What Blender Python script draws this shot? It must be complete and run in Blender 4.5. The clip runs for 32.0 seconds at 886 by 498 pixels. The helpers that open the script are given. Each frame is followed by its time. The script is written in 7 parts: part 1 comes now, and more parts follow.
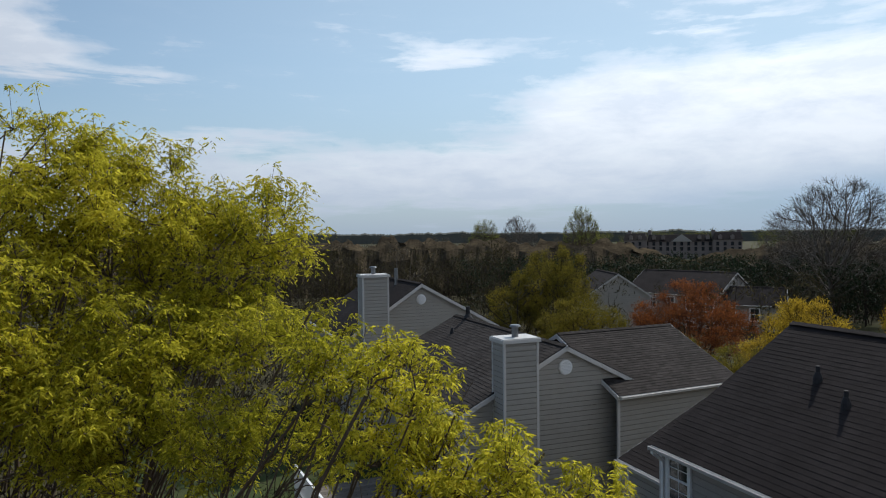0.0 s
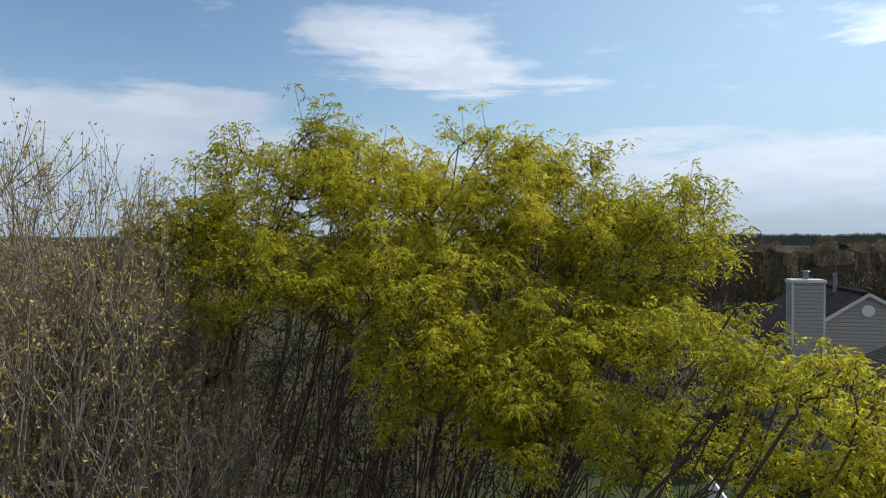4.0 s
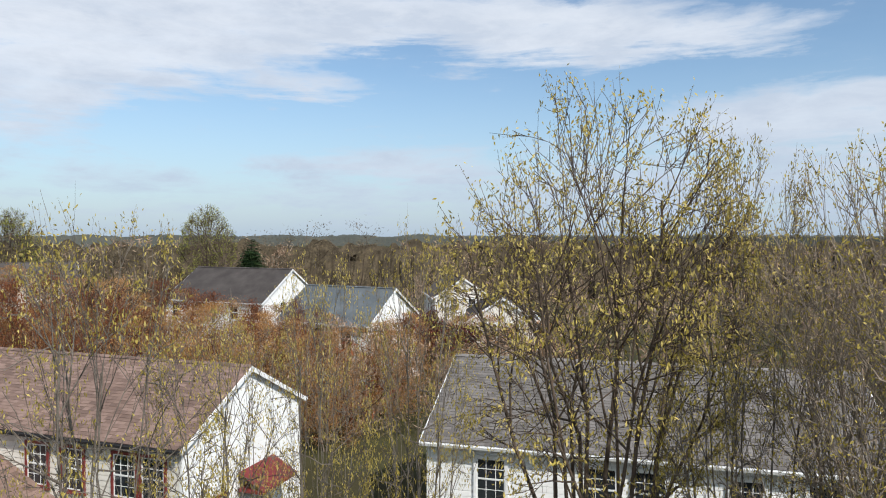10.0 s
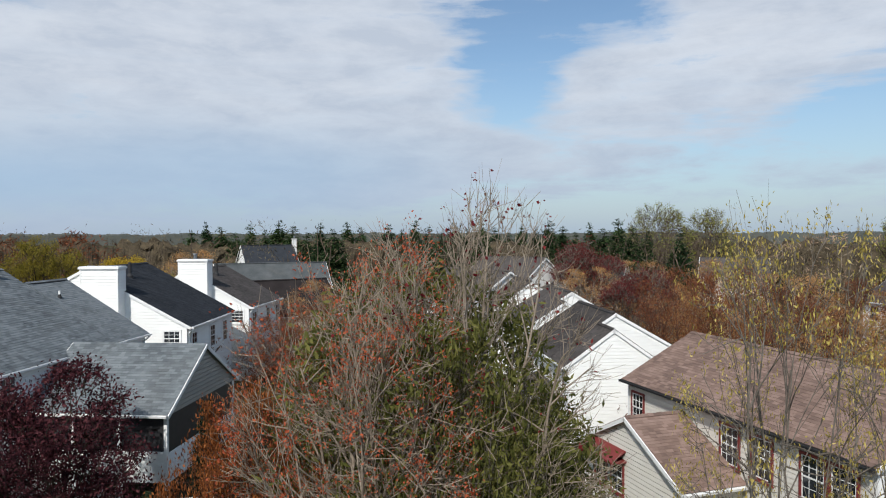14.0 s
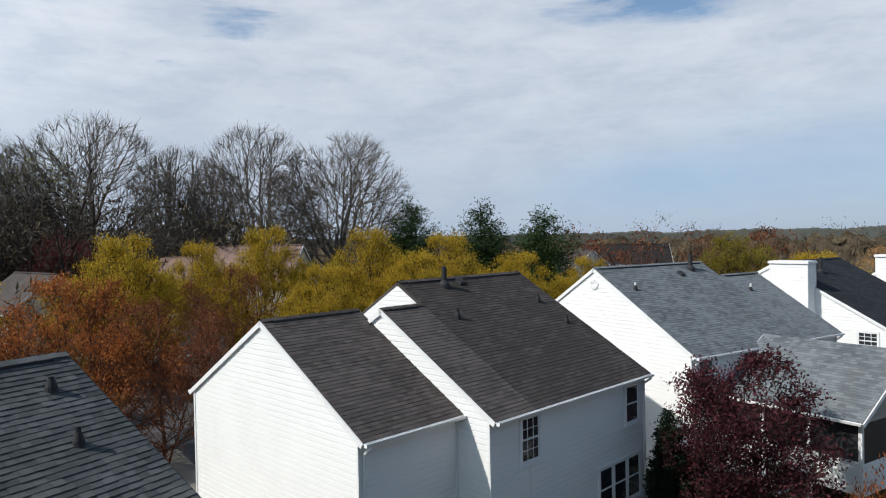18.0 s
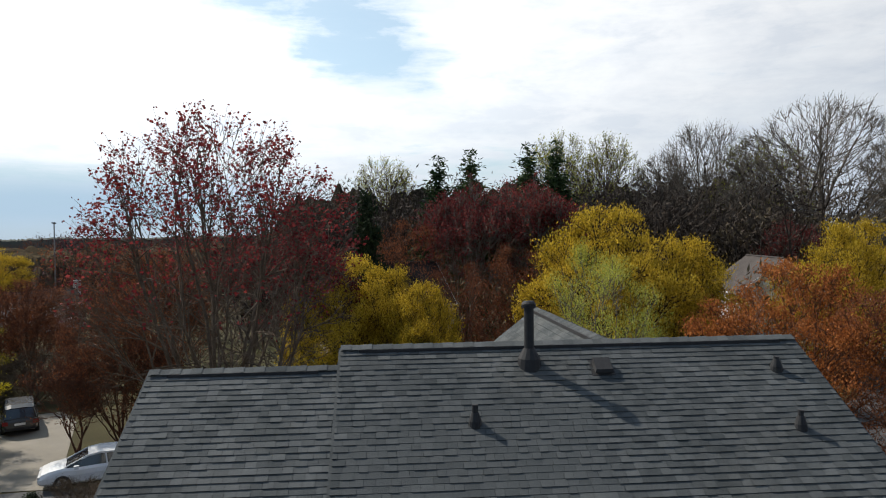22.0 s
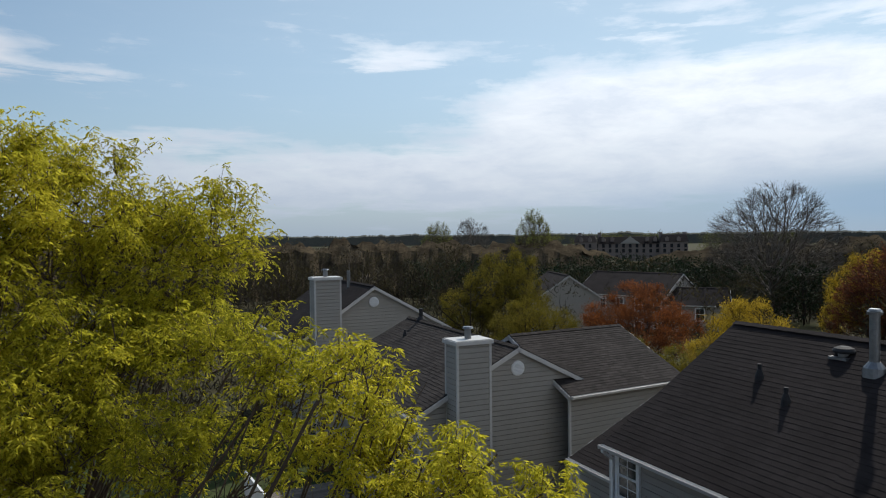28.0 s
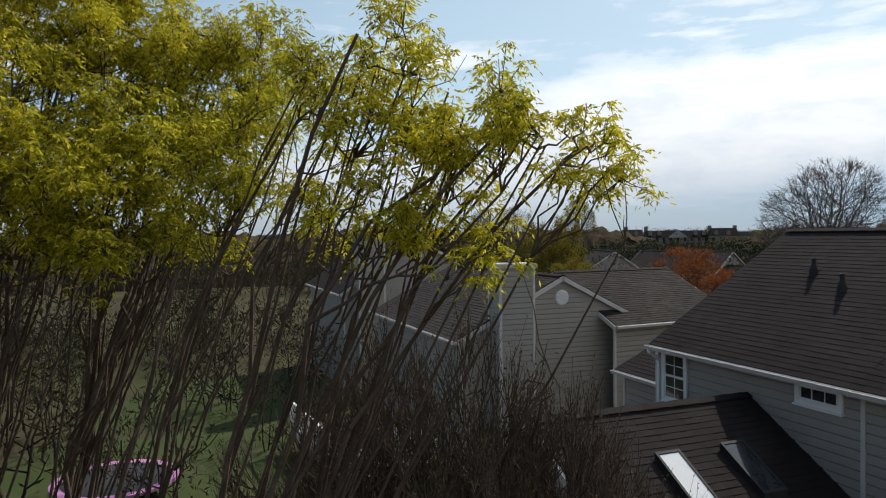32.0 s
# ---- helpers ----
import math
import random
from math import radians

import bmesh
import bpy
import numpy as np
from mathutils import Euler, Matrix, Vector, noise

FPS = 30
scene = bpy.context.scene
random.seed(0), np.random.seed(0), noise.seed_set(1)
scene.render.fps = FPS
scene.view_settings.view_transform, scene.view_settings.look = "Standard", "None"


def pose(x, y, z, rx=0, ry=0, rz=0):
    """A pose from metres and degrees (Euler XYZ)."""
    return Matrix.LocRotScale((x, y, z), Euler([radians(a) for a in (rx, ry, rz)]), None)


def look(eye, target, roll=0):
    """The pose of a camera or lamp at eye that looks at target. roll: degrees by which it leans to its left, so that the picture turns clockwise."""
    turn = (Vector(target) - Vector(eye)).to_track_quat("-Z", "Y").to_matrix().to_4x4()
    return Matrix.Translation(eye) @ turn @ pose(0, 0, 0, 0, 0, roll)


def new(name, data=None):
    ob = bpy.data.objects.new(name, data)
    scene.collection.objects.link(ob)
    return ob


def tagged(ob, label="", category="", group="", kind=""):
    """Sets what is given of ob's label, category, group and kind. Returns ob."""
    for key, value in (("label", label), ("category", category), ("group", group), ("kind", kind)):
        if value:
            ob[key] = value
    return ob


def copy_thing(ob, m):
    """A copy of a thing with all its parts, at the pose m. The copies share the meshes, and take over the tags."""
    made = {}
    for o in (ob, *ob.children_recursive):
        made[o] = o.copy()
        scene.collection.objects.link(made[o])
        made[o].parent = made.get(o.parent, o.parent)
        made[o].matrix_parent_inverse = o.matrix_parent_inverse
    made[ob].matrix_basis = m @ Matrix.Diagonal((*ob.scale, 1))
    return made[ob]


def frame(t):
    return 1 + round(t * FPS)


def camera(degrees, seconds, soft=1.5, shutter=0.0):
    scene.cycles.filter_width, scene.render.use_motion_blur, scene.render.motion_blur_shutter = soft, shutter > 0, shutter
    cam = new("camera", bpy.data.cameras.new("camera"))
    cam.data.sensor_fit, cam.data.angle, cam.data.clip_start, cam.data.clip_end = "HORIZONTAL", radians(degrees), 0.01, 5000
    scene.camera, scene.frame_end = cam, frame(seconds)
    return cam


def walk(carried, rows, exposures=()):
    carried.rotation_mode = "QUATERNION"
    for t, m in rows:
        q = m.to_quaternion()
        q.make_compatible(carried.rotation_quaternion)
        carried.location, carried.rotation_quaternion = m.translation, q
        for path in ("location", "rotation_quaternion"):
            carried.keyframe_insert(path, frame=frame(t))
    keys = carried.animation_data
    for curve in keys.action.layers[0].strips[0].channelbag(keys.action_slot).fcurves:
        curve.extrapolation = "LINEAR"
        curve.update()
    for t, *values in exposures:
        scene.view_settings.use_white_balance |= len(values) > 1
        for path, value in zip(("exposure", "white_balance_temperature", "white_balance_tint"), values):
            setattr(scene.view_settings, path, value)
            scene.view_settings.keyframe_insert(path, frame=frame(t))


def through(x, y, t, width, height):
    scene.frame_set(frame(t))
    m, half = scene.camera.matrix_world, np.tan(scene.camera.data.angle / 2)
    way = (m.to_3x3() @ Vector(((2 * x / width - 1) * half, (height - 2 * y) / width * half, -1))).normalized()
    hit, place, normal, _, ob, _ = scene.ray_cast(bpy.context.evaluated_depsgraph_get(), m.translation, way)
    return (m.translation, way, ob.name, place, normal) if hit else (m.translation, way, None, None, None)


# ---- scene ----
EXPOSURES = [(0.0, -0.42, 6300, 10), (3.0, -0.22, 6250, 10), (6.0, -0.12, 6150, 10), (9.0, 0.1, 6290, 10), (11.0, -0.12, 6450, 10), (13.0, -0.2, 6400, 10), (17.0, -0.18, 6350, 10), (20.0, -0.12, 6500, 10), (22.0, 0.0, 6850, 10), (23.2, -0.22, 6650, 10),
             (24.5, -0.5, 6520, 10), (26.5, -0.6, 6480, 10), (28.5, -0.42, 6400, 10), (30.5, -0.42, 6600, 10), (32.0, -0.28, 6750, 10)]
# cloud banks: direction, height, half width, half height (degrees), weight; below zero: a gap of blue
CLOUDS = [(69, 8.6, 21, 2.6, 0.95), (44, 6.0, 15, 2.6, 0.7), (95, 15.6, 9, 2.4, 0.75), (82.5, 15.2, 6, 2.0, 0.6), (37.5, 15.2, 9, 3.0, 0.8), (31, 13.3, 5, 2.0, 0.55),
          (52, 10.3, 6, 1.4, 0.55), (2, 14.5, 9, 1.3, 0.5), (23.5, 12.3, 5, 0.8, 0.4), (19, 7.6, 11, 0.9, 0.5), (8, 4.6, 26, 2.6, 0.6), (-24, 9.4, 17, 4.2, 0.95), (-18, 4.6, 28, 3.0, 0.7),
          (-30, 8.0, 26, 4.6, 0.7), (-60, 12.5, 15, 7.5, 0.95), (-53, 17.5, 12, 1.6, 0.6), (-36, 15.5, 9, 1.2, 0.45), (-22, 16.5, 4, 1.4, 0.4), (-78, 9.0, 14, 9.0, 0.9), (-92, 12.0, 9, 8.0, 0.5), (-112, 14.0, 18, 10, 0.8), (-86, 14, 4, 3.2, -0.5), (-91, 13.5, 5, 4.0, -0.5), (-128, 16.8, 8, 1.8, -0.75),
          (128.5, 14.8, 18, 4.6, 0.95), (140, 10.4, 8, 3.6, 0.8), (112.5, 17.5, 24, 2.6, 0.85), (113, 11.3, 6, 1.2, 0.45), (109, 6.0, 9, 1.2, 0.35), (170, 13, 22, 12, 0.95), (153, 12.6, 6.5, 4.8, -0.6), (150, 17.6, 9, 1.5, -0.45), (194, 17.6, 8, 2.2, -0.7), (160, 6.0, 24, 3.2, 0.6), (100, 4.0, 44, 3.4, 0.42), (52, 3.0, 40, 3.4, 0.45)]
# grey-blue bases of thick cloud near the horizon
BASES = [(-50, 2.4, 19, 3.2, 0.9), (-28, 2.0, 16, 2.4, 0.5), (-72, 2.6, 12, 2.4, 0.6), (178, 4.8, 20, 3.6, 0.6), (196, 3.5, 10, 2.6, 0.4)]
# ---------------------------------------------------------------- camera
cam = camera(65.14, 32.0, soft=1.1)
# seconds, turn to the left, tilt, lean, height
PATH = [
    (0.0, 0.0, -1.26, 0.58, 10.8), (0.5, 3.56, -1.25, 0.57, 10.8), (1.0, 7.2, -1.23, 0.57, 10.8), (1.5, 10.85, -1.19, 0.55, 10.8),
    (2.0, 14.48, -1.16, 0.54, 10.8), (2.5, 18.37, -1.14, 0.53, 10.8), (3.0, 23.42, -1.13, 0.52, 10.8), (3.5, 28.56, -1.12, 0.42, 10.8),
    (4.2, 35.3, -1.06, 0.1, 10.8), (4.8, 41.0, -1.0, -0.2, 10.8),
    (5.5, 47.67, -0.95, -0.38, 10.8), (6.0, 53.11, -0.92, -0.34, 10.8), (6.5, 58.96, -0.99, -0.28, 10.8), (7.0, 64.89, -1.17, -0.13, 10.8),
    (7.5, 71.5, -1.25, 0.04, 10.8), (8.0, 78.24, -1.22, 0.12, 10.8), (8.5, 85.14, -1.16, 0.15, 10.8), (9.0, 91.95, -1.06, 0.15, 10.8),
    (9.5, 98.6, -1.05, 0.11, 10.8), (10.0, 105.36, -1.07, 0.01, 10.8), (10.5, 111.98, -1.08, -0.09, 10.8), (11.0, 118.51, -1.09, -0.09, 10.8),
    (11.5, 125.05, -1.12, -0.07, 10.8), (12.0, 131.76, -1.16, -0.04, 10.8), (12.5, 138.49, -1.19, -0.04, 10.8), (13.0, 145.1, -1.25, -0.04, 10.8),
    (13.5, 151.7, -1.26, 0.09, 10.8), (14.0, 158.38, -1.25, 0.16, 10.8), (14.5, 165.1, -1.23, 0.24, 10.8), (15.5, 178.2, -1.19, 0.68, 10.8),
    (16.5, 191.34, -1.14, 1.02, 10.8), (17.0, 198.03, -1.11, 1.09, 10.8), (17.5, 204.64, -1.08, 1.15, 10.8), (18.0, 211.26, -1.02, 1.24, 10.8),
    (18.5, 217.88, -1.0, 1.24, 10.8), (19.0, 224.74, -1.0, 1.17, 10.8), (19.5, 231.69, -1.05, 1.09, 10.8), (20.0, 238.57, -1.1, 1.0, 10.8),
    (20.5, 245.49, -1.15, 0.9, 10.8), (21.0, 252.46, -1.16, 0.85, 10.8), (21.5, 259.45, -1.19, 0.81, 10.8), (22.0, 266.65, -1.22, 0.73, 10.8),
    (22.5, 273.99, -1.19, 0.6, 10.8), (23.0, 281.37, -1.13, 0.53, 10.8), (23.5, 288.81, -1.14, 0.55, 10.8), (24.0, 296.04, -1.15, 0.58, 10.8),
    (24.5, 303.41, -1.14, 0.64, 10.8), (25.0, 310.97, -1.1, 0.63, 10.8), (25.5, 318.55, -1.1, 0.6, 10.8), (26.0, 326.02, -1.12, 0.56, 10.8),
    (26.5, 333.62, -1.11, 0.57, 10.8), (27.2, 344.2, -1.11, 0.58, 10.8), (27.8, 353.2, -1.11, 0.58, 10.8), (28.2, 358.4, -1.12, 0.58, 10.8),
    (28.5, 359.7, -1.12, 0.58, 10.8), (29.0, 359.72, -1.12, 0.58, 10.8), (29.4, 359.72, -1.12, 0.58, 10.79), (29.7, 359.72, -1.12, 0.58, 10.66),
    (30.0, 359.72, -1.12, 0.58, 10.37), (30.5, 359.72, -1.12, 0.58, 9.83), (31.0, 359.72, -1.12, 0.58, 9.3), (31.5, 359.72, -1.12, 0.58, 8.76),
    (32.0, 359.72, -1.12, 0.58, 8.22)]
rows = []
for t, turn, tilt, lean, up in PATH:
    a, b = radians(turn), radians(tilt)
    rows.append((t, look((0, 0, up), (-math.sin(a) * math.cos(b), math.cos(a) * math.cos(b), up + math.sin(b)), -lean)))
walk(cam, rows, EXPOSURES)

# ---------------------------------------------------------------- sky and sun
SUN_TURN, SUN_UP = 321.0, 44.0
sun_way = Vector((-math.sin(radians(SUN_TURN)) * math.cos(radians(SUN_UP)), math.cos(radians(SUN_TURN)) * math.cos(radians(SUN_UP)), math.sin(radians(SUN_UP))))
sun_data = bpy.data.lights.new("sun", "SUN")
sun_data.energy, sun_data.angle, sun_data.color = 5.0, radians(0.9), (1.0, 0.95, 0.87)
sun = new("sun", sun_data)
sun.matrix_world = look(sun_way * 100, (0, 0, 0))


def node(tree, kind, **values):
    n = tree.nodes.new(kind)
    for key, value in values.items():
        if key in n.inputs:
            n.inputs[key].default_value = value
    return n


def link(tree, a, b):
    tree.links.new(a, b)


def maths(tree, op, a, b=None, c=None, clamp=False):
    n = tree.nodes.new("ShaderNodeMath")
    n.operation, n.use_clamp = op, clamp
    for i, v in enumerate((a, b, c)):
        if v is None:
            continue
        if isinstance(v, (int, float)):
            n.inputs[i].default_value = v
        else:
            link(tree, v, n.inputs[i])
    return n.outputs[0]


def ramp(tree, fac, stops):
    n = tree.nodes.new("ShaderNodeValToRGB")
    els = n.color_ramp.elements
    while len(els) < len(stops):
        els.new(0.5)
    for e, (p, c) in zip(els, stops):
        e.position = p
        e.color = (c, c, c, 1) if isinstance(c, (int, float)) else (*c, 1)
    link(tree, fac, n.inputs[0])
    return n.outputs[0]


def mix(tree, fac, a, b, blend="MIX"):
    n = tree.nodes.new("ShaderNodeMix")
    n.data_type, n.blend_type = "RGBA", blend
    for i, v in ((0, fac), (6, a), (7, b)):
        if isinstance(v, (int, float)):
            n.inputs[i].default_value = v
        elif isinstance(v, tuple):
            n.inputs[i].default_value = (*v, 1)
        else:
            link(tree, v, n.inputs[i])
    return n.outputs[2]


world = bpy.data.worlds.new("spring_sky")
scene.world = world
world.use_nodes = True
wt = world.node_tree
wt.nodes.clear()
sky = wt.nodes.new("ShaderNodeTexSky")
sky.sky_type, sky.sun_disc = "NISHITA", False
sky.sun_elevation, sky.sun_rotation = radians(SUN_UP), radians(360 - SUN_TURN)
sky.altitude, sky.air_density, sky.dust_density, sky.ozone_density = 50, 1.0, 0.6, 1.6
coord = wt.nodes.new("ShaderNodeTexCoord")
sep = wt.nodes.new("ShaderNodeSeparateXYZ")
link(wt, coord.outputs["Generated"], sep.inputs[0])
SX, SY, SZ = sep.outputs
# direction (turned so that its seam lies behind full cloud) and height of the view's way, in degrees, pushed about by noise so that banks have torn edges
turn_deg = maths(wt, "WRAP", maths(wt, "MULTIPLY", maths(wt, "ARCTAN2", maths(wt, "MULTIPLY", SX, -1.0), SY), 180 / math.pi), 215.0, -145.0)
rise_deg = maths(wt, "MULTIPLY", maths(wt, "ARCSINE", SZ), 180 / math.pi)


def sky_noise(scale, stretch, detail, rough):
    m = wt.nodes.new("ShaderNodeMapping")
    m.inputs["Scale"].default_value = (scale, scale, scale * stretch)
    link(wt, coord.outputs["Generated"], m.inputs[0])
    n = node(wt, "ShaderNodeTexNoise", Scale=1.0, Detail=detail, Roughness=rough, Distortion=0.2)
    link(wt, m.outputs[0], n.inputs["Vector"])
    return n.outputs[0]


big, fine, streak = sky_noise(3.2, 3.4, 4.0, 0.55), sky_noise(9.0, 3.2, 8.0, 0.62), sky_noise(5.0, 9.0, 6.0, 0.6)
place, calm = wt.nodes.new("ShaderNodeCombineXYZ"), wt.nodes.new("ShaderNodeCombineXYZ")
link(wt, turn_deg, calm.inputs[0])
link(wt, rise_deg, calm.inputs[1])
link(wt, maths(wt, "MULTIPLY_ADD", maths(wt, "SUBTRACT", big, 0.5), 22.0, turn_deg), place.inputs[0])
link(wt, maths(wt, "MULTIPLY_ADD", maths(wt, "SUBTRACT", streak, 0.5), 5.0, rise_deg), place.inputs[1])


def bank(turn, up, spread, weight):
    """A round stretch of sky."""
    a, b = radians(turn), radians(up)
    d = wt.nodes.new("ShaderNodeVectorMath")
    d.operation = "DOT_PRODUCT"
    link(wt, coord.outputs["Generated"], d.inputs[0])
    d.inputs[1].default_value = (-math.sin(a) * math.cos(b), math.cos(a) * math.cos(b), math.sin(b))
    m = wt.nodes.new("ShaderNodeMapRange")
    m.interpolation_type = "SMOOTHSTEP"
    m.inputs[1].default_value, m.inputs[2].default_value = math.cos(radians(spread)), 1.0
    link(wt, d.outputs["Value"], m.inputs[0])
    return maths(wt, "MULTIPLY", m.outputs[0], weight)


def long_bank(turn, up, wide, high, weight, torn=True):
    """A flat, long stretch of cloud."""
    v = wt.nodes.new("ShaderNodeVectorMath")
    v.operation = "MULTIPLY_ADD"
    link(wt, (place if torn else calm).outputs[0], v.inputs[0])
    v.inputs[1].default_value, v.inputs[2].default_value = (1 / wide, 1 / high, 0), (-turn / wide, -up / high, 0)
    d = wt.nodes.new("ShaderNodeVectorMath")
    d.operation = "LENGTH"
    link(wt, v.outputs[0], d.inputs[0])
    m = wt.nodes.new("ShaderNodeMapRange")
    m.interpolation_type = "SMOOTHSTEP"
    m.inputs[1].default_value, m.inputs[2].default_value = 1.5, 0.2
    link(wt, d.outputs["Value"], m.inputs[0])
    return maths(wt, "MULTIPLY", m.outputs[0], weight)


mass = bank(218, 16, 52, 1.0)
for args in CLOUDS:
    mass = maths(wt, "ADD", mass, long_bank(*args))
mass = maths(wt, "ADD", maths(wt, "MINIMUM", mass, 0.9), bank(0, 90, 66, 0.18))
dens = maths(wt, "ADD", mass, maths(wt, "MULTIPLY", maths(wt, "SUBTRACT", fine, 0.5), 1.5))
dens = maths(wt, "ADD", dens, maths(wt, "MULTIPLY", maths(wt, "SUBTRACT", streak, 0.5), 0.9))
cover = ramp(wt, dens, [(0.0, 0.0), (0.2, 0.02), (0.42, 0.42), (0.66, 0.86), (1.0, 0.97)])
low = maths(wt, "SUBTRACT", 1.0, maths(wt, "MULTIPLY", SZ, 4.0), clamp=True)
# thick cloud is white on its lit side and grey-blue where it is dense and low
tone = mix(wt, maths(wt, "MULTIPLY", ramp(wt, fine, [(0.36, 0.0), (0.64, 1.0)]), 0.7), (7.7, 8.1, 8.7), (5.0, 5.75, 6.9))
glow = bank(SUN_TURN, 24, 88, 1.0)
tone = mix(wt, glow, tone, mix(wt, 1.0, tone, (1.95, 1.9, 1.82), "MULTIPLY"))
tone = mix(wt, maths(wt, "MULTIPLY", maths(wt, "POWER", low, 1.3), 0.85), tone, (4.4, 5.35, 6.7))
heavy = 0.0
for args in BASES:
    heavy = maths(wt, "ADD", heavy, long_bank(*args, torn=False))
clear = mix(wt, 1.0, sky.outputs[0], (1.22, 1.3, 1.3), "MULTIPLY")
clear = mix(wt, maths(wt, "MULTIPLY", glow, 0.5), clear, (8.0, 10.2, 11.4))
haze = mix(wt, maths(wt, "MULTIPLY", maths(wt, "POWER", low, 1.5), 0.88), clear, (4.15, 5.25, 6.6))
full = mix(wt, maths(wt, "MINIMUM", maths(wt, "MULTIPLY", heavy, 0.9), 0.85), mix(wt, cover, haze, tone), (3.9, 5.7, 7.7))
back = node(wt, "ShaderNodeBackground", Strength=0.105)
link(wt, full, back.inputs["Color"])
wout = wt.nodes.new("ShaderNodeOutputWorld")
link(wt, back.outputs[0], wout.inputs[0])

# ---------------------------------------------------------------- materials


def material(name, colors, scale=4.0, rough=0.8, fine_scale=60.0, bump=0.15, metal=0.0, vary=0.0, island=0.0, spec=0.4, stain=None, subsurface=0.0):
    """colors: from dark to light along two scales of noise. vary: object by object; island: piece by piece."""
    m = bpy.data.materials.new(name)
    m.use_nodes = True
    t = m.node_tree
    bsdf = t.nodes["Principled BSDF"]
    tc = t.nodes.new("ShaderNodeTexCoord")
    n1 = node(t, "ShaderNodeTexNoise", Scale=scale, Detail=5.0, Roughness=0.6)
    n2 = node(t, "ShaderNodeTexNoise", Scale=fine_scale, Detail=3.0, Roughness=0.6)
    for n in (n1, n2):
        link(t, tc.outputs["Object"], n.inputs["Vector"])
    f = maths(t, "ADD", maths(t, "MULTIPLY", n1.outputs[0], 0.65), maths(t, "MULTIPLY", n2.outputs[0], 0.35))
    if island:
        geo = t.nodes.new("ShaderNodeNewGeometry")
        f = maths(t, "ADD", f, maths(t, "MULTIPLY", maths(t, "SUBTRACT", geo.outputs["Random Per Island"], 0.5), island))
    if vary:
        info = t.nodes.new("ShaderNodeObjectInfo")
        f = maths(t, "ADD", f, maths(t, "MULTIPLY", maths(t, "SUBTRACT", info.outputs["Random"], 0.5), vary))
    k = len(colors)
    c = ramp(t, f, [(0.3 + 0.4 * i / max(1, k - 1), col) for i, col in enumerate(colors)])
    if stain:
        n3 = node(t, "ShaderNodeTexNoise", Scale=stain[0], Detail=6.0, Roughness=0.65)
        link(t, tc.outputs["Object"], n3.inputs["Vector"])
        c = mix(t, maths(t, "MULTIPLY", ramp(t, n3.outputs[0], [(0.5, 0.0), (0.72, 1.0)]), stain[2]), c, stain[1])
    link(t, c, bsdf.inputs["Base Color"])
    bsdf.inputs["Roughness"].default_value = rough
    bsdf.inputs["Metallic"].default_value = metal
    bsdf.inputs["Specular IOR Level"].default_value = spec
    if bump:
        b = node(t, "ShaderNodeBump", Strength=bump, Distance=0.02)
        link(t, n2.outputs[0], b.inputs["Height"])
        link(t, b.outputs[0], bsdf.inputs["Normal"])
    if subsurface:
        # thin leaf: some light comes through
        tr = t.nodes.new("ShaderNodeBsdfTranslucent")
        link(t, c, tr.inputs["Color"])
        ms = t.nodes.new("ShaderNodeMixShader")
        ms.inputs[0].default_value = subsurface
        link(t, bsdf.outputs[0], ms.inputs[1])
        link(t, tr.outputs[0], ms.inputs[2])
        link(t, ms.outputs[0], t.nodes["Material Output"].inputs[0])
    return m


M_WHITE = material("white_siding", [(0.75, 0.75, 0.735), (0.81, 0.81, 0.795)], 0.6, 0.55, 30, 0.05, stain=(0.4, (0.62, 0.61, 0.58), 0.2))
M_CREAM = material("cream_siding", [(0.60, 0.57, 0.52), (0.69, 0.66, 0.60)], 1.2, 0.55, 30, 0.05, stain=(0.5, (0.5, 0.45, 0.38), 0.3))
M_GREY = material("grey_siding", [(0.285, 0.268, 0.24), (0.335, 0.317, 0.286)], 1.2, 0.55, 30, 0.05, stain=(0.6, (0.3, 0.29, 0.27), 0.35))
M_TAUPE = material("taupe_siding", [(0.29, 0.265, 0.24), (0.35, 0.325, 0.29)], 1.2, 0.6, 30, 0.05, stain=(0.6, (0.27, 0.25, 0.22), 0.3))
M_TRIM = material("white_trim", [(0.70, 0.70, 0.69), (0.8, 0.8, 0.79)], 3, 0.45, 40, 0.04)
M_DULL_TRIM = material("dull_white_trim", [(0.48, 0.47, 0.45), (0.58, 0.57, 0.55)], 3, 0.5, 40, 0.04)
M_SHINGLE_GREY = material("blue_grey_shingles", [(0.043, 0.049, 0.052), (0.072, 0.079, 0.082), (0.106, 0.113, 0.116)], 0.8, 0.92, 90, 0.35, island=0.24, vary=0.12, spec=0.1, stain=(0.35, (0.15, 0.14, 0.12), 0.25))
M_SHINGLE_DARK = material("charcoal_shingles", [(0.019, 0.0155, 0.0152), (0.026, 0.0217, 0.0213), (0.036, 0.0303, 0.0298)], 0.8, 0.95, 90, 0.35, island=0.1, vary=0.1, spec=0.08)
M_SHINGLE_BROWN = material("weathered_brown_shingles", [(0.044, 0.039, 0.037), (0.068, 0.060, 0.057), (0.095, 0.084, 0.079)], 0.7, 0.95, 90, 0.35, island=0.25, vary=0.3, spec=0.12, stain=(0.3, (0.06, 0.055, 0.05), 0.5))
M_SHINGLE_PALE = material("sun_bleached_shingles", [(0.11, 0.098, 0.09), (0.15, 0.136, 0.126), (0.2, 0.182, 0.17)], 0.7, 0.95, 90, 0.35, island=0.35, vary=0.3, stain=(0.3, (0.1, 0.09, 0.085), 0.4))
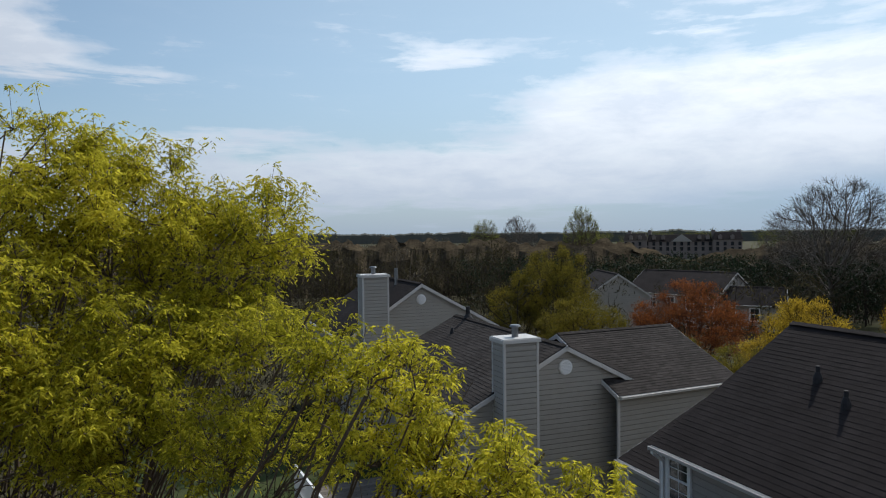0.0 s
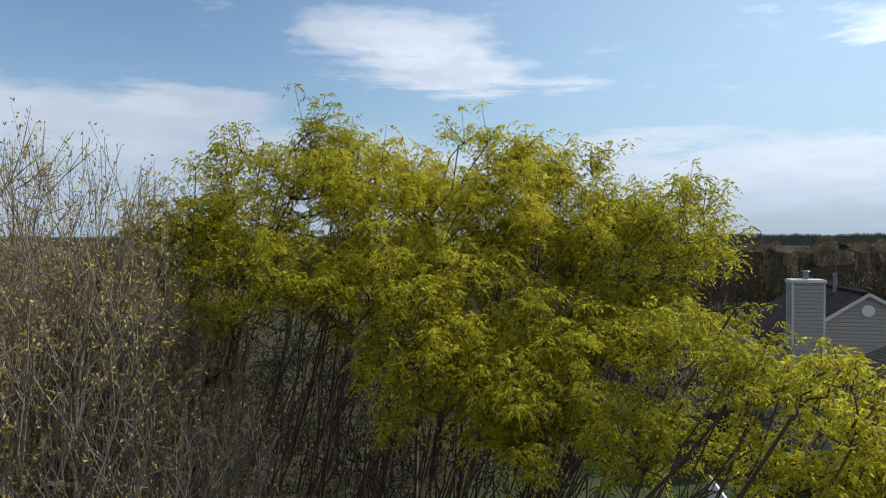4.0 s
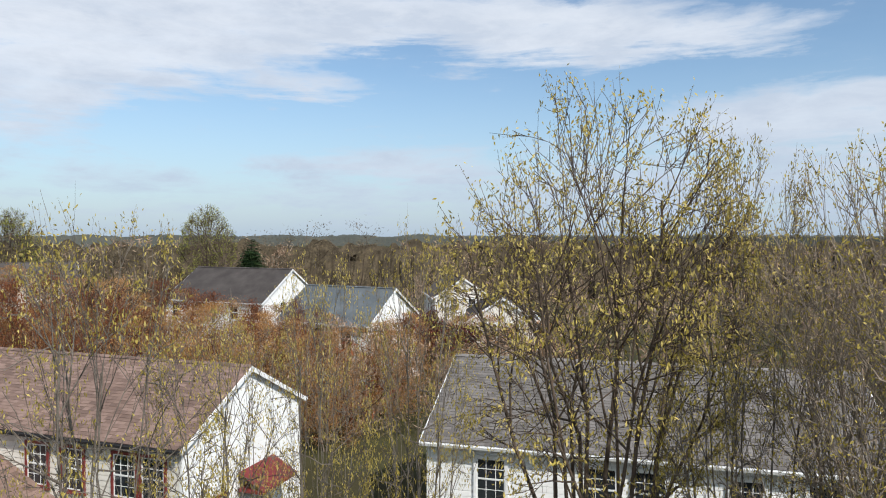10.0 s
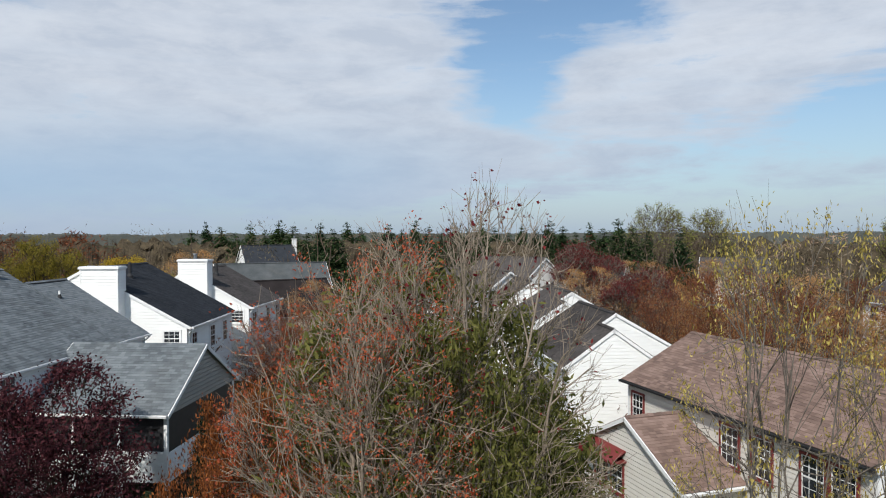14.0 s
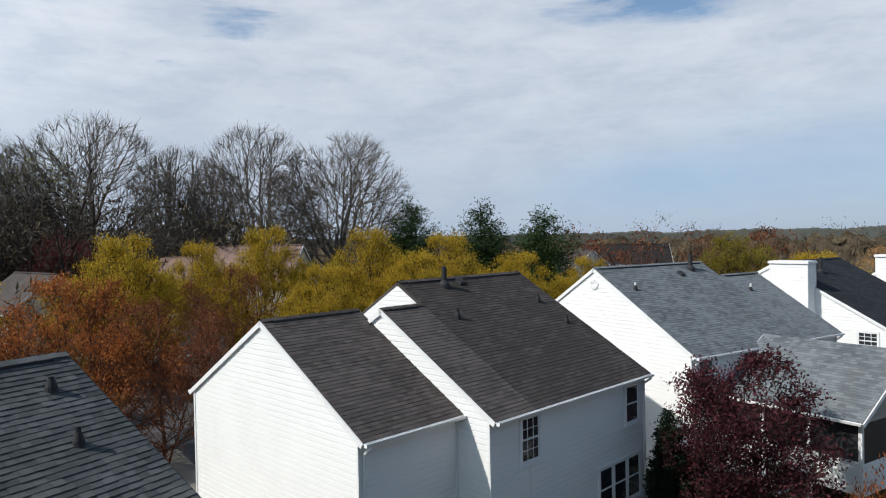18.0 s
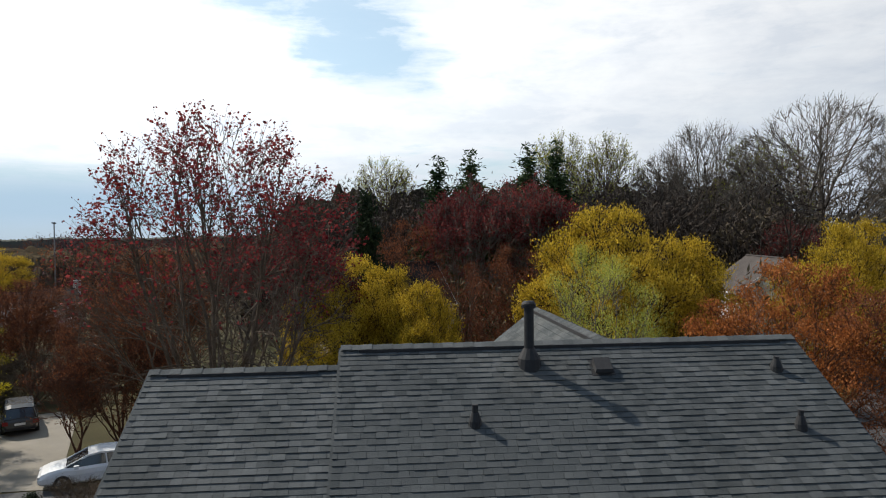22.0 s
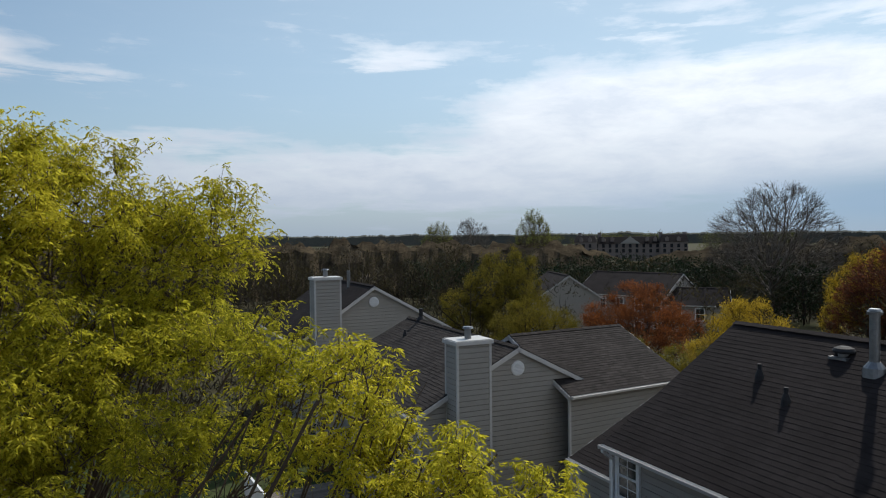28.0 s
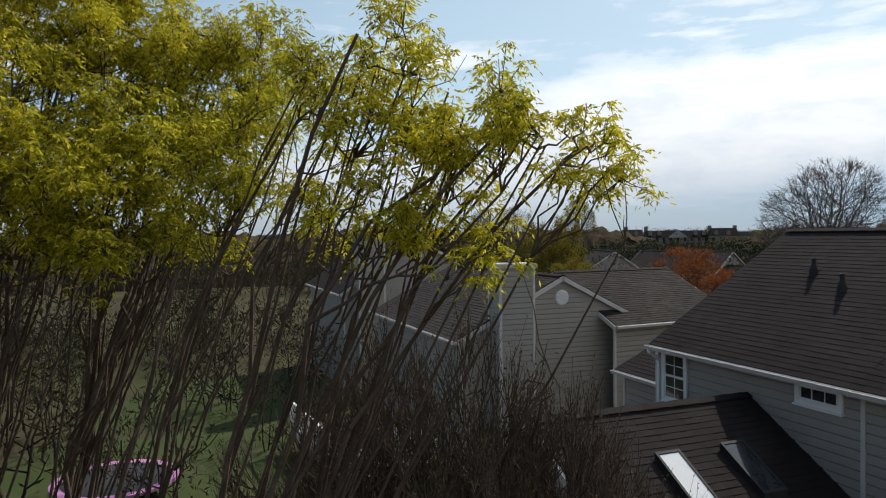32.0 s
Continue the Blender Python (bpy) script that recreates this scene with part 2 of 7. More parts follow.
M_SHINGLE_UMBER = material("dark_brown_shingles", [(0.022, 0.0185, 0.017), (0.033, 0.028, 0.026), (0.048, 0.041, 0.038)], 0.7, 0.95, 90, 0.35, island=0.3, vary=0.2, spec=0.15)
M_SHINGLE_SLATE = material("slate_shingles", [(0.021, 0.0235, 0.028), (0.031, 0.0345, 0.041), (0.043, 0.047, 0.055)], 0.8, 0.92, 90, 0.35, island=0.2, vary=0.2, spec=0.1)
M_SHINGLE_BLUE = material("pale_blue_grey_shingles", [(0.085, 0.096, 0.104), (0.13, 0.145, 0.155), (0.18, 0.198, 0.21)], 0.8, 0.92, 90, 0.35, island=0.3, vary=0.3, spec=0.1, stain=(0.35, (0.12, 0.12, 0.115), 0.3))
M_SHINGLE_RED = material("red_brown_shingles", [(0.13, 0.085, 0.068), (0.19, 0.125, 0.10), (0.25, 0.17, 0.14)], 0.7, 0.95, 90, 0.3, island=0.35, vary=0.3)
M_PIPE_DARK = material("dark_vent_pipe", [(0.022, 0.022, 0.024), (0.04, 0.04, 0.042)], 8, 0.7, 60, 0.05, spec=0.2)
M_PIPE_ZINC = material("galvanised_pipe", [(0.16, 0.17, 0.18), (0.26, 0.27, 0.28)], 8, 0.45, 60, 0.05, metal=0.85)
M_GLASS = material("window_glass", [(0.015, 0.018, 0.022), (0.03, 0.034, 0.04)], 2, 0.06, 20, 0.0, spec=0.8)
M_SKYLIGHT = material("skylight_glass", [(0.03, 0.033, 0.037), (0.045, 0.05, 0.055)], 2, 0.05, 20, 0.0, spec=1.0)
M_BLIND = material("skylight_with_white_blind", [(0.7, 0.71, 0.72), (0.8, 0.81, 0.82)], 2, 0.08, 20, 0.0, spec=1.0)
M_RED_TRIM = material("dark_red_trim", [(0.13, 0.02, 0.02), (0.2, 0.035, 0.03)], 4, 0.5, 40, 0.04)
M_LAWN = material("spring_lawn", [(0.04, 0.075, 0.012), (0.06, 0.11, 0.018), (0.09, 0.13, 0.03)], 0.3, 0.95, 12, 0.5, spec=0.1, stain=(0.2, (0.11, 0.09, 0.045), 0.5))
# darker copy of the lawn: the shade on the back lawns is in its colour
M_LAWN_SHADE = material("back_lawn_painted_shade", [(0.026, 0.04, 0.012), (0.045, 0.062, 0.02), (0.07, 0.08, 0.032)], 0.3, 0.95, 12, 0.5, spec=0.1, stain=(0.25, (0.08, 0.065, 0.04), 0.7))
M_GRASS = material("rough_grass", [(0.03, 0.03, 0.014), (0.055, 0.048, 0.024), (0.085, 0.07, 0.036)], 0.12, 0.95, 9, 0.5, spec=0.1, stain=(0.06, (0.05, 0.075, 0.02), 0.7))
M_ASPHALT = material("asphalt", [(0.045, 0.046, 0.05), (0.075, 0.076, 0.08)], 0.5, 0.9, 40, 0.3, stain=(0.3, (0.1, 0.1, 0.1), 0.4))
M_CONCRETE = material("concrete", [(0.17, 0.155, 0.13), (0.24, 0.22, 0.185)], 0.6, 0.9, 40, 0.2, stain=(0.4, (0.2, 0.185, 0.17), 0.4))
M_BARK = material("grey_bark", [(0.075, 0.062, 0.05), (0.14, 0.12, 0.10), (0.24, 0.215, 0.185)], 3, 0.95, 30, 0.5, spec=0.1)
M_BARK_PALE = material("pale_bark", [(0.15, 0.12, 0.09), (0.24, 0.195, 0.15), (0.36, 0.31, 0.25)], 3, 0.95, 30, 0.5, spec=0.1)
M_BARK_DARK = material("dark_bark", [(0.028, 0.022, 0.018), (0.055, 0.043, 0.035)], 3, 0.95, 30, 0.5, spec=0.1)
M_BARK_BROWN = material("brown_bark", [(0.055, 0.04, 0.03), (0.10, 0.075, 0.056), (0.16, 0.125, 0.1)], 3, 0.95, 30, 0.5, spec=0.1)
M_BARK_RED = material("red_brown_twigs", [(0.075, 0.038, 0.026), (0.14, 0.07, 0.045)], 3, 0.95, 30, 0.5, spec=0.1)


def leaf(name, colors, through=0.4):
    return material(name, colors, 0.5, 0.75, 6, 0.0, island=0.5, vary=0.25, spec=0.12, subsurface=through)


M_LEAF_LIME = leaf("yellow_green_leaves", [(0.26, 0.25, 0.018), (0.46, 0.43, 0.03), (0.66, 0.58, 0.055)], 0.58)
M_LEAF_YELLOW = leaf("yellow_buds", [(0.26, 0.18, 0.017), (0.42, 0.29, 0.025), (0.58, 0.41, 0.05)], 0.5)
M_LEAF_OLIVE = leaf("olive_leaves", [(0.115, 0.1, 0.016), (0.2, 0.165, 0.022), (0.3, 0.235, 0.035)])
M_LEAF_MOSS = leaf("moss_green_buds", [(0.065, 0.075, 0.018), (0.115, 0.12, 0.032), (0.18, 0.175, 0.05)])
M_LEAF_SPRING = leaf("spring_green_leaves", [(0.19, 0.165, 0.013), (0.31, 0.265, 0.018), (0.43, 0.36, 0.032)], 0.4)
M_CATKIN = leaf("yellow_catkins", [(0.28, 0.22, 0.045), (0.44, 0.35, 0.08), (0.6, 0.48, 0.16)], 0.35)
M_LEAF_ORANGE = leaf("orange_buds", [(0.17, 0.056, 0.018), (0.30, 0.10, 0.03), (0.44, 0.16, 0.048)], 0.35)
M_LEAF_RUST = leaf("rust_brown_buds", [(0.10, 0.036, 0.02), (0.17, 0.058, 0.028), (0.25, 0.092, 0.04)], 0.3)
M_LEAF_RED = leaf("red_buds", [(0.11, 0.014, 0.018), (0.18, 0.025, 0.028), (0.27, 0.05, 0.045)])
M_LEAF_WINE = leaf("wine_red_buds", [(0.085, 0.017, 0.018), (0.14, 0.028, 0.027), (0.2, 0.05, 0.045)])
M_LEAF_CORAL = leaf("coral_orange_leaves", [(0.24, 0.045, 0.022), (0.36, 0.075, 0.035), (0.5, 0.13, 0.06)])
# more orange than the rust buds, and lightened for trees facing the sun
M_LEAF_AMBER_LIT = leaf("front_lit_amber_buds", [(0.24, 0.12, 0.045), (0.36, 0.19, 0.07), (0.5, 0.28, 0.115)], 0.25)
M_LEAF_PLUM = leaf("plum_leaves", [(0.035, 0.012, 0.016), (0.07, 0.02, 0.026), (0.11, 0.035, 0.04)], 0.25)
M_LEAF_BLOOM = leaf("white_green_blossom", [(0.19, 0.215, 0.03), (0.31, 0.33, 0.05), (0.45, 0.46, 0.11)])
M_NEEDLE = leaf("conifer_needles", [(0.012, 0.028, 0.012), (0.03, 0.055, 0.02), (0.055, 0.085, 0.03)], 0.15)
M_NEEDLE_DARK = leaf("dark_evergreen", [(0.008, 0.016, 0.009), (0.018, 0.03, 0.014), (0.03, 0.045, 0.02)], 0.1)
# olive taken very dark: shade of backlit woods and undergrowth is in the colour
M_LEAF_SHADE = leaf("olive_buds_painted_shade", [(0.022, 0.02, 0.012), (0.04, 0.035, 0.018), (0.062, 0.052, 0.025)])
M_TAN = leaf("tan_pink_twigs", [(0.22, 0.145, 0.095), (0.32, 0.215, 0.145), (0.44, 0.32, 0.23)], 0.3)
M_TWIG_DARK = leaf("dark_bare_twigs", [(0.032, 0.025, 0.021), (0.055, 0.043, 0.036), (0.085, 0.068, 0.057)], 0.08)
M_HAZEWOOD = leaf("budding_twigs", [(0.06, 0.048, 0.034), (0.10, 0.08, 0.054), (0.15, 0.12, 0.07)], 0.08)

# ---------------------------------------------------------------- helpers


def part(name, bm, mat, parent=None, label=""):
    me = bpy.data.meshes.new(name)
    if isinstance(bm, tuple):
        me.from_pydata(bm[0], [], bm[1])
    else:
        bm.to_mesh(me)
        bm.free()
    me.materials.append(mat)
    ob = new(name, me)
    if parent:
        ob.parent = parent
    if label:
        ob["label"] = label
    return ob


class Faces:
    """Collects quads for one mesh."""

    def __init__(self):
        self.v, self.f = [], []

    def poly(self, *pts):
        k = len(self.v)
        self.v += [tuple(p) for p in pts]
        self.f.append(tuple(range(k, k + len(pts))))
        return self

    def box(self, x0, x1, y0, y1, z0, z1):
        k = len(self.v)
        self.v += [(x, y, z) for z in (z0, z1) for x, y in ((x0, y0), (x1, y0), (x1, y1), (x0, y1))]
        self.f += [tuple(k + i for i in q) for q in ((3, 2, 1, 0), (4, 5, 6, 7), (0, 1, 5, 4), (1, 2, 6, 5), (2, 3, 7, 6), (3, 0, 4, 7))]
        return self

    def beam(self, a, b, w, h, up=(0, 0, 1)):
        """A bar from a to b, w wide, h high, hung round its middle line."""
        a, b, up = Vector(a), Vector(b), Vector(up)
        d = (b - a).normalized()
        s = d.cross(up).normalized() * w / 2
        u = s.cross(d).normalized() * h / 2
        k = len(self.v)
        for p in (a, b):
            self.v += [tuple(p - s - u), tuple(p + s - u), tuple(p + s + u), tuple(p - s + u)]
        self.f += [tuple(k + i for i in q) for q in ((3, 2, 1, 0), (4, 5, 6, 7), (0, 1, 5, 4), (1, 2, 6, 5), (2, 3, 7, 6), (3, 0, 4, 7))]
        return self

    def tube(self, a, b, r0, r1, n=10, caps=True):
        a, b = Vector(a), Vector(b)
        d = (b - a).normalized()
        s = d.orthogonal().normalized()
        u = d.cross(s)
        k = len(self.v)
        for p, r in ((a, r0), (b, r1)):
            self.v += [tuple(p + (s * math.cos(6.28319 * i / n) + u * math.sin(6.28319 * i / n)) * r) for i in range(n)]
        for i in range(n):
            j = (i + 1) % n
            self.f.append((k + i, k + j, k + n + j, k + n + i))
        if caps:
            self.f += [tuple(range(k + n - 1, k - 1, -1)), tuple(range(k + n, k + 2 * n))]
        return self

    def part(self, name, mat, parent=None, label=""):
        return part(name, (self.v, self.f), mat, parent, label)


def thing(name, x, y, z=0.0, turn=0.0, label="", category="", group="", kind=""):
    ob = new(name)
    ob.matrix_world = pose(x, y, z, 0, 0, turn)
    return tagged(ob, label, category, group, kind)


def polar(turn, dist):
    return -math.sin(radians(turn)) * dist, math.cos(radians(turn)) * dist
# ---------------------------------------------------------------- houses: how they are put together


def span(profile, z):
    """Where a wall with this top line is at least z high."""
    hits = []
    for (s0, z0), (s1, z1) in zip(profile, profile[1:]):
        if (z0 - z) * (z1 - z) <= 0 and z0 != z1:
            hits.append(s0 + (s1 - s0) * (z - z0) / (z1 - z0))
    if profile[0][1] >= z:
        hits.append(profile[0][0])
    if profile[-1][1] >= z:
        hits.append(profile[-1][0])
    return (min(hits), max(hits)) if len(hits) > 1 else None


def siding(parent, a, b, base, profile, mat, course=0.18, name="wall"):
    """A wall of lapped boards from a to b, outside to the right of that way."""
    a, b = Vector((*a, 0)), Vector((*b, 0))
    d = (b - a).normalized()
    out = Vector((d.y, -d.x, 0))
    fs = Faces()
    z, top = base, max(p[1] for p in profile)
    while z < top - 0.02:
        z1 = min(z + course, top - 0.005)
        lo, hi = span(profile, z), span(profile, z1)
        if lo is None:
            break
        hi = hi or ((lo[0] + lo[1]) / 2,) * 2
        k0, k1, lap = (0.84, 0.87, 0.026) if course < 0.2 and mat != M_WHITE else (0.8, 0.9, 0.014)
        cut = [(lo[0] + (hi[0] - lo[0]) * k, lo[1] + (hi[1] - lo[1]) * k, z + (z1 - z) * k) for k in (0, k0, k1, 1)]
        q = []
        for (s0, s1, hh), deep in zip(cut, (lap + 0.008, lap, 0.0, 0.0)):
            for v in (a + d * s0 + out * deep, a + d * s1 + out * deep):
                q.append(Vector((v.x, v.y, hh)))
        fs.poly(q[0], q[1], q[3], q[2]).poly(q[2], q[3], q[5], q[4]).poly(q[4], q[5], q[7], q[6])
        if z > base:
            under = [a + d * lo[0], a + d * lo[1]]
            fs.poly(Vector((under[0].x, under[0].y, z)), Vector((under[1].x, under[1].y, z)), q[1], q[0])
        z += course
    # the sheathing behind the boards
    lo, top_pts = profile[0][0], [(a + d * s - out * 0.004, h) for s, h in reversed(profile)]
    base_pts = [a + d * profile[0][0] - out * 0.004, a + d * profile[-1][0] - out * 0.004]
    fs.poly(*[Vector((v.x, v.y, base)) for v in base_pts], *[Vector((v.x, v.y, h)) for v, h in top_pts])
    return fs.part(name, mat, parent)


def shingles(parent, x0, x1, eave, ridge, mat, expo=0.2, tab=0.32, seed=1, singles=None, name="shingles", relief=0.55):
    """Courses of tabs on a slope between the eave and ridge lines, each given as (y, z). singles: a stretch (x0, x1, s0, s1) whose tabs are parts."""
    rnd = random.Random(seed)
    e, r = Vector((0, *eave)), Vector((0, *ridge))
    up = (r - e)
    length = up.length
    up.normalize()
    nrm = Vector((1, 0, 0)).cross(up)
    if nrm.z < 0:
        nrm = -nrm
    n = max(1, round(length / expo))
    expo = length / n
    fs, count = Faces(), 0
    tabs = {}
    for i in range(n):
        s = i * expo
        x = x0 - rnd.random() * tab
        while x < x1 - 0.01:
            w = tab * rnd.uniform(0.75, 1.2)
            xa, xb = max(x, x0), min(x + w - 0.006, x1)
            x += w
            if xb - xa < 0.03:
                continue
            high = rnd.random() < 0.58
            h = rnd.uniform(0.018, 0.022) if high else rnd.uniform(0.007, 0.01)
            lap = rnd.uniform(0.0, 0.003) if high else rnd.uniform(-0.01, -0.004)
            h, lap = h * relief + 0.004, lap * relief
            o = e + up * (s - lap)
            if singles and singles[0] < xa < singles[1] and singles[2] < s < singles[3] and count < 300:
                k = rnd.randrange(4)
                if k not in tabs:
                    t = Faces()
                    ww, hh = tab * (0.7 + 0.16 * k), (0.018, 0.009, 0.019, 0.01)[k]
                    le = expo + 0.012
                    t.poly((0, 0, hh), (ww, 0, hh), (ww, le, 0.003), (0, le, 0.003)).poly((0, 0, -0.004), (ww, 0, -0.004), (ww, 0, hh), (0, 0, hh))
                    t.poly((0, 0, -0.004), (0, 0, hh), (0, le, 0.003)).poly((ww, 0, hh), (ww, 0, -0.004), (ww, le, 0.003))
                    me = bpy.data.meshes.new("shingle")
                    me.from_pydata(t.v, [], t.f)
                    me.materials.append(mat)
                    tabs[k] = me, ww
                me, ww = tabs[k]
                x += ww + 0.006 - w
                ob = new("shingle", me)
                ob.parent = parent
                flip = nrm.y > 0
                m = Matrix((Vector((-1 if flip else 1, 0, 0)), up, nrm)).transposed().to_4x4()
                m.translation = e + up * (s - (0.002 if k % 2 == 0 else -0.007)) + Vector((xa + (ww if flip else 0), 0, 0))
                ob.matrix_local = m
                count += 1
                continue
            t0 = o + up * (expo + lap + 0.004) + nrm * 0.002
            b0 = o + nrm * h
            X = Vector((1, 0, 0))
            if nrm.y > 0:
                fs.poly(b0 + X * xb, b0 + X * xa, t0 + X * xa, t0 + X * xb)
                fs.poly(o + X * xb, o + X * xa, b0 + X * xa, b0 + X * xb)
            else:
                fs.poly(b0 + X * xa, b0 + X * xb, t0 + X * xb, t0 + X * xa)
                fs.poly(o + X * xa, o + X * xb, b0 + X * xb, b0 + X * xa)
    ob = fs.part(name, mat, parent)
    ob["kind"] = "stuff"
    return ob


def roof_slope(house, x0, x1, eave, ridge, mat, expo, tab, seed, singles=None, trim=M_TRIM, ends=(True, True), gutter=True, pieces=True, relief=0.55, gutter_mat=None):
    e, r = Vector((0, *eave)), Vector((0, *ridge))
    up = (r - e).normalized()
    nrm = Vector((1, 0, 0)).cross(up)
    nrm = nrm if nrm.z > 0 else -nrm
    fs = Faces()
    q = [Vector((x, 0, 0)) + p - nrm * t for t in (0.004, 0.13) for p, x in ((e, x0), (e, x1), (r, x1), (r, x0))]
    fs.v += [tuple(v) for v in q]
    fs.f += [(0, 1, 2, 3), (7, 6, 5, 4), (0, 4, 5, 1), (1, 5, 6, 2), (2, 6, 7, 3), (3, 7, 4, 0)]
    slab = fs.part("roof", mat, house)
    if pieces:
        shingles(slab, x0, x1, eave, ridge, mat, expo, tab, seed, singles, relief=relief)
    out = -0.07 if eave[0] < ridge[0] else 0.07
    for x, s, on in ((x0, -1, ends[0]), (x1, 1, ends[1])):
        if on:
            Faces().beam(Vector((x + s * 0.025, 0, 0)) + e - nrm * 0.1 - up * 0.02, Vector((x + s * 0.025, 0, 0)) + r - nrm * 0.1, 0.05, 0.15, nrm).part("rake_board", trim, slab)
    if gutter:
        g = Faces()
        y, z = eave[0] + out, eave[1] - 0.06
        g.poly((x0, y - out * 0.9, z + 0.05), (x1, y - out * 0.9, z + 0.05), (x1, y - out * 0.7, z - 0.06), (x0, y - out * 0.7, z - 0.06))
        g.poly((x0, y - out * 0.7, z - 0.06), (x1, y - out * 0.7, z - 0.06), (x1, y + out * 0.6, z - 0.05), (x0, y + out * 0.6, z - 0.05))
        g.poly((x0, y + out * 0.6, z - 0.05), (x1, y + out * 0.6, z - 0.05), (x1, y + out, z + 0.04), (x0, y + out, z + 0.04))
        g.poly((x0, y + out, z + 0.04), (x1, y + out, z + 0.04), (x1, y + out * 0.8, z + 0.045), (x0, y + out * 0.8, z + 0.045))
        g.box(x0 - 0.004, x0, min(y - out, y + out), max(y - out, y + out), z - 0.06, z + 0.045)
        g.box(x1, x1 + 0.004, min(y - out, y + out), max(y - out, y + out), z - 0.06, z + 0.045)
        g.part("gutter", gutter_mat or trim, house)
    return slab


def ridge_cap(house, x0, x1, y, z, mat, step=0.2, vent=True):
    fs = Faces()
    n = max(1, round((x1 - x0) / step))
    for i in range(n):
        a, b = x0 + (x1 - x0) * i / n, x0 + (x1 - x0) * (i + 1) / n + 0.012
        h = 0.03 + 0.008 * (i % 2)
        fs.poly((a, y - 0.16, z - 0.065 + h), (b, y - 0.16, z - 0.07 + h), (b, y, z + h), (a, y, z + h + 0.006))
        fs.poly((a, y, z + h + 0.006), (b, y, z + h), (b, y + 0.16, z - 0.07 + h), (a, y + 0.16, z - 0.065 + h))
    cap = fs.part("ridge_cap", mat, house)
    cap["kind"] = "stuff"
    if vent:
        Faces().box(x0 + 0.35, x1 - 0.35, y - 0.19, y + 0.19, z - 0.12, z - 0.035).part("ridge_vent", M_PIPE_DARK, house, "black ridge vent strip")
    return cap


def block(house, x0, x1, y0, yr, y1, ze, zr, zf=None, wall=M_WHITE, roof=M_SHINGLE_GREY, over=0.3, rake=0.18, base=0.0, gables=(True, True), sides=(True, True), expo=0.155, tab=0.28,
          course=0.18, seed=1, singles=None, vent=True, ends=(True, True), trim=M_TRIM, pieces=True, far_pieces=False, far_singles=None, gutter_mat=None, relief=0.55):
    """A part of a house under one gable roof: x along the ridge, y0 the eave edge on the near side, yr the ridge, y1 the far eave edge."""
    zf = ze if zf is None else zf
    sn, sf = (zr - ze) / (yr - y0), (zr - zf) / (y1 - yr)
    xa, xb, ya, yb = x0 + (rake if ends[0] else 0.0), x1 - (rake if ends[1] else 0.0), y0 + over, y1 - over
    za, zb, zt = ze + sn * over - 0.13, zf + sf * over - 0.13, zr - 0.15
    if sides[0]:
        siding(house, (xa, ya), (xb, ya), base, [(0, za), (xb - xa, za)], wall, course)
    if sides[1]:
        siding(house, (xb, yb), (xa, yb), base, [(0, zb), (xb - xa, zb)], wall, course)
    if gables[1]:
        siding(house, (xb, ya), (xb, yb), base, [(0, za), (yr - ya, zt), (yb - ya, zb)], wall, course)
    if gables[0]:
        siding(house, (xa, yb), (xa, ya), base, [(0, zb), (yb - yr, zt), (yb - ya, za)], wall, course)
    roof_slope(house, x0, x1, (y0, ze), (yr, zr), roof, expo, tab, seed, singles, trim, ends, pieces=pieces, gutter_mat=gutter_mat, relief=relief)
    roof_slope(house, x0, x1, (y1, zf), (yr, zr), roof, expo, tab, seed + 50, far_singles, trim, ends, pieces=far_pieces, relief=0.85 if far_singles or tab < 0.27 else 0.55)
    ridge_cap(house, x0, x1, yr, zr, roof, vent=vent)
    for x, y, z in [(x, y, z) for x, on in ((xa, ends[0] or gables[0]), (xb, ends[1] or gables[1])) if on for y, z in ((ya, za), (yb, zb))]:
        Faces().box(x - 0.045, x + 0.045, y - 0.045, y + 0.045, base, z).part("corner_board", trim, house)


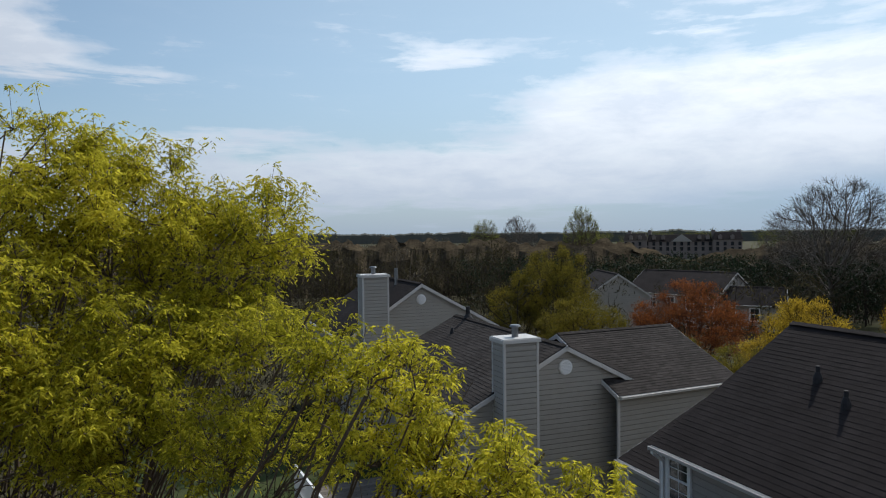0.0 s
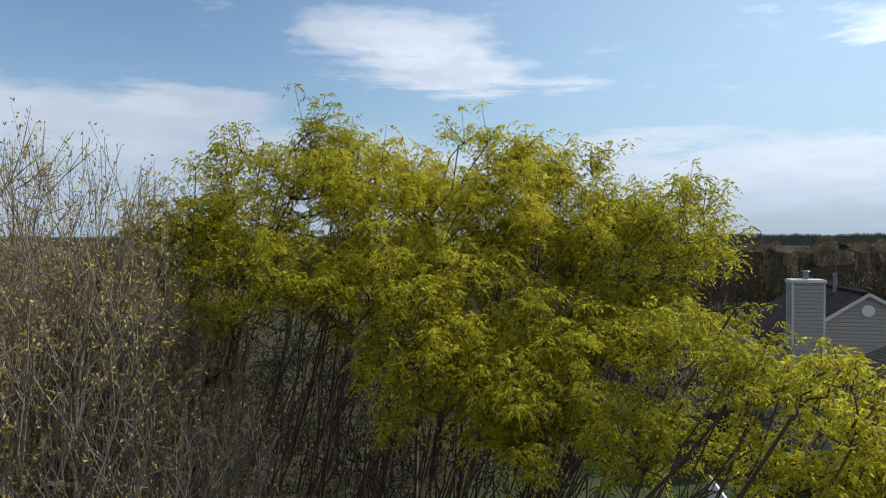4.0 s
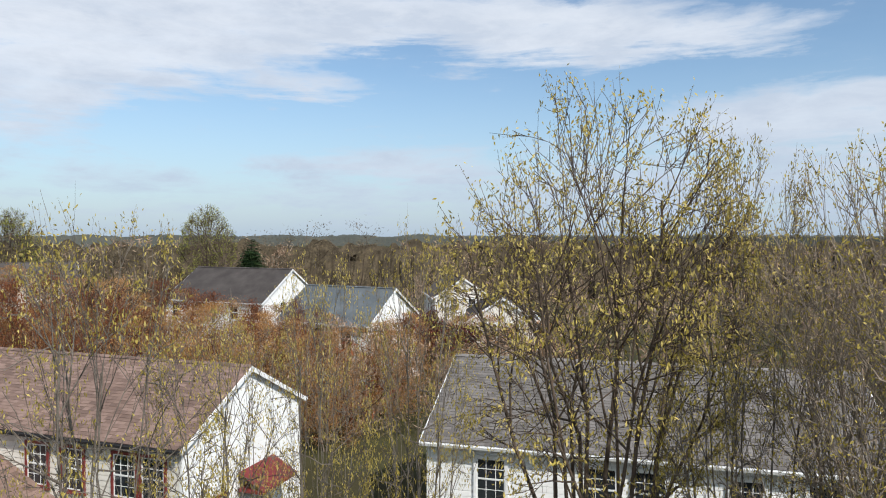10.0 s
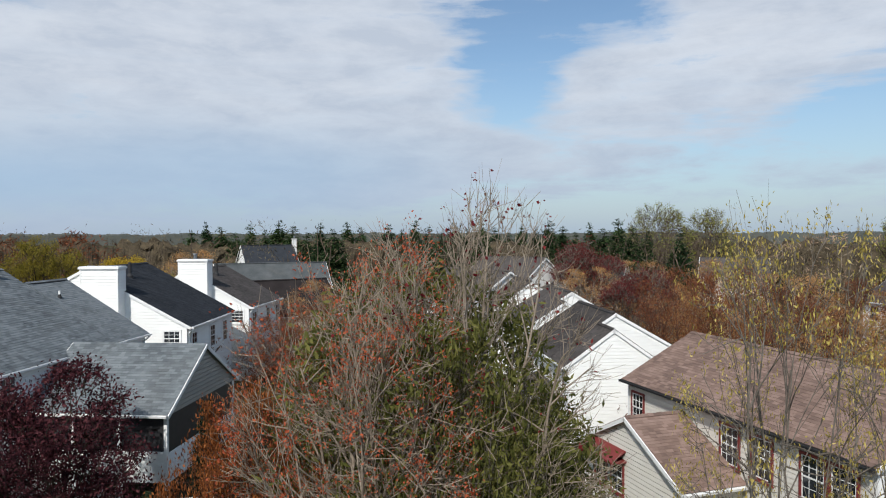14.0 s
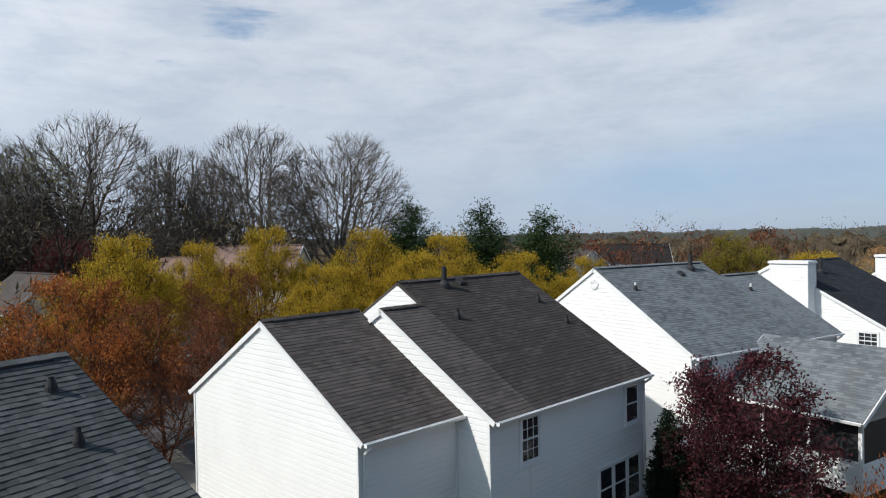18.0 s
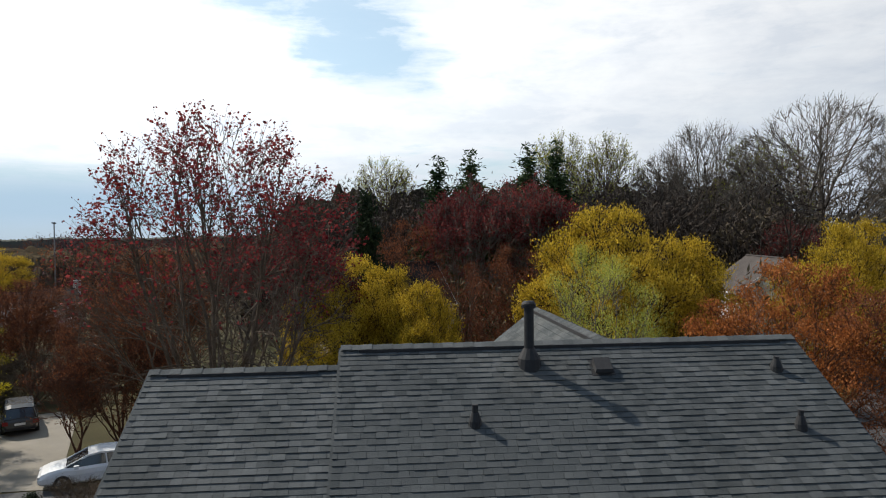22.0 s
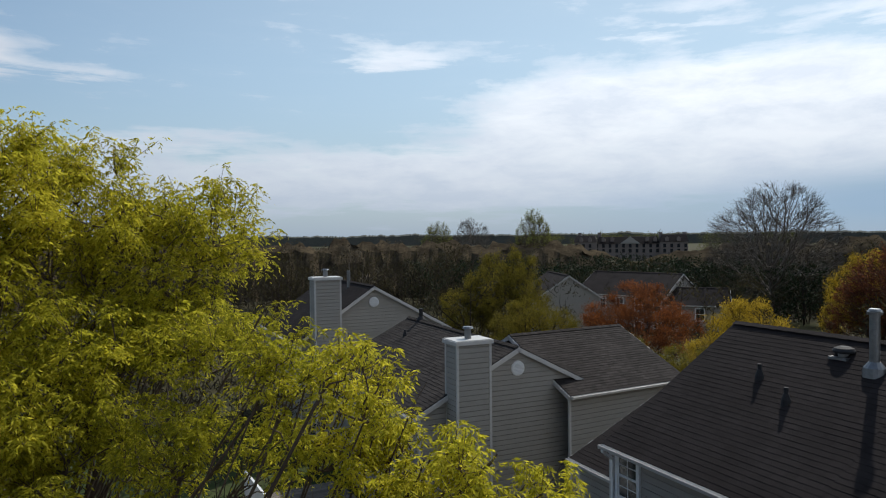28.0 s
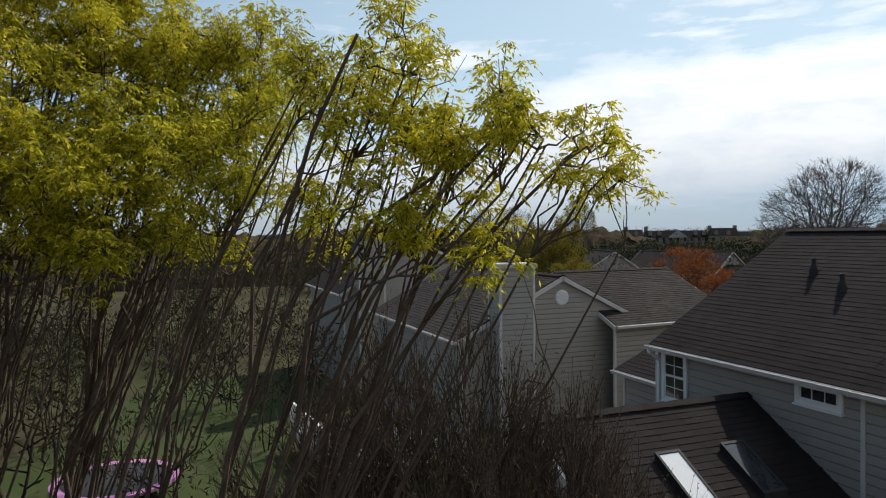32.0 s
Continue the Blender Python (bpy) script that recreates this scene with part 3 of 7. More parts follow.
def window(house, x, y, z, face, w=0.9, h=1.4, cols=3, rows=2, trim=M_TRIM, double=True):
    """A sash window whose middle is at x, y, z in the wall; face: degrees, 0 looks along -y."""
    m = pose(x, y, z, 0, 0, face)
    f = Faces()
    t = 0.09
    for a in ((-w / 2 - t, -w / 2, -h / 2 - t, h / 2 + t), (w / 2, w / 2 + t, -h / 2 - t, h / 2 + t), (-w / 2, w / 2, h / 2, h / 2 + t), (-w / 2, w / 2, -h / 2 - t, -h / 2)):
        f.box(a[0], a[1], -0.065, 0.01, a[2], a[3])
    f.box(-w / 2 - t - 0.03, w / 2 + t + 0.03, -0.095, 0.0, -h / 2 - t - 0.04, -h / 2 - t)
    fr = f.part("window", trim, house)
    fr.matrix_local = m
    s = Faces()
    for lo, hi, yy in (((-h / 2, 0.02, -0.04), (0.0, h / 2, -0.052)) if double else ((-h / 2, h / 2, -0.045),)) if not double else ((-h / 2, 0.02, -0.04), (0.0, h / 2, -0.052)):
        s.box(-w / 2, -w / 2 + 0.04, yy, yy + 0.03, lo, hi).box(w / 2 - 0.04, w / 2, yy, yy + 0.03, lo, hi)
        s.box(-w / 2 + 0.04, w / 2 - 0.04, yy, yy + 0.03, lo, lo + 0.04).box(-w / 2 + 0.04, w / 2 - 0.04, yy, yy + 0.03, hi - 0.04, hi)
        for c in range(1, cols):
            xx = -w / 2 + w * c / cols
            s.box(xx - 0.01, xx + 0.01, yy + 0.004, yy + 0.02, lo + 0.04, hi - 0.04)
        for r in range(1, rows):
            zz = lo + (hi - lo) * r / rows
            s.box(-w / 2 + 0.04, w / 2 - 0.04, yy + 0.006, yy + 0.018, zz - 0.01, zz + 0.01)
    s.part("sash", M_TRIM, fr)
    Faces().box(-w / 2, w / 2, -0.03, -0.02, -h / 2, h / 2).part("pane", M_GLASS, fr, "dark reflecting glass")
    return fr


def downspout(house, x, y, z, dy=-0.1, trim=M_TRIM, base=0.1, toward=0.3):
    """From the gutter's outlet at y, z back to the wall and down."""
    f = Faces()
    f.beam((x, y, z + 0.02), (x, y, z - 0.12), 0.08, 0.07, (0, 1, 0)).beam((x, y, z - 0.1), (x, y + toward, z - 0.32), 0.08, 0.07).beam((x, y + toward, z - 0.3), (x, y + toward, base), 0.08, 0.07, (0, 1, 0))
    return f.part("downspout", trim, house)


def vent_pipe(x, y, z, h, r, mat, label, hood=True, name="vent_pipe", cone=None, cap=None):
    ob = thing(name, x, y, z, 0, label, "vent pipe")
    f = Faces()
    if hood:
        c = cone or (r * 2.3, 0.22)
        f.tube((0, 0, -0.14), (0, 0, c[1] * 0.35), c[0], c[0] * 0.9, 14).tube((0, 0, c[1] * 0.35), (0, 0, c[1]), c[0] * 0.9, r * 1.15, 14)
        f.part("flashing_boot", mat if cone else M_PIPE_DARK, ob)
    Faces().tube((0, 0, -0.1), (0, 0, h), r, r, 14).part("pipe", mat, ob)
    if cap:
        g = Faces().tube((0, 0, h - 0.02), (0, 0, h + 0.04), r * 1.45, r * 1.5, 14).tube((0, 0, h + 0.06), (0, 0, h + 0.11), r * 1.5, r * 1.0, 14)
        g.tube((0, 0, h + 0.03), (0, 0, h + 0.07), r * 0.9, r * 0.9, 10)
        g.part("cap", cap, ob)
    return ob


def box_vent(x, y, z, turn, slope, label):
    """A low square roof vent."""
    ob = thing("roof_vent", x, y, z, turn, label, "roof vent")
    f = Faces().box(-0.28, 0.28, -0.26, 0.3, -0.02, 0.0)
    b = f.part("flange", M_PIPE_DARK, ob)
    g = Faces()
    g.poly((-0.2, -0.2, 0.14), (0.2, -0.2, 0.14), (0.2, 0.2, 0.16), (-0.2, 0.2, 0.16)).poly((-0.23, -0.24, 0.06), (0.23, -0.24, 0.06), (0.2, -0.2, 0.14), (-0.2, -0.2, 0.14))
    g.poly((0.23, -0.24, 0.06), (0.2, 0.2, 0.0), (0.2, 0.2, 0.16), (0.2, -0.2, 0.14)).poly((-0.2, 0.2, 0.0), (-0.23, -0.24, 0.06), (-0.2, -0.2, 0.14), (-0.2, 0.2, 0.16)).poly((0.2, 0.2, 0), (-0.2, 0.2, 0), (-0.2, 0.2, 0.16), (0.2, 0.2, 0.16))
    g.box(-0.17, 0.17, -0.2, 0.18, 0.0, 0.06)
    g.part("hood", M_PIPE_DARK, ob)
    ob.matrix_world = pose(x, y, z, 0, 0, turn) @ Matrix.Rotation(math.atan(slope), 4, "X") @ Matrix.Diagonal((0.8, 0.8, 0.8, 1))
    return ob


def chimney(house, x0, x1, y0, y1, top, base, wall, cap=M_TRIM, flue=True):
    c = new("chimney_chase")
    c.parent = house
    prof = lambda l: [(0, top), (l, top)]
    siding(c, (x0, y0), (x1, y0), base, prof(x1 - x0), wall, name="chase_side")
    siding(c, (x1, y0), (x1, y1), base, prof(y1 - y0), wall, name="chase_side")
    siding(c, (x1, y1), (x0, y1), base, prof(x1 - x0), wall, name="chase_side")
    siding(c, (x0, y1), (x0, y0), base, prof(y1 - y0), wall, name="chase_side")
    f = Faces()
    for x in (x0, x1):
        for y in (y0, y1):
            f.box(x - 0.04, x + 0.04, y - 0.04, y + 0.04, base, top)
    f.part("corner_board", cap, c)
    Faces().box(x0 - 0.1, x1 + 0.1, y0 - 0.1, y1 + 0.1, top, top + 0.12).box(x0 - 0.06, x1 + 0.06, y0 - 0.06, y1 + 0.06, top + 0.12, top + 0.15).part("chase_cap", cap, c)
    if flue:
        xm, ym = (x0 + x1) / 2, (y0 + y1) / 2
        Faces().tube((xm, ym, top + 0.1), (xm, ym, top + 0.5), 0.12, 0.12, 12).tube((xm, ym, top + 0.5), (xm, ym, top + 0.56), 0.2, 0.16, 12).part("flue", M_PIPE_ZINC, c)
    return c


def gable_vent(house, x, y, z, face, r=0.3, trim=M_TRIM):
    f = Faces().tube((0, -0.05, 0), (0, 0, 0), r, r * 1.05, 20)
    ring = f.part("gable_vent", trim, house)
    ring.matrix_local = pose(x, y, z, 0, 0, face)
    g = Faces()
    for k in range(-4, 5):
        w = math.sqrt(max(0.0, (r * 0.85) ** 2 - (k * r * 0.19) ** 2))
        if w > 0.04:
            g.poly((-w, -0.055, k * r * 0.19), (w, -0.055, k * r * 0.19), (w, -0.085, k * r * 0.19 - r * 0.1), (-w, -0.085, k * r * 0.19 - r * 0.1))
    g.part("louvre", trim, ring)


def square_vent(house, x, y, z, face, w, h, mat):
    fr = Faces().box(-w / 2, w / 2, -0.05, 0, -h / 2, h / 2).part("gable_vent", mat, house)
    fr.matrix_local = pose(x, y, z, 0, 0, face)
    g = Faces()
    n = int(h / 0.07)
    for k in range(n):
        zz = -h / 2 + 0.04 + k * 0.07
        g.poly((-w / 2 + 0.04, -0.09, zz), (w / 2 - 0.04, -0.09, zz), (w / 2 - 0.04, -0.052, zz + 0.05), (-w / 2 + 0.04, -0.052, zz + 0.05))
    g.part("louvre", mat, fr)


# ---------------------------------------------------------------- ground
def flat(name, pts, z, mat, label, category, kind="structure"):
    f = Faces().poly(*[(x, y, z) for x, y in pts])
    return tagged(f.part(name, mat), label, category, "", kind)


rings = [0, 15, 30, 60, 120, 250, 600, 1600, 4500]
gv, gf = [(0.0, 0.0, 0.0)], []
for i, r in enumerate(rings[1:]):
    for k in range(48):
        a = 2 * math.pi * k / 48
        gv.append((r * math.cos(a), r * math.sin(a), 0.0 if r < 100 else -0.006 * (r - 60) if r < 1000 else -6.0))
for k in range(48):
    gf.append((0, 1 + k, 1 + (k + 1) % 48))
for i in range(len(rings) - 2):
    for k in range(48):
        a, b = 1 + i * 48 + k, 1 + i * 48 + (k + 1) % 48
        gf.append((a, a + 48, b + 48, b))
tagged(part("ground", (gv, gf), M_GRASS), "straw-brown and olive rough grass", "ground", "", "structure")

# ---------------------------------------------------------------- the grey-shingled house with the long ridge
h = thing("house", 9.3, -8.1, 0, 91.0, "two-storey house with a blue-grey shingle roof", "house", "neighbourhood houses")
# local x runs along the ridge, local y to the camera's side is +y, so the near slope is the far one of block()
block(h, 0.0, 9.25, -9.25, -4.6, 0.05, 5.85, 8.6, wall=M_WHITE, roof=M_SHINGLE_GREY, expo=0.142, tab=0.21, far_pieces=True, seed=3, vent=True, trim=M_SHINGLE_GREY, far_singles=(4.6, 9.0, 1.7, 4.3))
block(h, 9.3, 12.8, -9.1, -4.25, 0.6, 5.5, 8.28, wall=M_WHITE, roof=M_SHINGLE_GREY, expo=0.142, tab=0.21, far_pieces=True, seed=7, gables=(False, True), ends=(False, True), trim=M_SHINGLE_GREY)

# ---------------------------------------------------------------- the white house with the stepped brown-grey roof
h = thing("house", 11.3, -14.4, 0, -103.5, "two-storey white-sided house with stepped brown-grey roof", "house", "neighbourhood houses")
# local x away along the back, local y to the street
block(h, -0.1, 3.75, -0.1, 4.9, 9.9, 5.45, 8.32, wall=M_WHITE, roof=M_SHINGLE_BROWN, seed=11, rake=0.05)
block(h, 3.7, 5.6, -1.4, 3.6, 8.5, 5.45, 8.42, wall=M_WHITE, roof=M_SHINGLE_BROWN, seed=12, rake=0.05, ends=(True, False), gables=(True, False))
block(h, 5.62, 12.75, -1.4, 4.9, 11.2, 5.45, 9.17, wall=M_WHITE, roof=M_SHINGLE_BROWN, seed=13, rake=0.05, ends=(False, True))
downspout(h, 0.1, -0.17, 5.38)
downspout(h, 12.6, -1.47, 5.38)
window(h, 5.6, -1.12, 4.5, 0, 0.85, 1.35)
window(h, 11.75, -1.12, 4.45, 0, 0.85, 1.35, 1, 1)
for k in range(3):
    window(h, 9.9 + k * 0.95, -1.12, 1.75, 0, 0.82, 1.5, 1, 1)

# ---------------------------------------------------------------- the dark-roofed house with the low wing and the lean-to
h = thing("house", 5.2, 17.3, 0, -68.9, "two-storey taupe-sided house with charcoal shingle roof", "house", "neighbourhood houses")
block(h, 0.0, 5.6, 0.0, 4.7, 9.6, 5.45, 8.27, wall=M_TAUPE, roof=M_SHINGLE_DARK, seed=21, relief=0.28, vent=False, trim=M_DULL_TRIM, ends=(False, False), gables=(True, True))
for a, b in (((5.64, 2.8, 7.03), (5.64, 4.7, 8.17)), ((5.64, 9.6, 5.35), (5.64, 4.7, 8.17))):
    Faces().beam(a, b, 0.05, 0.14).part("rake_board", M_DULL_TRIM, h)
block(h, 5.602, 10.35, 0.0, 2.75, 7.2, 5.45, 7.1, 4.4, wall=M_TAUPE, roof=M_SHINGLE_DARK, seed=22, relief=0.28, gables=(False, True), ends=(False, True), vent=False, trim=M_DULL_TRIM)
block(h, -2.15, -0.02, 0.5, 4.7, 8.9, 4.4, 6.32, wall=M_TAUPE, roof=M_SHINGLE_DARK, seed=23, relief=0.28, gables=(True, False), ends=(True, False), rake=0.1, vent=False, trim=M_DULL_TRIM)
HOUSE_D = h
# ---------------------------------------------------------------- trees: how they grow


def quick_mesh(name, verts, quads, mats, parent=None, index=None):
    me = bpy.data.meshes.new(name)
    v, q = np.asarray(verts, np.float32).reshape(-1, 3), np.asarray(quads, np.int32)
    me.vertices.add(len(v))
    me.vertices.foreach_set("co", v.ravel())
    me.loops.add(q.size)
    me.loops.foreach_set("vertex_index", q.ravel())
    me.polygons.add(len(q))
    me.polygons.foreach_set("loop_start", np.arange(len(q), dtype=np.int32) * q.shape[1])
    me.polygons.foreach_set("loop_total", np.full(len(q), q.shape[1], np.int32))
    for m in mats:
        me.materials.append(m)
    if index is not None:
        me.polygons.foreach_set("material_index", np.asarray(index, np.int32))
    me.update()
    me.validate()
    ob = new(name, me)
    if parent:
        ob.parent = parent
    return ob


def prisms(segs, sides):
    """segs: rows of x0 y0 z0 x1 y1 z1 r0 r1 -> vertices and quads of open tubes."""
    s = np.asarray(segs, float)
    a, b, r0, r1 = s[:, :3], s[:, 3:6], s[:, 6:7], s[:, 7:8]
    d = b - a
    d /= np.linalg.norm(d, axis=1, keepdims=True) + 1e-9
    ref = np.where(np.abs(d[:, 2:3]) < 0.9, np.array([[0, 0, 1.0]]), np.array([[1.0, 0, 0]]))
    e1 = np.cross(d, ref)
    e1 /= np.linalg.norm(e1, axis=1, keepdims=True) + 1e-9
    e2 = np.cross(d, e1)
    ring = []
    for p, r in ((a, r0), (b, r1)):
        for k in range(sides):
            t = 2 * math.pi * k / sides
            ring.append(p + (e1 * math.cos(t) + e2 * math.sin(t)) * r)
    v = np.stack(ring, 1).reshape(-1, 3)
    base = (np.arange(len(s)) * 2 * sides)[:, None]
    q = []
    for k in range(sides):
        j = (k + 1) % sides
        q.append(np.concatenate([base + k, base + j, base + sides + j, base + sides + k], 1))
    return v, np.stack(q, 1).reshape(-1, 4)


def blades(segs):
    """The finest twigs: one narrow face each."""
    if not len(segs):
        return np.zeros((0, 3)), np.zeros((0, 4), int)
    s = np.asarray(segs, float)
    a, b, r0, r1 = s[:, :3], s[:, 3:6], s[:, 6:7] * 1.2, s[:, 7:8] * 1.2
    e = np.cross(b - a, np.stack([np.sin(s[:, 0] * 91), np.cos(s[:, 1] * 83), np.sin(s[:, 2] * 71) * 0.4], 1))
    e /= np.linalg.norm(e, axis=1, keepdims=True) + 1e-9
    return np.stack([a - e * r0, a + e * r0, b + e * r1, b - e * r1], 1).reshape(-1, 3), np.arange(len(s) * 4).reshape(-1, 4)


def limbs(seed, h, r, stems=1, n=(14, 8, 5), foot=0.2, belly=0.4, up=0.3, curl=0.2, trunk=0.014, twig=(0.34, 0.15), splay=0.3, shag=0.16, fine=0.006, fork=0.3):
    """A branching skeleton that fills a crown of height h and radius r. foot: where the crown begins; belly: where it is widest; up: how far
    twigs turn upwards. Returns segments with their level, and the twig tips with their ways."""
    rnd = random.Random(seed)
    out, tips = [], []

    def reach(z):
        x = (z / h - foot) / (1 - foot)
        if x < 0:
            return 0.25 * r
        k = (x - belly) / (1.04 - belly) if x > belly else (belly - x) / (belly + 0.25)
        return r * math.sqrt(max(0.02, 1 - k * k))

    def path(p0, p1, p2, m, r0, r1, lev, jit):
        pts = []
        for i in range(m + 1):
            t = i / m
            q = p0 * (1 - t) ** 2 + p1 * 2 * t * (1 - t) + p2 * t * t
            if 0 < i < m:
                q = q + Vector((rnd.gauss(0, jit), rnd.gauss(0, jit), rnd.gauss(0, jit * 0.6)))
            pts.append(q)
        for i in range(m):
            ra, rb = r0 + (r1 - r0) * i / m, r0 + (r1 - r0) * (i + 1) / m
            out.append((*pts[i], *pts[i + 1], ra, rb, lev))
        return pts

    def along(pts, f):
        x = min(f * (len(pts) - 1), len(pts) - 1.001)
        i = int(x)
        return pts[i].lerp(pts[i + 1], x - i), (pts[i + 1] - pts[i]).normalized()

    def shoot(p, d, length):
        e = p + d * length
        lim = reach(e.z) * 1.06
        rad = math.hypot(e.x, e.y)
        if rad > lim:
            e = p + d * length * max(0.35, 1 - (rad - lim) / length)
        if e.z > h:
            e = p + (e - p) * max(0.3, 1 - (e.z - h) / max(length, 0.01))
        return e

    R = h * trunk
    trunks = []
    for s in range(stems):
        a = s * 2 * math.pi / max(1, stems) + rnd.uniform(-0.6, 0.6)
        rad = r * splay * (rnd.uniform(0.6, 1.2) if stems > 1 else 0.12)
        top = Vector((math.cos(a) * rad, math.sin(a) * rad, h * rnd.uniform(0.74, 0.9)))
        base = Vector((math.cos(a), math.sin(a), 0)) * (R * 1.6 if stems > 1 else 0)
        mid = Vector((top.x * 0.75, top.y * 0.75, h * 0.35)) if stems > 1 else Vector((0, 0, h * 0.4))
        trunks.append(path(base, mid, top, 8, R * (0.75 if stems > 1 else 1), R * 0.18, 0, 0.012 * h * 0.5))
    for k in range(n[0] * stems):
        stem = trunks[k % stems]
        x = ((k // stems) + rnd.random()) / n[0]
        z = h * (foot + (1 - foot) * (0.06 + 0.94 * x ** 0.85))
        a = k * 2.39996 + rnd.uniform(-0.4, 0.4)
        rad = reach(z) * rnd.uniform(0.72, 1.0)
        end = Vector((math.cos(a) * rad, math.sin(a) * rad, min(z * rnd.uniform(1 - shag, 1 + shag * 0.4), h)))
        f = max(fork * 0.5, min(0.93, (end.z - rad * rnd.uniform(0.7, 1.2)) / h / 0.82))
        p0, d0 = along(stem, f)
        ctrl = p0.lerp(end, 0.5) + Vector((end.x - p0.x, end.y - p0.y, 0)) * 0.12 - Vector((0, 0, 1)) * (end - p0).length * 0.1
        r0 = R * (0.75 - 0.55 * f) * 0.62
        limb = path(p0, ctrl, end, 5, r0, max(fine, r0 * 0.25), 1, 0.014 * h * 0.5)
        for j in range(n[1]):
            u = 0.2 + 0.8 * (j + rnd.random()) / n[1]
            p, d = along(limb, u)
            outw = Vector((p.x, p.y, (p.z - h * 0.45) * 0.6)).normalized()
            ran = Vector((rnd.gauss(0, 1), rnd.gauss(0, 1), rnd.gauss(0, 0.8))).normalized()
            dd = (d * 0.55 + outw * 0.35 + ran * 0.75 + Vector((0, 0, up))).normalized()
            e = shoot(p, dd, r * twig[0] * rnd.uniform(0.65, 1.3) * (1.15 - 0.4 * u))
            rb = max(fine, r0 * (0.8 - 0.5 * u) * 0.45)
            br = path(p, p.lerp(e, 0.5) + ran * (e - p).length * curl * 0.4 - Vector((0, 0, up * 0.12)) * (e - p).length, e, 3, rb, max(fine * 0.7, rb * 0.4), 2, 0.0)
            tips.append((br[-1], (br[-1] - br[-2]).normalized()))
            for i in range(n[2]):
                w = 0.15 + 0.85 * (i + rnd.random()) / n[2]
                p3, d3 = along(br, w)
                ran = Vector((rnd.gauss(0, 1), rnd.gauss(0, 1), rnd.gauss(0, 0.9))).normalized()
                d3 = (d3 * 0.6 + ran * 0.8 + Vector((0, 0, up * 1.2))).normalized()
                e3 = shoot(p3, d3, r * twig[1] * rnd.uniform(0.6, 1.4))
                tw = path(p3, p3.lerp(e3, 0.5) + ran * (e3 - p3).length * curl * 0.5, e3, 2, max(fine * 0.7, rb * 0.4), fine * 0.5, 3, 0.0)
                tips.append((tw[-1], (tw[-1] - tw[-2]).normalized()))
    return np.array(out), np.array([t[0] for t in tips]), np.array([t[1] for t in tips])


def spread_out(seed, h, r, stems=1, bole=0.2, depth=7, wide=0.5, rise=0.12, trunk=0.018, fine=0.03, sprigs=4, inner=1, lateral=True):
    """A bare crown that forks again and again from the bole. Same answer as limbs()."""
    rnd = random.Random(seed)
    out, tips = [], []

    def grow(p, d, length, rad, k):
        e = p + d * length
        mid = p.lerp(e, 0.5) + Vector((rnd.gauss(0, 1), rnd.gauss(0, 1), rnd.gauss(0, 0.5))) * length * 0.05
        end = max(fine, rad * 0.72)
        lev = 0 if rad > 3 * fine else 2
        out.append((*p, *mid, rad, (rad + end) / 2, lev))
        out.append((*mid, *e, (rad + end) / 2, end, lev))
        if k == 0:
            tips.append((e, d))
            for _ in range(sprigs):
                dd = (d + Vector((rnd.gauss(0, 0.45), rnd.gauss(0, 0.45), rnd.gauss(0, 0.4) + 0.05))).normalized()
                a = p.lerp(e, rnd.uniform(0.2, 1.0))
                b = a + dd * length * rnd.uniform(0.6, 1.15)
                out.append((*a, *b, fine * 0.9, fine * 0.5, 3))
                tips.append((b, dd))
            return
        for _ in range(inner if k <= 3 else 0):
            dd = (d + Vector((rnd.gauss(0, 0.5), rnd.gauss(0, 0.5), rnd.gauss(0, 0.3) + 0.25))).normalized()
            a = p.lerp(e, rnd.uniform(0.1, 1.0))
            b = a + dd * length * rnd.uniform(0.7, 1.2)
            out.append((*a, *b, fine * 0.9, fine * 0.5, 3))
            tips.append((b, dd))
        if lateral and depth - 3 <= k < depth and k > 3:
            a = rnd.uniform(0, 6.28)
            side = d.orthogonal().normalized()
            off = side * math.cos(a) + d.cross(side) * math.sin(a)
            grow(p.lerp(e, rnd.uniform(0.4, 0.9)), (d * 0.45 + off * 0.9 + Vector((0, 0, 0.1))).normalized(), length * 0.75, max(fine, end * 0.5), k - 3)
        turn = rnd.uniform(0, 6.28)
        n = 3 if rnd.random() < 0.25 else 2
        side = d.orthogonal().normalized()
        for i in range(n):
            a = turn + i * 6.283 / n + rnd.uniform(-0.4, 0.4)
            off = side * math.cos(a) + d.cross(side) * math.sin(a)
            dd = (d + off * wide * rnd.uniform(0.6, 1.25) * (0.75 if i else 0.5) + Vector((0, 0, rise))).normalized()
            grow(e, dd, length * rnd.uniform(0.72, 0.92), end * (0.95 if i == 0 else 0.8), k - 1)

    for s in range(stems):
        a = s * 6.283 / stems + rnd.uniform(-0.5, 0.5)
        lean = Vector((math.cos(a), math.sin(a), 0)) * (0.22 if stems > 1 else 0.03)
        grow(Vector((math.cos(a), math.sin(a), 0)) * (h * trunk * 0.7 if stems > 1 else 0), (lean + Vector((0, 0, 1))).normalized(), h * bole, h * trunk, depth)
    arr, tp, td = np.array(out), np.array([t[0] for t in tips]), np.array([t[1] for t in tips])
    high, far = tp[:, 2].max(), np.percentile(np.hypot(tp[:, 0], tp[:, 1]), 97)
    k = np.array([r / far, r / far, h / high])
    arr[:, 0:3] *= k
    arr[:, 3:6] *= k
    return arr, tp * k, td


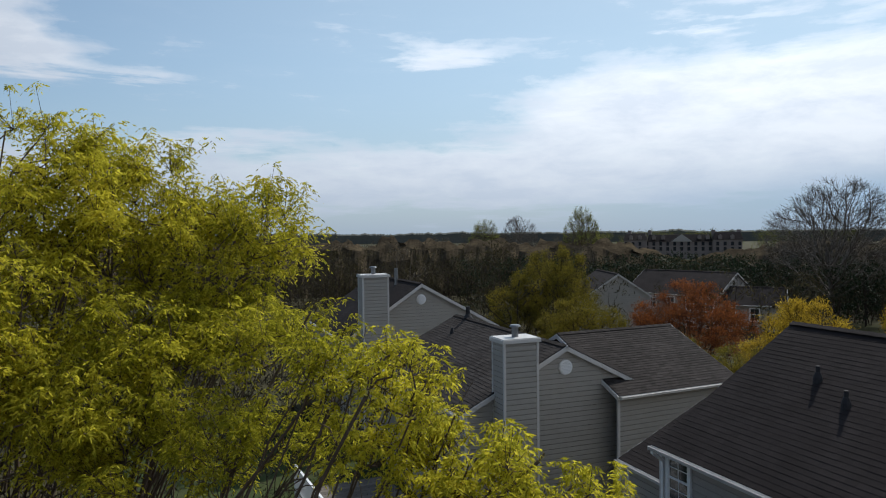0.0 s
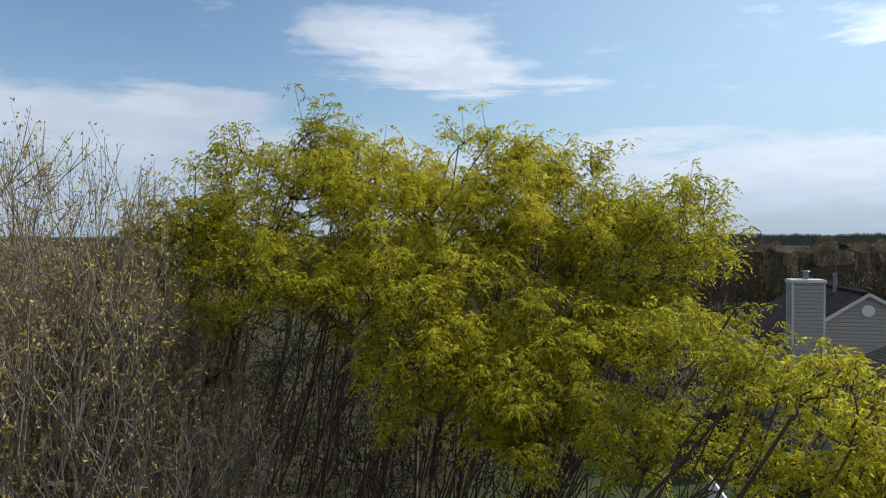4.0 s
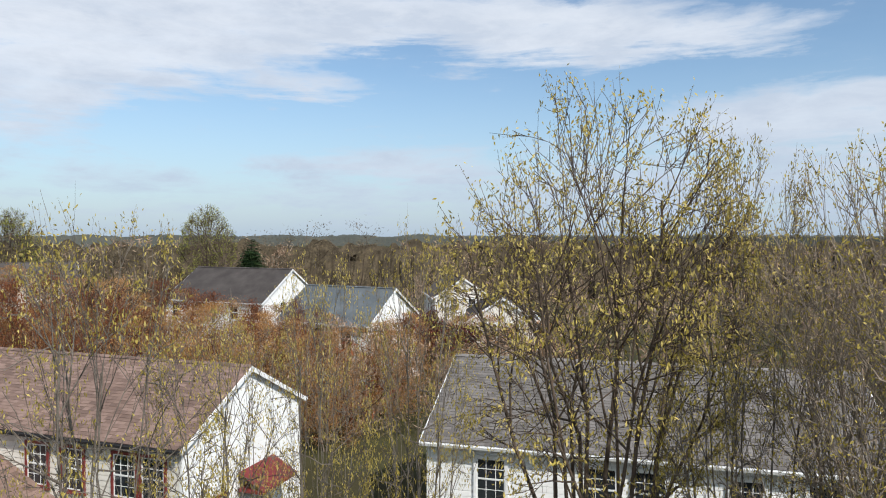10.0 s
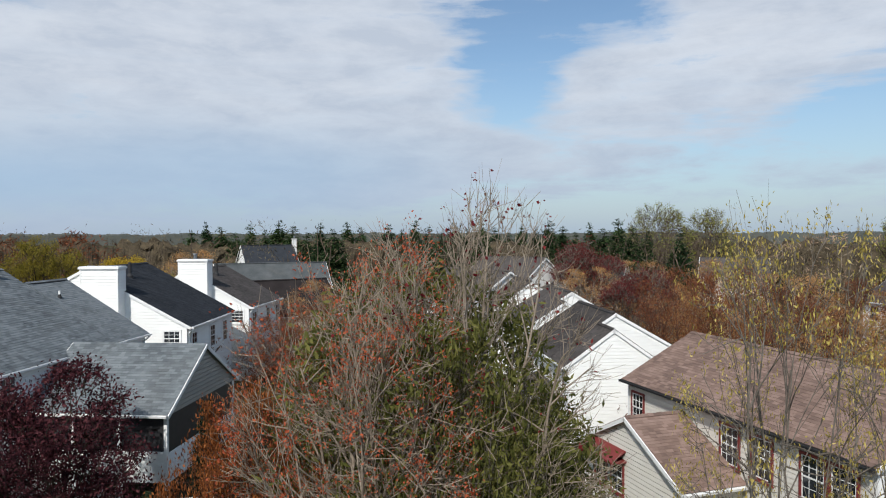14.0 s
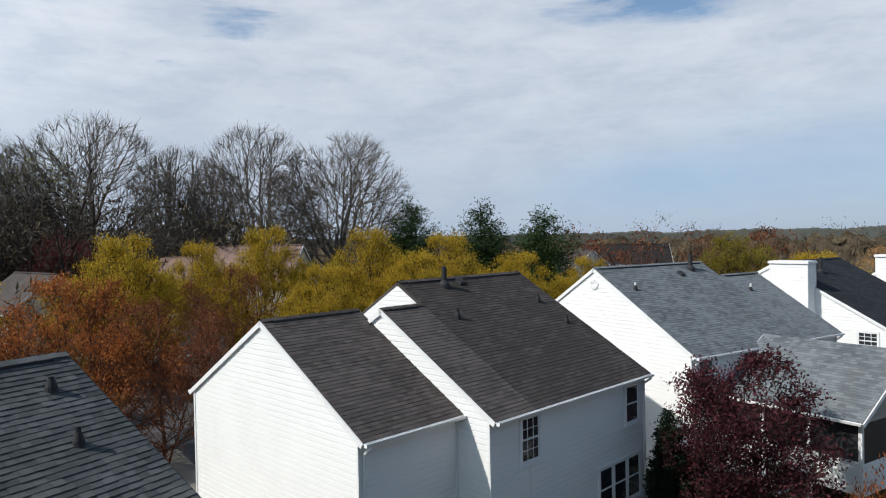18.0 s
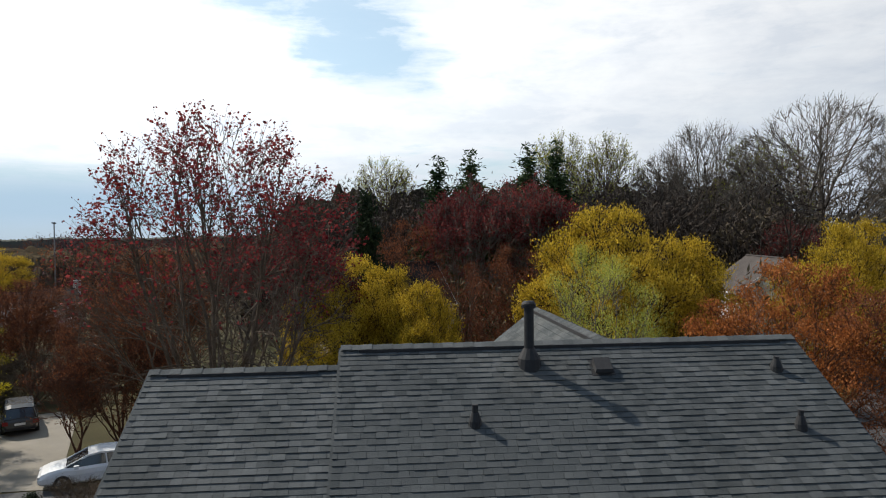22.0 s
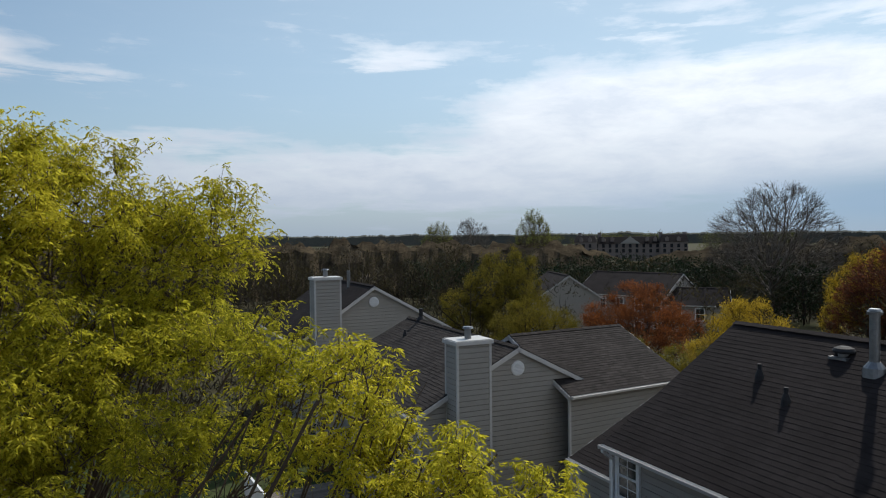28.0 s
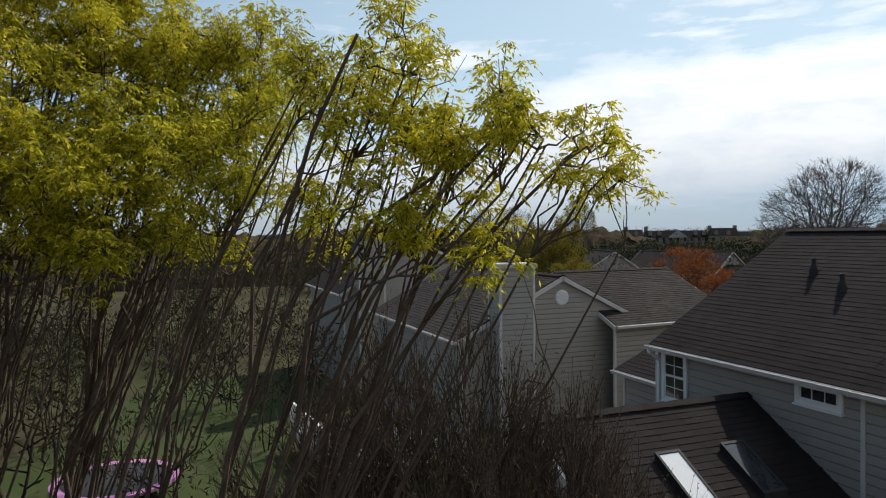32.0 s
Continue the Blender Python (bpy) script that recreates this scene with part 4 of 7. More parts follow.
def radiate(seed, h, r, stems=1, boughs=9, n=(6, 6, 3), foot=0.2, belly=0.55, stray=(0.6, 0.6, 0.5), trunk=0.016, fine=0.02, reach=(0.26, 0.14), twig=0.05, upturn=0.3, ragged=0.06, fork=0.5):
    """A crown with a rounded outline: boughs reach for it, branches and twigs leave them outwards and upwards, each order finer than the last. Same answer as limbs()."""
    rng = np.random.default_rng(seed)
    out, tips = [], []
    zc = h * (foot + (1 - foot) * belly)
    up, down = h - zc, (zc - h * foot) * 1.05

    def rim(d):
        return np.array([d[0] * r, d[1] * r, zc + d[2] * (up if d[2] > 0 else down)])

    def inside(p):
        v = p - np.array([0, 0, zc])
        return math.hypot(v[0], v[1]) ** 2 / r ** 2 + (v[2] / (up if v[2] > 0 else down)) ** 2 < 1.05

    def path(p0, p1, p2, m, r0, r1, lev, jit):
        pts = []
        for i in range(m + 1):
            t = i / m
            pts.append(p0 * (1 - t) ** 2 + p1 * 2 * t * (1 - t) + p2 * t * t + rng.normal(0, jit, 3) * (0 < i < m))
        for i in range(m):
            out.append((*pts[i], *pts[i + 1], r0 + (r1 - r0) * i / m, r0 + (r1 - r0) * (i + 1) / m, lev))
        return pts

    def along(pts, f):
        x = min(f * (len(pts) - 1), len(pts) - 1.001)
        i = int(x)
        return pts[i] + (pts[i + 1] - pts[i]) * (x - i)

    def bough(p, e, k, rad):
        ln = np.linalg.norm(e - p) + 1e-9
        g0 = (e - p) / ln
        sag = (0.1 if stems == 1 else 0.16) if k == 0 else 0.05
        flat = np.array([e[0] - p[0], e[1] - p[1], 0.0])
        ctrl = (p + e) / 2 + (flat * 0.12 - np.array([0, 0, sag * ln])) * (1 if stems == 1 else -0.35) + rng.normal(0, 0.04, 3) * ln
        pts = path(p, ctrl, e, (7, 4, 3)[k], rad, max(fine, rad * 0.28), 0 if k == 0 or rad > 2.2 * fine else 2, 0.01 * ln)
        for j in range(n[k]):
            f0 = 0.25 if k else fork * 0.6
            f = f0 + (1 - f0) * math.sqrt((j + rng.random()) / n[k])
            q = along(pts, f)
            o = np.array([q[0], q[1], (q[2] - zc) * 0.5])
            o /= np.linalg.norm(o) + 1e-9
            g = g0 * 0.75 + o * 0.3 + np.array([0, 0, upturn * 0.6]) + rng.normal(0, stray[k], 3)
            g /= np.linalg.norm(g)
            if k < 2:
                full = h * reach[k] * rng.uniform(0.6, 1.3) * (1.2 - 0.6 * f)
                for part_of in (1.0, 0.8, 0.62, 0.45, 0.3):
                    t = q + g * full * part_of
                    if inside(t):
                        break
                bough(q, t, k + 1, max(fine, rad * (0.6 - 0.36 * f)))
            else:
                l3 = twig * h * rng.uniform(0.5, 1.3)
                m = q + g * l3 * 0.5
                t = m + (g + rng.normal(0, 0.12, 3) + np.array([0, 0, upturn * 0.4])) * l3 * 0.5
                out.append((*q, *m, fine * 0.85, fine * 0.65, 3))
                out.append((*m, *t, fine * 0.65, fine * 0.4, 3))
                tips.extend([(m, g), ((m + t) / 2, g), (t, g)])

    R = h * trunk
    if stems == 1:
        bole = path(np.zeros(3), np.array([0, 0, h * foot * 0.7]), np.array([*rng.normal(0, 0.02 * h, 2), h * (foot + (1 - foot) * 0.42)]), 6, R, R * 0.45, 0, 0.004 * h)
    for b in range(boughs):
        a = b * 2.39996 + rng.uniform(-0.4, 0.4)
        tilt = ((b + rng.random()) / boughs) ** 1.35
        z = 1 - tilt * 1.15
        d = np.array([math.cos(a) * math.sqrt(max(0, 1 - z * z)), math.sin(a) * math.sqrt(max(0, 1 - z * z)), z])
        if stems == 1:
            p = along(bole, (0.5 + 0.5 * (1 - tilt)) * rng.uniform(0.8, 1.0))
            bough(p, rim(d) * rng.uniform(0.74, 0.92), 0, R * rng.uniform(0.4, 0.6))
        else:
            c = b % stems * 2 * math.pi / stems
            bough(np.array([math.cos(c), math.sin(c), 0]) * h * 0.02 * rng.uniform(0.3, 1.5), rim(d) * rng.uniform(0.76, 0.94), 0, R * rng.uniform(0.6, 1.0))
    arr, tp, td = np.array(out), np.array([t[0] for t in tips]), np.array([t[1] for t in tips])
    k = np.array([1, 1, 0]) * r / np.percentile(np.hypot(tp[:, 0], tp[:, 1]), 93) + np.array([0, 0, 1]) * h / np.percentile(tp[:, 2], 99)
    arr[:, 0:3] *= k
    arr[:, 3:6] *= k
    return arr, tp * k, td


def tufts(rng, at, size, leaf_n=6, pairs=3, leaflet=0.085, slim=0.3):
    """Drooping compound leaves: at every point some stalks arch out and down, each with paired narrow leaflets and one at its end."""
    n, m = len(at), 2 * pairs + 1
    a = rng.uniform(0, 2 * math.pi, (n, leaf_n)) + np.arange(leaf_n) * 2 * math.pi / leaf_n
    rise = rng.uniform(-0.3, 1.0, (n, leaf_n))
    out = np.stack([np.cos(a), np.sin(a), rise], 2)
    ln = size * rng.uniform(0.6, 1.3, (n, leaf_n, 1))
    P, D = [], []
    for k in range(m):
        t = 1.0 if k == m - 1 else 0.35 + 0.55 * (k // 2) / pairs
        p = at[:, None, :] + out * ln * t - np.array([0, 0, 1.0]) * ln * t * t * 0.95
        side = np.stack([-np.sin(a), np.cos(a), np.zeros_like(a)], 2) * (0 if k == m - 1 else (1 if k % 2 else -1))
        d = out * 0.5 + side * 0.6 + np.array([0, 0, -0.7]) + rng.normal(0, 0.22, (n, leaf_n, 3))
        P.append(p)
        D.append(d / np.linalg.norm(d, axis=2, keepdims=True))
    P, D = np.stack(P, 2).reshape(-1, 3), np.stack(D, 2).reshape(-1, 3)
    s = np.cross(D, rng.normal(0, 1, D.shape))
    s /= np.linalg.norm(s, axis=1, keepdims=True) + 1e-9
    L = leaflet * rng.uniform(0.65, 1.25, (len(P), 1))
    v = np.stack([P, P + D * L * 0.4 + s * L * slim * 0.5, P + D * L, P + D * L * 0.4 - s * L * slim * 0.5], 1).reshape(-1, 3)
    return v, np.arange(len(P) * 4).reshape(-1, 4)


def tufted_tree(seed, base, lobes, label, clumps=22, each=13, size=0.19, leaflet=0.07, stem=0.055, spare=4, arms_each=5, bend=(0.22, 0.53)):
    """A many-stemmed tree whose arching limbs carry round masses of hanging leaf tufts. base: direction and distance of its foot; lobes: direction, distance, top and radius of each mass."""
    rng = np.random.default_rng(seed)
    bx, by = polar(*base)
    root = thing("leafy_tree", bx, by, 0, 0, label, "tree", "leafy trees by the lawn")
    thick, thin, at = [], [], []

    def path(p0, p1, p2, m, r0, r1, jit, to):
        pts = []
        for i in range(m + 1):
            t = i / m
            pts.append(p0 * (1 - t) ** 2 + p1 * 2 * t * (1 - t) + p2 * t * t + rng.normal(0, jit, 3) * (0 < i < m))
        for i in range(m):
            to.append((*pts[i], *pts[i + 1], r0 + (r1 - r0) * i / m, r0 + (r1 - r0) * (i + 1) / m))
        return pts

    for turn, dist, top, r in lobes:
        lx, ly = polar(turn, dist)
        c = np.array([lx - bx, ly - by, top - r * 0.95 + 0.28])
        foot = np.array([*rng.normal(0, 0.3, 2), 0.0])
        end = c + rng.normal(0, r * 0.3, 3) - np.array([0, 0, r * 0.1])
        mid = np.array([foot[0] + (end[0] - foot[0]) * bend[0], foot[1] + (end[1] - foot[1]) * bend[0], end[2] * (bend[1] + rng.uniform(-0.08, 0.08))])
        main = path(foot, mid, end, 9, stem * rng.uniform(0.7, 1.2), stem * 0.3, 0.09, thick)
        arms = [main[-1], main[-2]]
        for _ in range(arms_each):
            p0 = main[rng.integers(3, 8)]
            d = rng.normal(0, 1, 3)
            e = c + d / np.linalg.norm(d) * r * 0.6 - np.array([0, 0, 0.15 * r])
            if e[2] < p0[2] + 0.2:
                e[2] = p0[2] + 0.4 * r
            arms += path(p0, (p0 + e) / 2 + rng.normal(0, 0.12, 3) * r - np.array([0, 0, 0.1 * r]), e, 6, stem * 0.4, stem * 0.18, 0.05 * r, thick)[2:]
        arms = np.array(arms)
        for _ in range(int(clumps * (r / 1.3) ** 1.5) + 5):
            d = rng.normal(0, 1, 3)
            d[2] = abs(d[2]) * 1.0 - 0.35
            d /= np.linalg.norm(d)
            q = c + d * r * rng.uniform(0.55, 1.0) * np.array([1, 1, 0.95])
            anchor = q - np.array([0, 0, 0.3 * r ** 0.5]) - d * 0.1
            p0 = arms[np.argmin(np.linalg.norm(arms - anchor, axis=1) + np.clip(arms[:, 2] - anchor[2] + 0.2, 0, 9) * 3)]
            path(p0, (p0 + anchor) / 2 + d * 0.1 * r - np.array([0, 0, 0.08 * r]), anchor, 4, stem * 0.22, stem * 0.12, 0.03, thick)
            for _ in range(each):
                g = d * 0.4 + rng.normal(0, 0.62, 3) + np.array([0, 0, 0.45])
                e = anchor + g * size * rng.uniform(0.8, 1.7)
                path(anchor, (anchor + e) / 2 + np.array([0, 0, -0.03]), e, 2, stem * 0.1, stem * 0.06, 0.0, thin)
                at.append(e)
    for _ in range(spare):
        turn, dist, top, r = lobes[rng.integers(len(lobes))]
        lx, ly = polar(turn + rng.normal(0, 3), dist)
        foot, end = np.array([*rng.normal(0, 0.7, 2), 0.0]), np.array([lx - bx, ly - by, top - r * rng.uniform(1.0, 2.2)])
        st = path(foot, np.array([foot[0] * 0.7 + end[0] * 0.3, foot[1] * 0.7 + end[1] * 0.3, end[2] * 0.5]), end, 8, stem * 0.6, stem * 0.16, 0.06, thick)
        for k in range(4, 9):
            for _ in range(3):
                g = rng.normal(0, 0.55, 3) + np.array([0, 0, 0.7])
                path(st[k], st[k] + g * 0.2, st[k] + g * 0.42 + np.array([0, 0, 0.1]), 3, stem * 0.14, stem * 0.06, 0.02, thin)
    v, q = prisms(thick, 5)
    quick_mesh("trunk", v, q, [M_BARK_BROWN], root)
    v, q = prisms(thin, 3)
    quick_mesh("branching", v, q, [M_BARK_BROWN], root)["kind"] = "stuff"
    v, q = tufts(rng, np.array(at), size, leaflet=leaflet)
    quick_mesh("crown", v, q, [M_LEAF_LIME], root)["kind"] = "stuff"
    return root


def leaves(rng, at, way, per, spread, size, slim=0.4, droop=0.3, hang=0.0):
    """Small diamond leaves round the given points."""
    n = len(at) * per
    p = np.repeat(at, per, 0) + rng.normal(0, spread, (n, 3)) * np.array([1, 1, 0.8])
    p[:, 2] -= np.abs(rng.normal(0, spread, n)) * hang
    d = rng.normal(0, 1, (n, 3)) * 0.8 + np.repeat(way, per, 0) * 0.5
    d[:, 2] -= droop * 2
    d /= np.linalg.norm(d, axis=1, keepdims=True)
    s = np.cross(d, rng.normal(0, 1, (n, 3)))
    s /= np.linalg.norm(s, axis=1, keepdims=True) + 1e-9
    ln = size * rng.uniform(0.6, 1.3, (n, 1))
    a, b = p - d * ln * 0.5, p + d * ln * 0.5
    m = p - d * ln * 0.08
    v = np.stack([a, m + s * ln * slim * 0.5, b, m - s * ln * slim * 0.5], 1).reshape(-1, 3)
    return v, np.arange(n * 4).reshape(-1, 4)


def tree(name, seed, h, r, bark, leafy, label, category="tree", per=6, spread=0.25, size=0.1, slim=0.45, droop=0.3, hang=0.0, keep=1.0, thin=1.0, above=0.0, haze=False, lean=0.0, forked=False, grown=False, **shape):
    """A standing tree at the origin: trunk with limbs, twigs and a crown of leaves or buds."""
    root = thing(name, 0, 0, 0, 0, label, category, name.replace("_", " ") + "s")
    arr, tp, td = radiate(seed, h, r, **shape) if grown else spread_out(seed, h, r, **shape) if forked else limbs(seed, h, r, **shape)
    rng = np.random.default_rng(seed)
    for a, b in ((0, 2), (3, 5)):
        arr[:, a] += lean * (np.clip(arr[:, b] / (0.75 * h), 0, 1) ** 0.8 - 1)
    tp[:, 0] += lean * (np.clip(tp[:, 2] / (0.75 * h), 0, 1) ** 0.8 - 1)
    arr[:, 6:8] *= thin
    thick = arr[arr[:, 8] <= 1]
    twig = arr[arr[:, 8] > 1]
    v, q = prisms(thick, 5)
    quick_mesh("trunk", v, q, [bark], root)
    if len(twig):
        v, q = prisms(twig[twig[:, 8] == 2], 3) if not haze else blades(twig[twig[:, 8] == 2])
        v2, q2 = blades(twig[twig[:, 8] == 3])
        quick_mesh("branching", np.concatenate([v, v2]), np.concatenate([q, q2 + len(v)]), [bark], root)["kind"] = "stuff"
    if leafy and per:
        sel = rng.random(len(tp)) < keep * np.clip((tp[:, 2] / h - above) * 4 + 0.35, 0, 1)
        v, q = leaves(rng, tp[sel], td[sel], per, spread, size, slim, droop, hang)
        quick_mesh("crown", v, q, [leafy], root)["kind"] = "stuff"
    return root


def conifer(name, seed, h, r, needles, label, tiers=20, column=False, per=6, big=1.0, blunt=False):
    root = thing(name, 0, 0, 0, 0, label, "conifer", name.replace("_", " ") + "s")
    rng = np.random.default_rng(seed)
    v, q = prisms([(0, 0, 0, 0, 0, h * 0.55, h * 0.016, h * 0.01), (0, 0, h * 0.55, 0, 0, h * 0.98, h * 0.01, 0.01)], 6)
    quick_mesh("trunk", v, q, [M_BARK_DARK], root)
    at, way = [], []
    for i in range(tiers * (26 if blunt else 17)):
        f = 1 - math.sqrt(rng.random())
        z = h * (0.10 + 0.9 * f) if not column else h * (0.03 + 0.96 * f)
        rr = r * (1 - f if not column else min(1, 2.6 * (1 - f)) ** 0.8 * min(1, 0.7 + f) if blunt else (1 - f) ** 0.6 * min(1, 0.7 + 2 * f)) + 0.02 * r
        a = rng.uniform(0, 2 * math.pi)
        reach = rr * rng.uniform(0.6, 1.1)
        m = max(2, int(6 * reach / max(r, 0.1)) + 2)
        for j in range(m):
            g = (j + 1) / m
            at.append((math.cos(a) * reach * g, math.sin(a) * reach * g, z - reach * (0.18 if not column else -0.4) * g * g + rng.normal(0, 0.012 * h)))
            way.append((math.cos(a), math.sin(a), 0.25 if column else -0.1))
    at, way = np.array(at), np.array(way)
    v, q = leaves(rng, at, way * 2.0, per, h * (0.02 if blunt else 0.016), h * 0.05 * big, 0.3, -0.1 if column else 0.05)
    quick_mesh("crown", v, q, [needles], root)["kind"] = "stuff"
    return root


MADE = {}


def plant(kind, turn, dist, top, width, spin=None, base=0.0, label=""):
    """Sets a tree of a kind so that it is top high over the ground and width wide."""
    ob, h0, r0 = MADE[kind]
    x, y = polar(turn, dist)
    sx = width / (2 * r0)
    sz = (top - base) / h0
    spin = (turn * 37.0) % 360 if spin is None else spin
    m = pose(x, y, base, 0, 0, spin) @ Matrix.Diagonal((sx, sx, sz, 1))
    if ob.get("used"):
        c = copy_thing(ob, m @ Matrix.Diagonal((*ob.scale, 1)).inverted())
    else:
        ob.matrix_world = m
        ob["used"] = 1
        c = ob
    if label:
        c["label"] = label
    return c


def breed(kind, maker, h, r, *args, **kw):
    MADE[kind] = (maker(kind[:-2] if kind[-2] == "_" else kind, kw.pop("seed", 1), h, r, *args, **kw), h, r)
# ---------------------------------------------------------------- houses further round


# the pair of grey houses with chimney chases, side by side
h = thing("house", 4.4, 24.8, 0, 111.1, "two-storey grey-sided house with chimney chase", "house", "neighbourhood houses")
# local x back along the ridge, local y to the left as seen from the gable
block(h, 0, 10.5, -3.0, 0, 4.2, 5.25, 6.75, 4.65, wall=M_GREY, roof=M_SHINGLE_UMBER, seed=31, vent=False, far_pieces=True, rake=0.12, trim=M_DULL_TRIM)
chimney(h, -0.75, 0.12, 1.6, 2.85, 7.1, 0.0, M_GREY, M_DULL_TRIM)
gable_vent(h, 0.1, 0.0, 5.95, -90, 0.27)
h = thing("house", 4.4 + 0.5, 24.8 - 0.2, 0, 25.0, "grey-sided wing with brown-grey shingle roof", "house", "neighbourhood houses")
block(h, 1.2, 7.2, -0.6, 3.3, 6.8, 4.95, 6.7, wall=M_GREY, roof=M_SHINGLE_UMBER, seed=33, vent=False, trim=M_DULL_TRIM, gables=(False, True), ends=(True, True))
ax, ay = polar(1.8, 38)
h = thing("house", ax, ay, 0, 111.1, "two-storey grey house with tall chimney chase", "house", "neighbourhood houses")
block(h, 0, 9.5, -6.4, 0, 4.4, 4.6, 8.1, 5.2, wall=M_GREY, roof=M_SHINGLE_DARK, seed=35, vent=False, trim=M_DULL_TRIM, far_pieces=True)
chimney(h, -0.8, 0.12, 2.15, 3.5, 8.55, 0.0, M_GREY, M_DULL_TRIM)
gable_vent(h, 0.1, 0.0, 7.2, -90, 0.27)

# brown-roofed house with the stone-coloured wall, behind bare twigs
h = thing("house", -18.5, -25.4, 0, 86.5, "house with red-brown shingle roof and tan siding", "house", "neighbourhood houses")
block(h, 0, 12.4, 0, 3.7, 7.4, 4.4, 6.3, wall=M_CREAM, roof=M_SHINGLE_RED, seed=41, vent=False, gutter_mat=M_PIPE_DARK, gables=(True, False))
siding(h, (12.22, 0.3), (12.22, 7.1), 0.0, [(0, 4.42), (3.4, 6.15), (6.8, 4.42)], M_WHITE)
for wx in (6.5, 8.0, 10.1, 11.2):
    window(h, wx, 0.28, 3.3, 0, 0.85, 1.35, 3, 2, M_RED_TRIM)
window(h, 0.9, 0.28, 3.3, 0, 0.75, 1.2, 3, 2, M_RED_TRIM)
HOUSE_R = h
# long grey roof over a white wall
h = thing("house", -20.6, -6.4, 0, 90.0, "long white house with weathered grey-brown roof", "house", "neighbourhood houses")
block(h, 0, 13.5, 0, 4.6, 9.2, 4.4, 6.35, wall=M_WHITE, roof=M_SHINGLE_PALE, seed=43, vent=False)
for wx in (2.2, 5.5, 6.9, 9.5, 11.5):
    window(h, wx, 0.28, 3.3, 0, 0.9, 1.3, 3, 2)
# row of white houses stepping back beyond the brown roof
h = thing("house", -18.8, -30.7, 0, -106.0, "row of white-sided houses with stepped grey-brown roofs", "house", "neighbourhood houses")
block(h, 0, 2.7, -5.35, -2.68, 0, 4.0, 5.88, 3.95, wall=M_WHITE, roof=M_SHINGLE_BROWN, seed=45, vent=False, far_pieces=True, rake=0.05, ends=(True, False), gables=(True, False))
block(h, 2.66, 9.6, -7.6, -3.71, 0.05, 4.2, 6.4, 3.95, wall=M_WHITE, roof=M_SHINGLE_BROWN, seed=46, vent=True, far_pieces=True, rake=0.05)
block(h, 9.55, 12.0, -5.5, -2.76, -0.2, 4.7, 6.35, 4.75, wall=M_WHITE, roof=M_SHINGLE_BROWN, seed=44, vent=False, far_pieces=True, rake=0.05, ends=(True, False), gables=(True, False))
block(h, 11.6, 18.5, -7.4, -3.8, -0.2, 4.75, 6.84, 4.7, wall=M_WHITE, roof=M_SHINGLE_BROWN, seed=49, vent=True, far_pieces=True, rake=0.05)
for wx in (0.8, 2.3, 7.3, 8.2):
    window(h, wx, -0.28, 3.1, 180, 0.8, 1.3)
    window(h, wx, -0.28, 0.9, 180, 0.8, 1.2)
Faces().poly((3.2, -0.3, 2.5), (6.6, -0.3, 2.5), (6.6, 1.3, 1.9), (3.2, 1.3, 1.9)).box(3.2, 6.6, -0.3, 1.3, 1.8, 1.88).part("porch_roof", M_SHINGLE_BROWN, h)
for wx in (3.3, 6.5):
    Faces().box(wx - 0.06, wx + 0.06, 1.14, 1.26, 0, 1.8).part("porch_post", M_TRIM, h)
h = thing("house", -18.8 + 17.6 * math.cos(radians(-106)), -30.7 + 17.6 * math.sin(radians(-106)), 0, -106.0, "white gabled house with one upper window", "house", "neighbourhood houses")
block(h, 0, 8, -5.8, -2.42, 0.95, 4.7, 7.14, 4.7, wall=M_WHITE, roof=M_SHINGLE_BROWN, seed=52, vent=False, rake=0.05, far_pieces=True)
window(h, 0.05, -0.1, 4.35, -90, 0.7, 1.2)
# the white house with the grey roof and screened porch
h = thing("house", 6.1, -30.5, 0, -116.4, "white-sided house with blue-grey shingle roof", "house", "neighbourhood houses")
block(h, 0, 8.2, 0, 5.97, 11.9, 5.45, 9.1, wall=M_WHITE, roof=M_SHINGLE_BLUE, seed=47, rake=0.05)
block(h, 8.22, 11.5, 0, 4.75, 9.5, 5.45, 8.4, wall=M_WHITE, roof=M_SHINGLE_BLUE, seed=48, gables=(False, True), ends=(False, True), rake=0.05)
downspout(h, 0.2, -0.07, 5.38)
downspout(h, 11.3, -0.07, 5.38)
for wx in (0.95, 4.05):
    window(h, wx, 0.28, 4.55, 0, 0.85, 1.35, 3, 2)
gable_vent(h, 0.05, 5.97, 8.3, -90, 0.3)

# ---------------------------------------------------------------- kinds of trees
CATKIN = dict(grown=True, stems=4, boughs=15, n=(8, 5, 4), foot=0.5, belly=0.5, trunk=0.0066, fine=0.0062, twig=0.045, upturn=0.35, fork=0.95, reach=(0.25, 0.13))
for k, sd in (("a", 13), ("b", 17)):
    breed("catkin_tree_" + k, tree, 12.2, 2.6, {"a": M_BARK_BROWN, "b": M_BARK}[k], M_CATKIN, "bare tree with yellow catkins on thin twigs", seed=sd, per=3, spread=0.06, size=0.08, slim=0.36, droop=0.7, keep=0.7 if k == "a" else 0.85, above=0.1, **(CATKIN if k == "a" else dict(CATKIN, boughs=11, n=(7, 4, 3))))
breed("catkin_shrub_a", tree, 11.8, 2.8, M_BARK_PALE, M_CATKIN, "many-stemmed bare shrub tree with pale twigs and yellow-green buds", seed=19, per=2, spread=0.05, size=0.07, slim=0.38, droop=0.4, keep=0.55, above=0.1, **dict(CATKIN, stems=6, boughs=20, n=(9, 6, 4), foot=0.08, belly=0.55, fork=0.35))
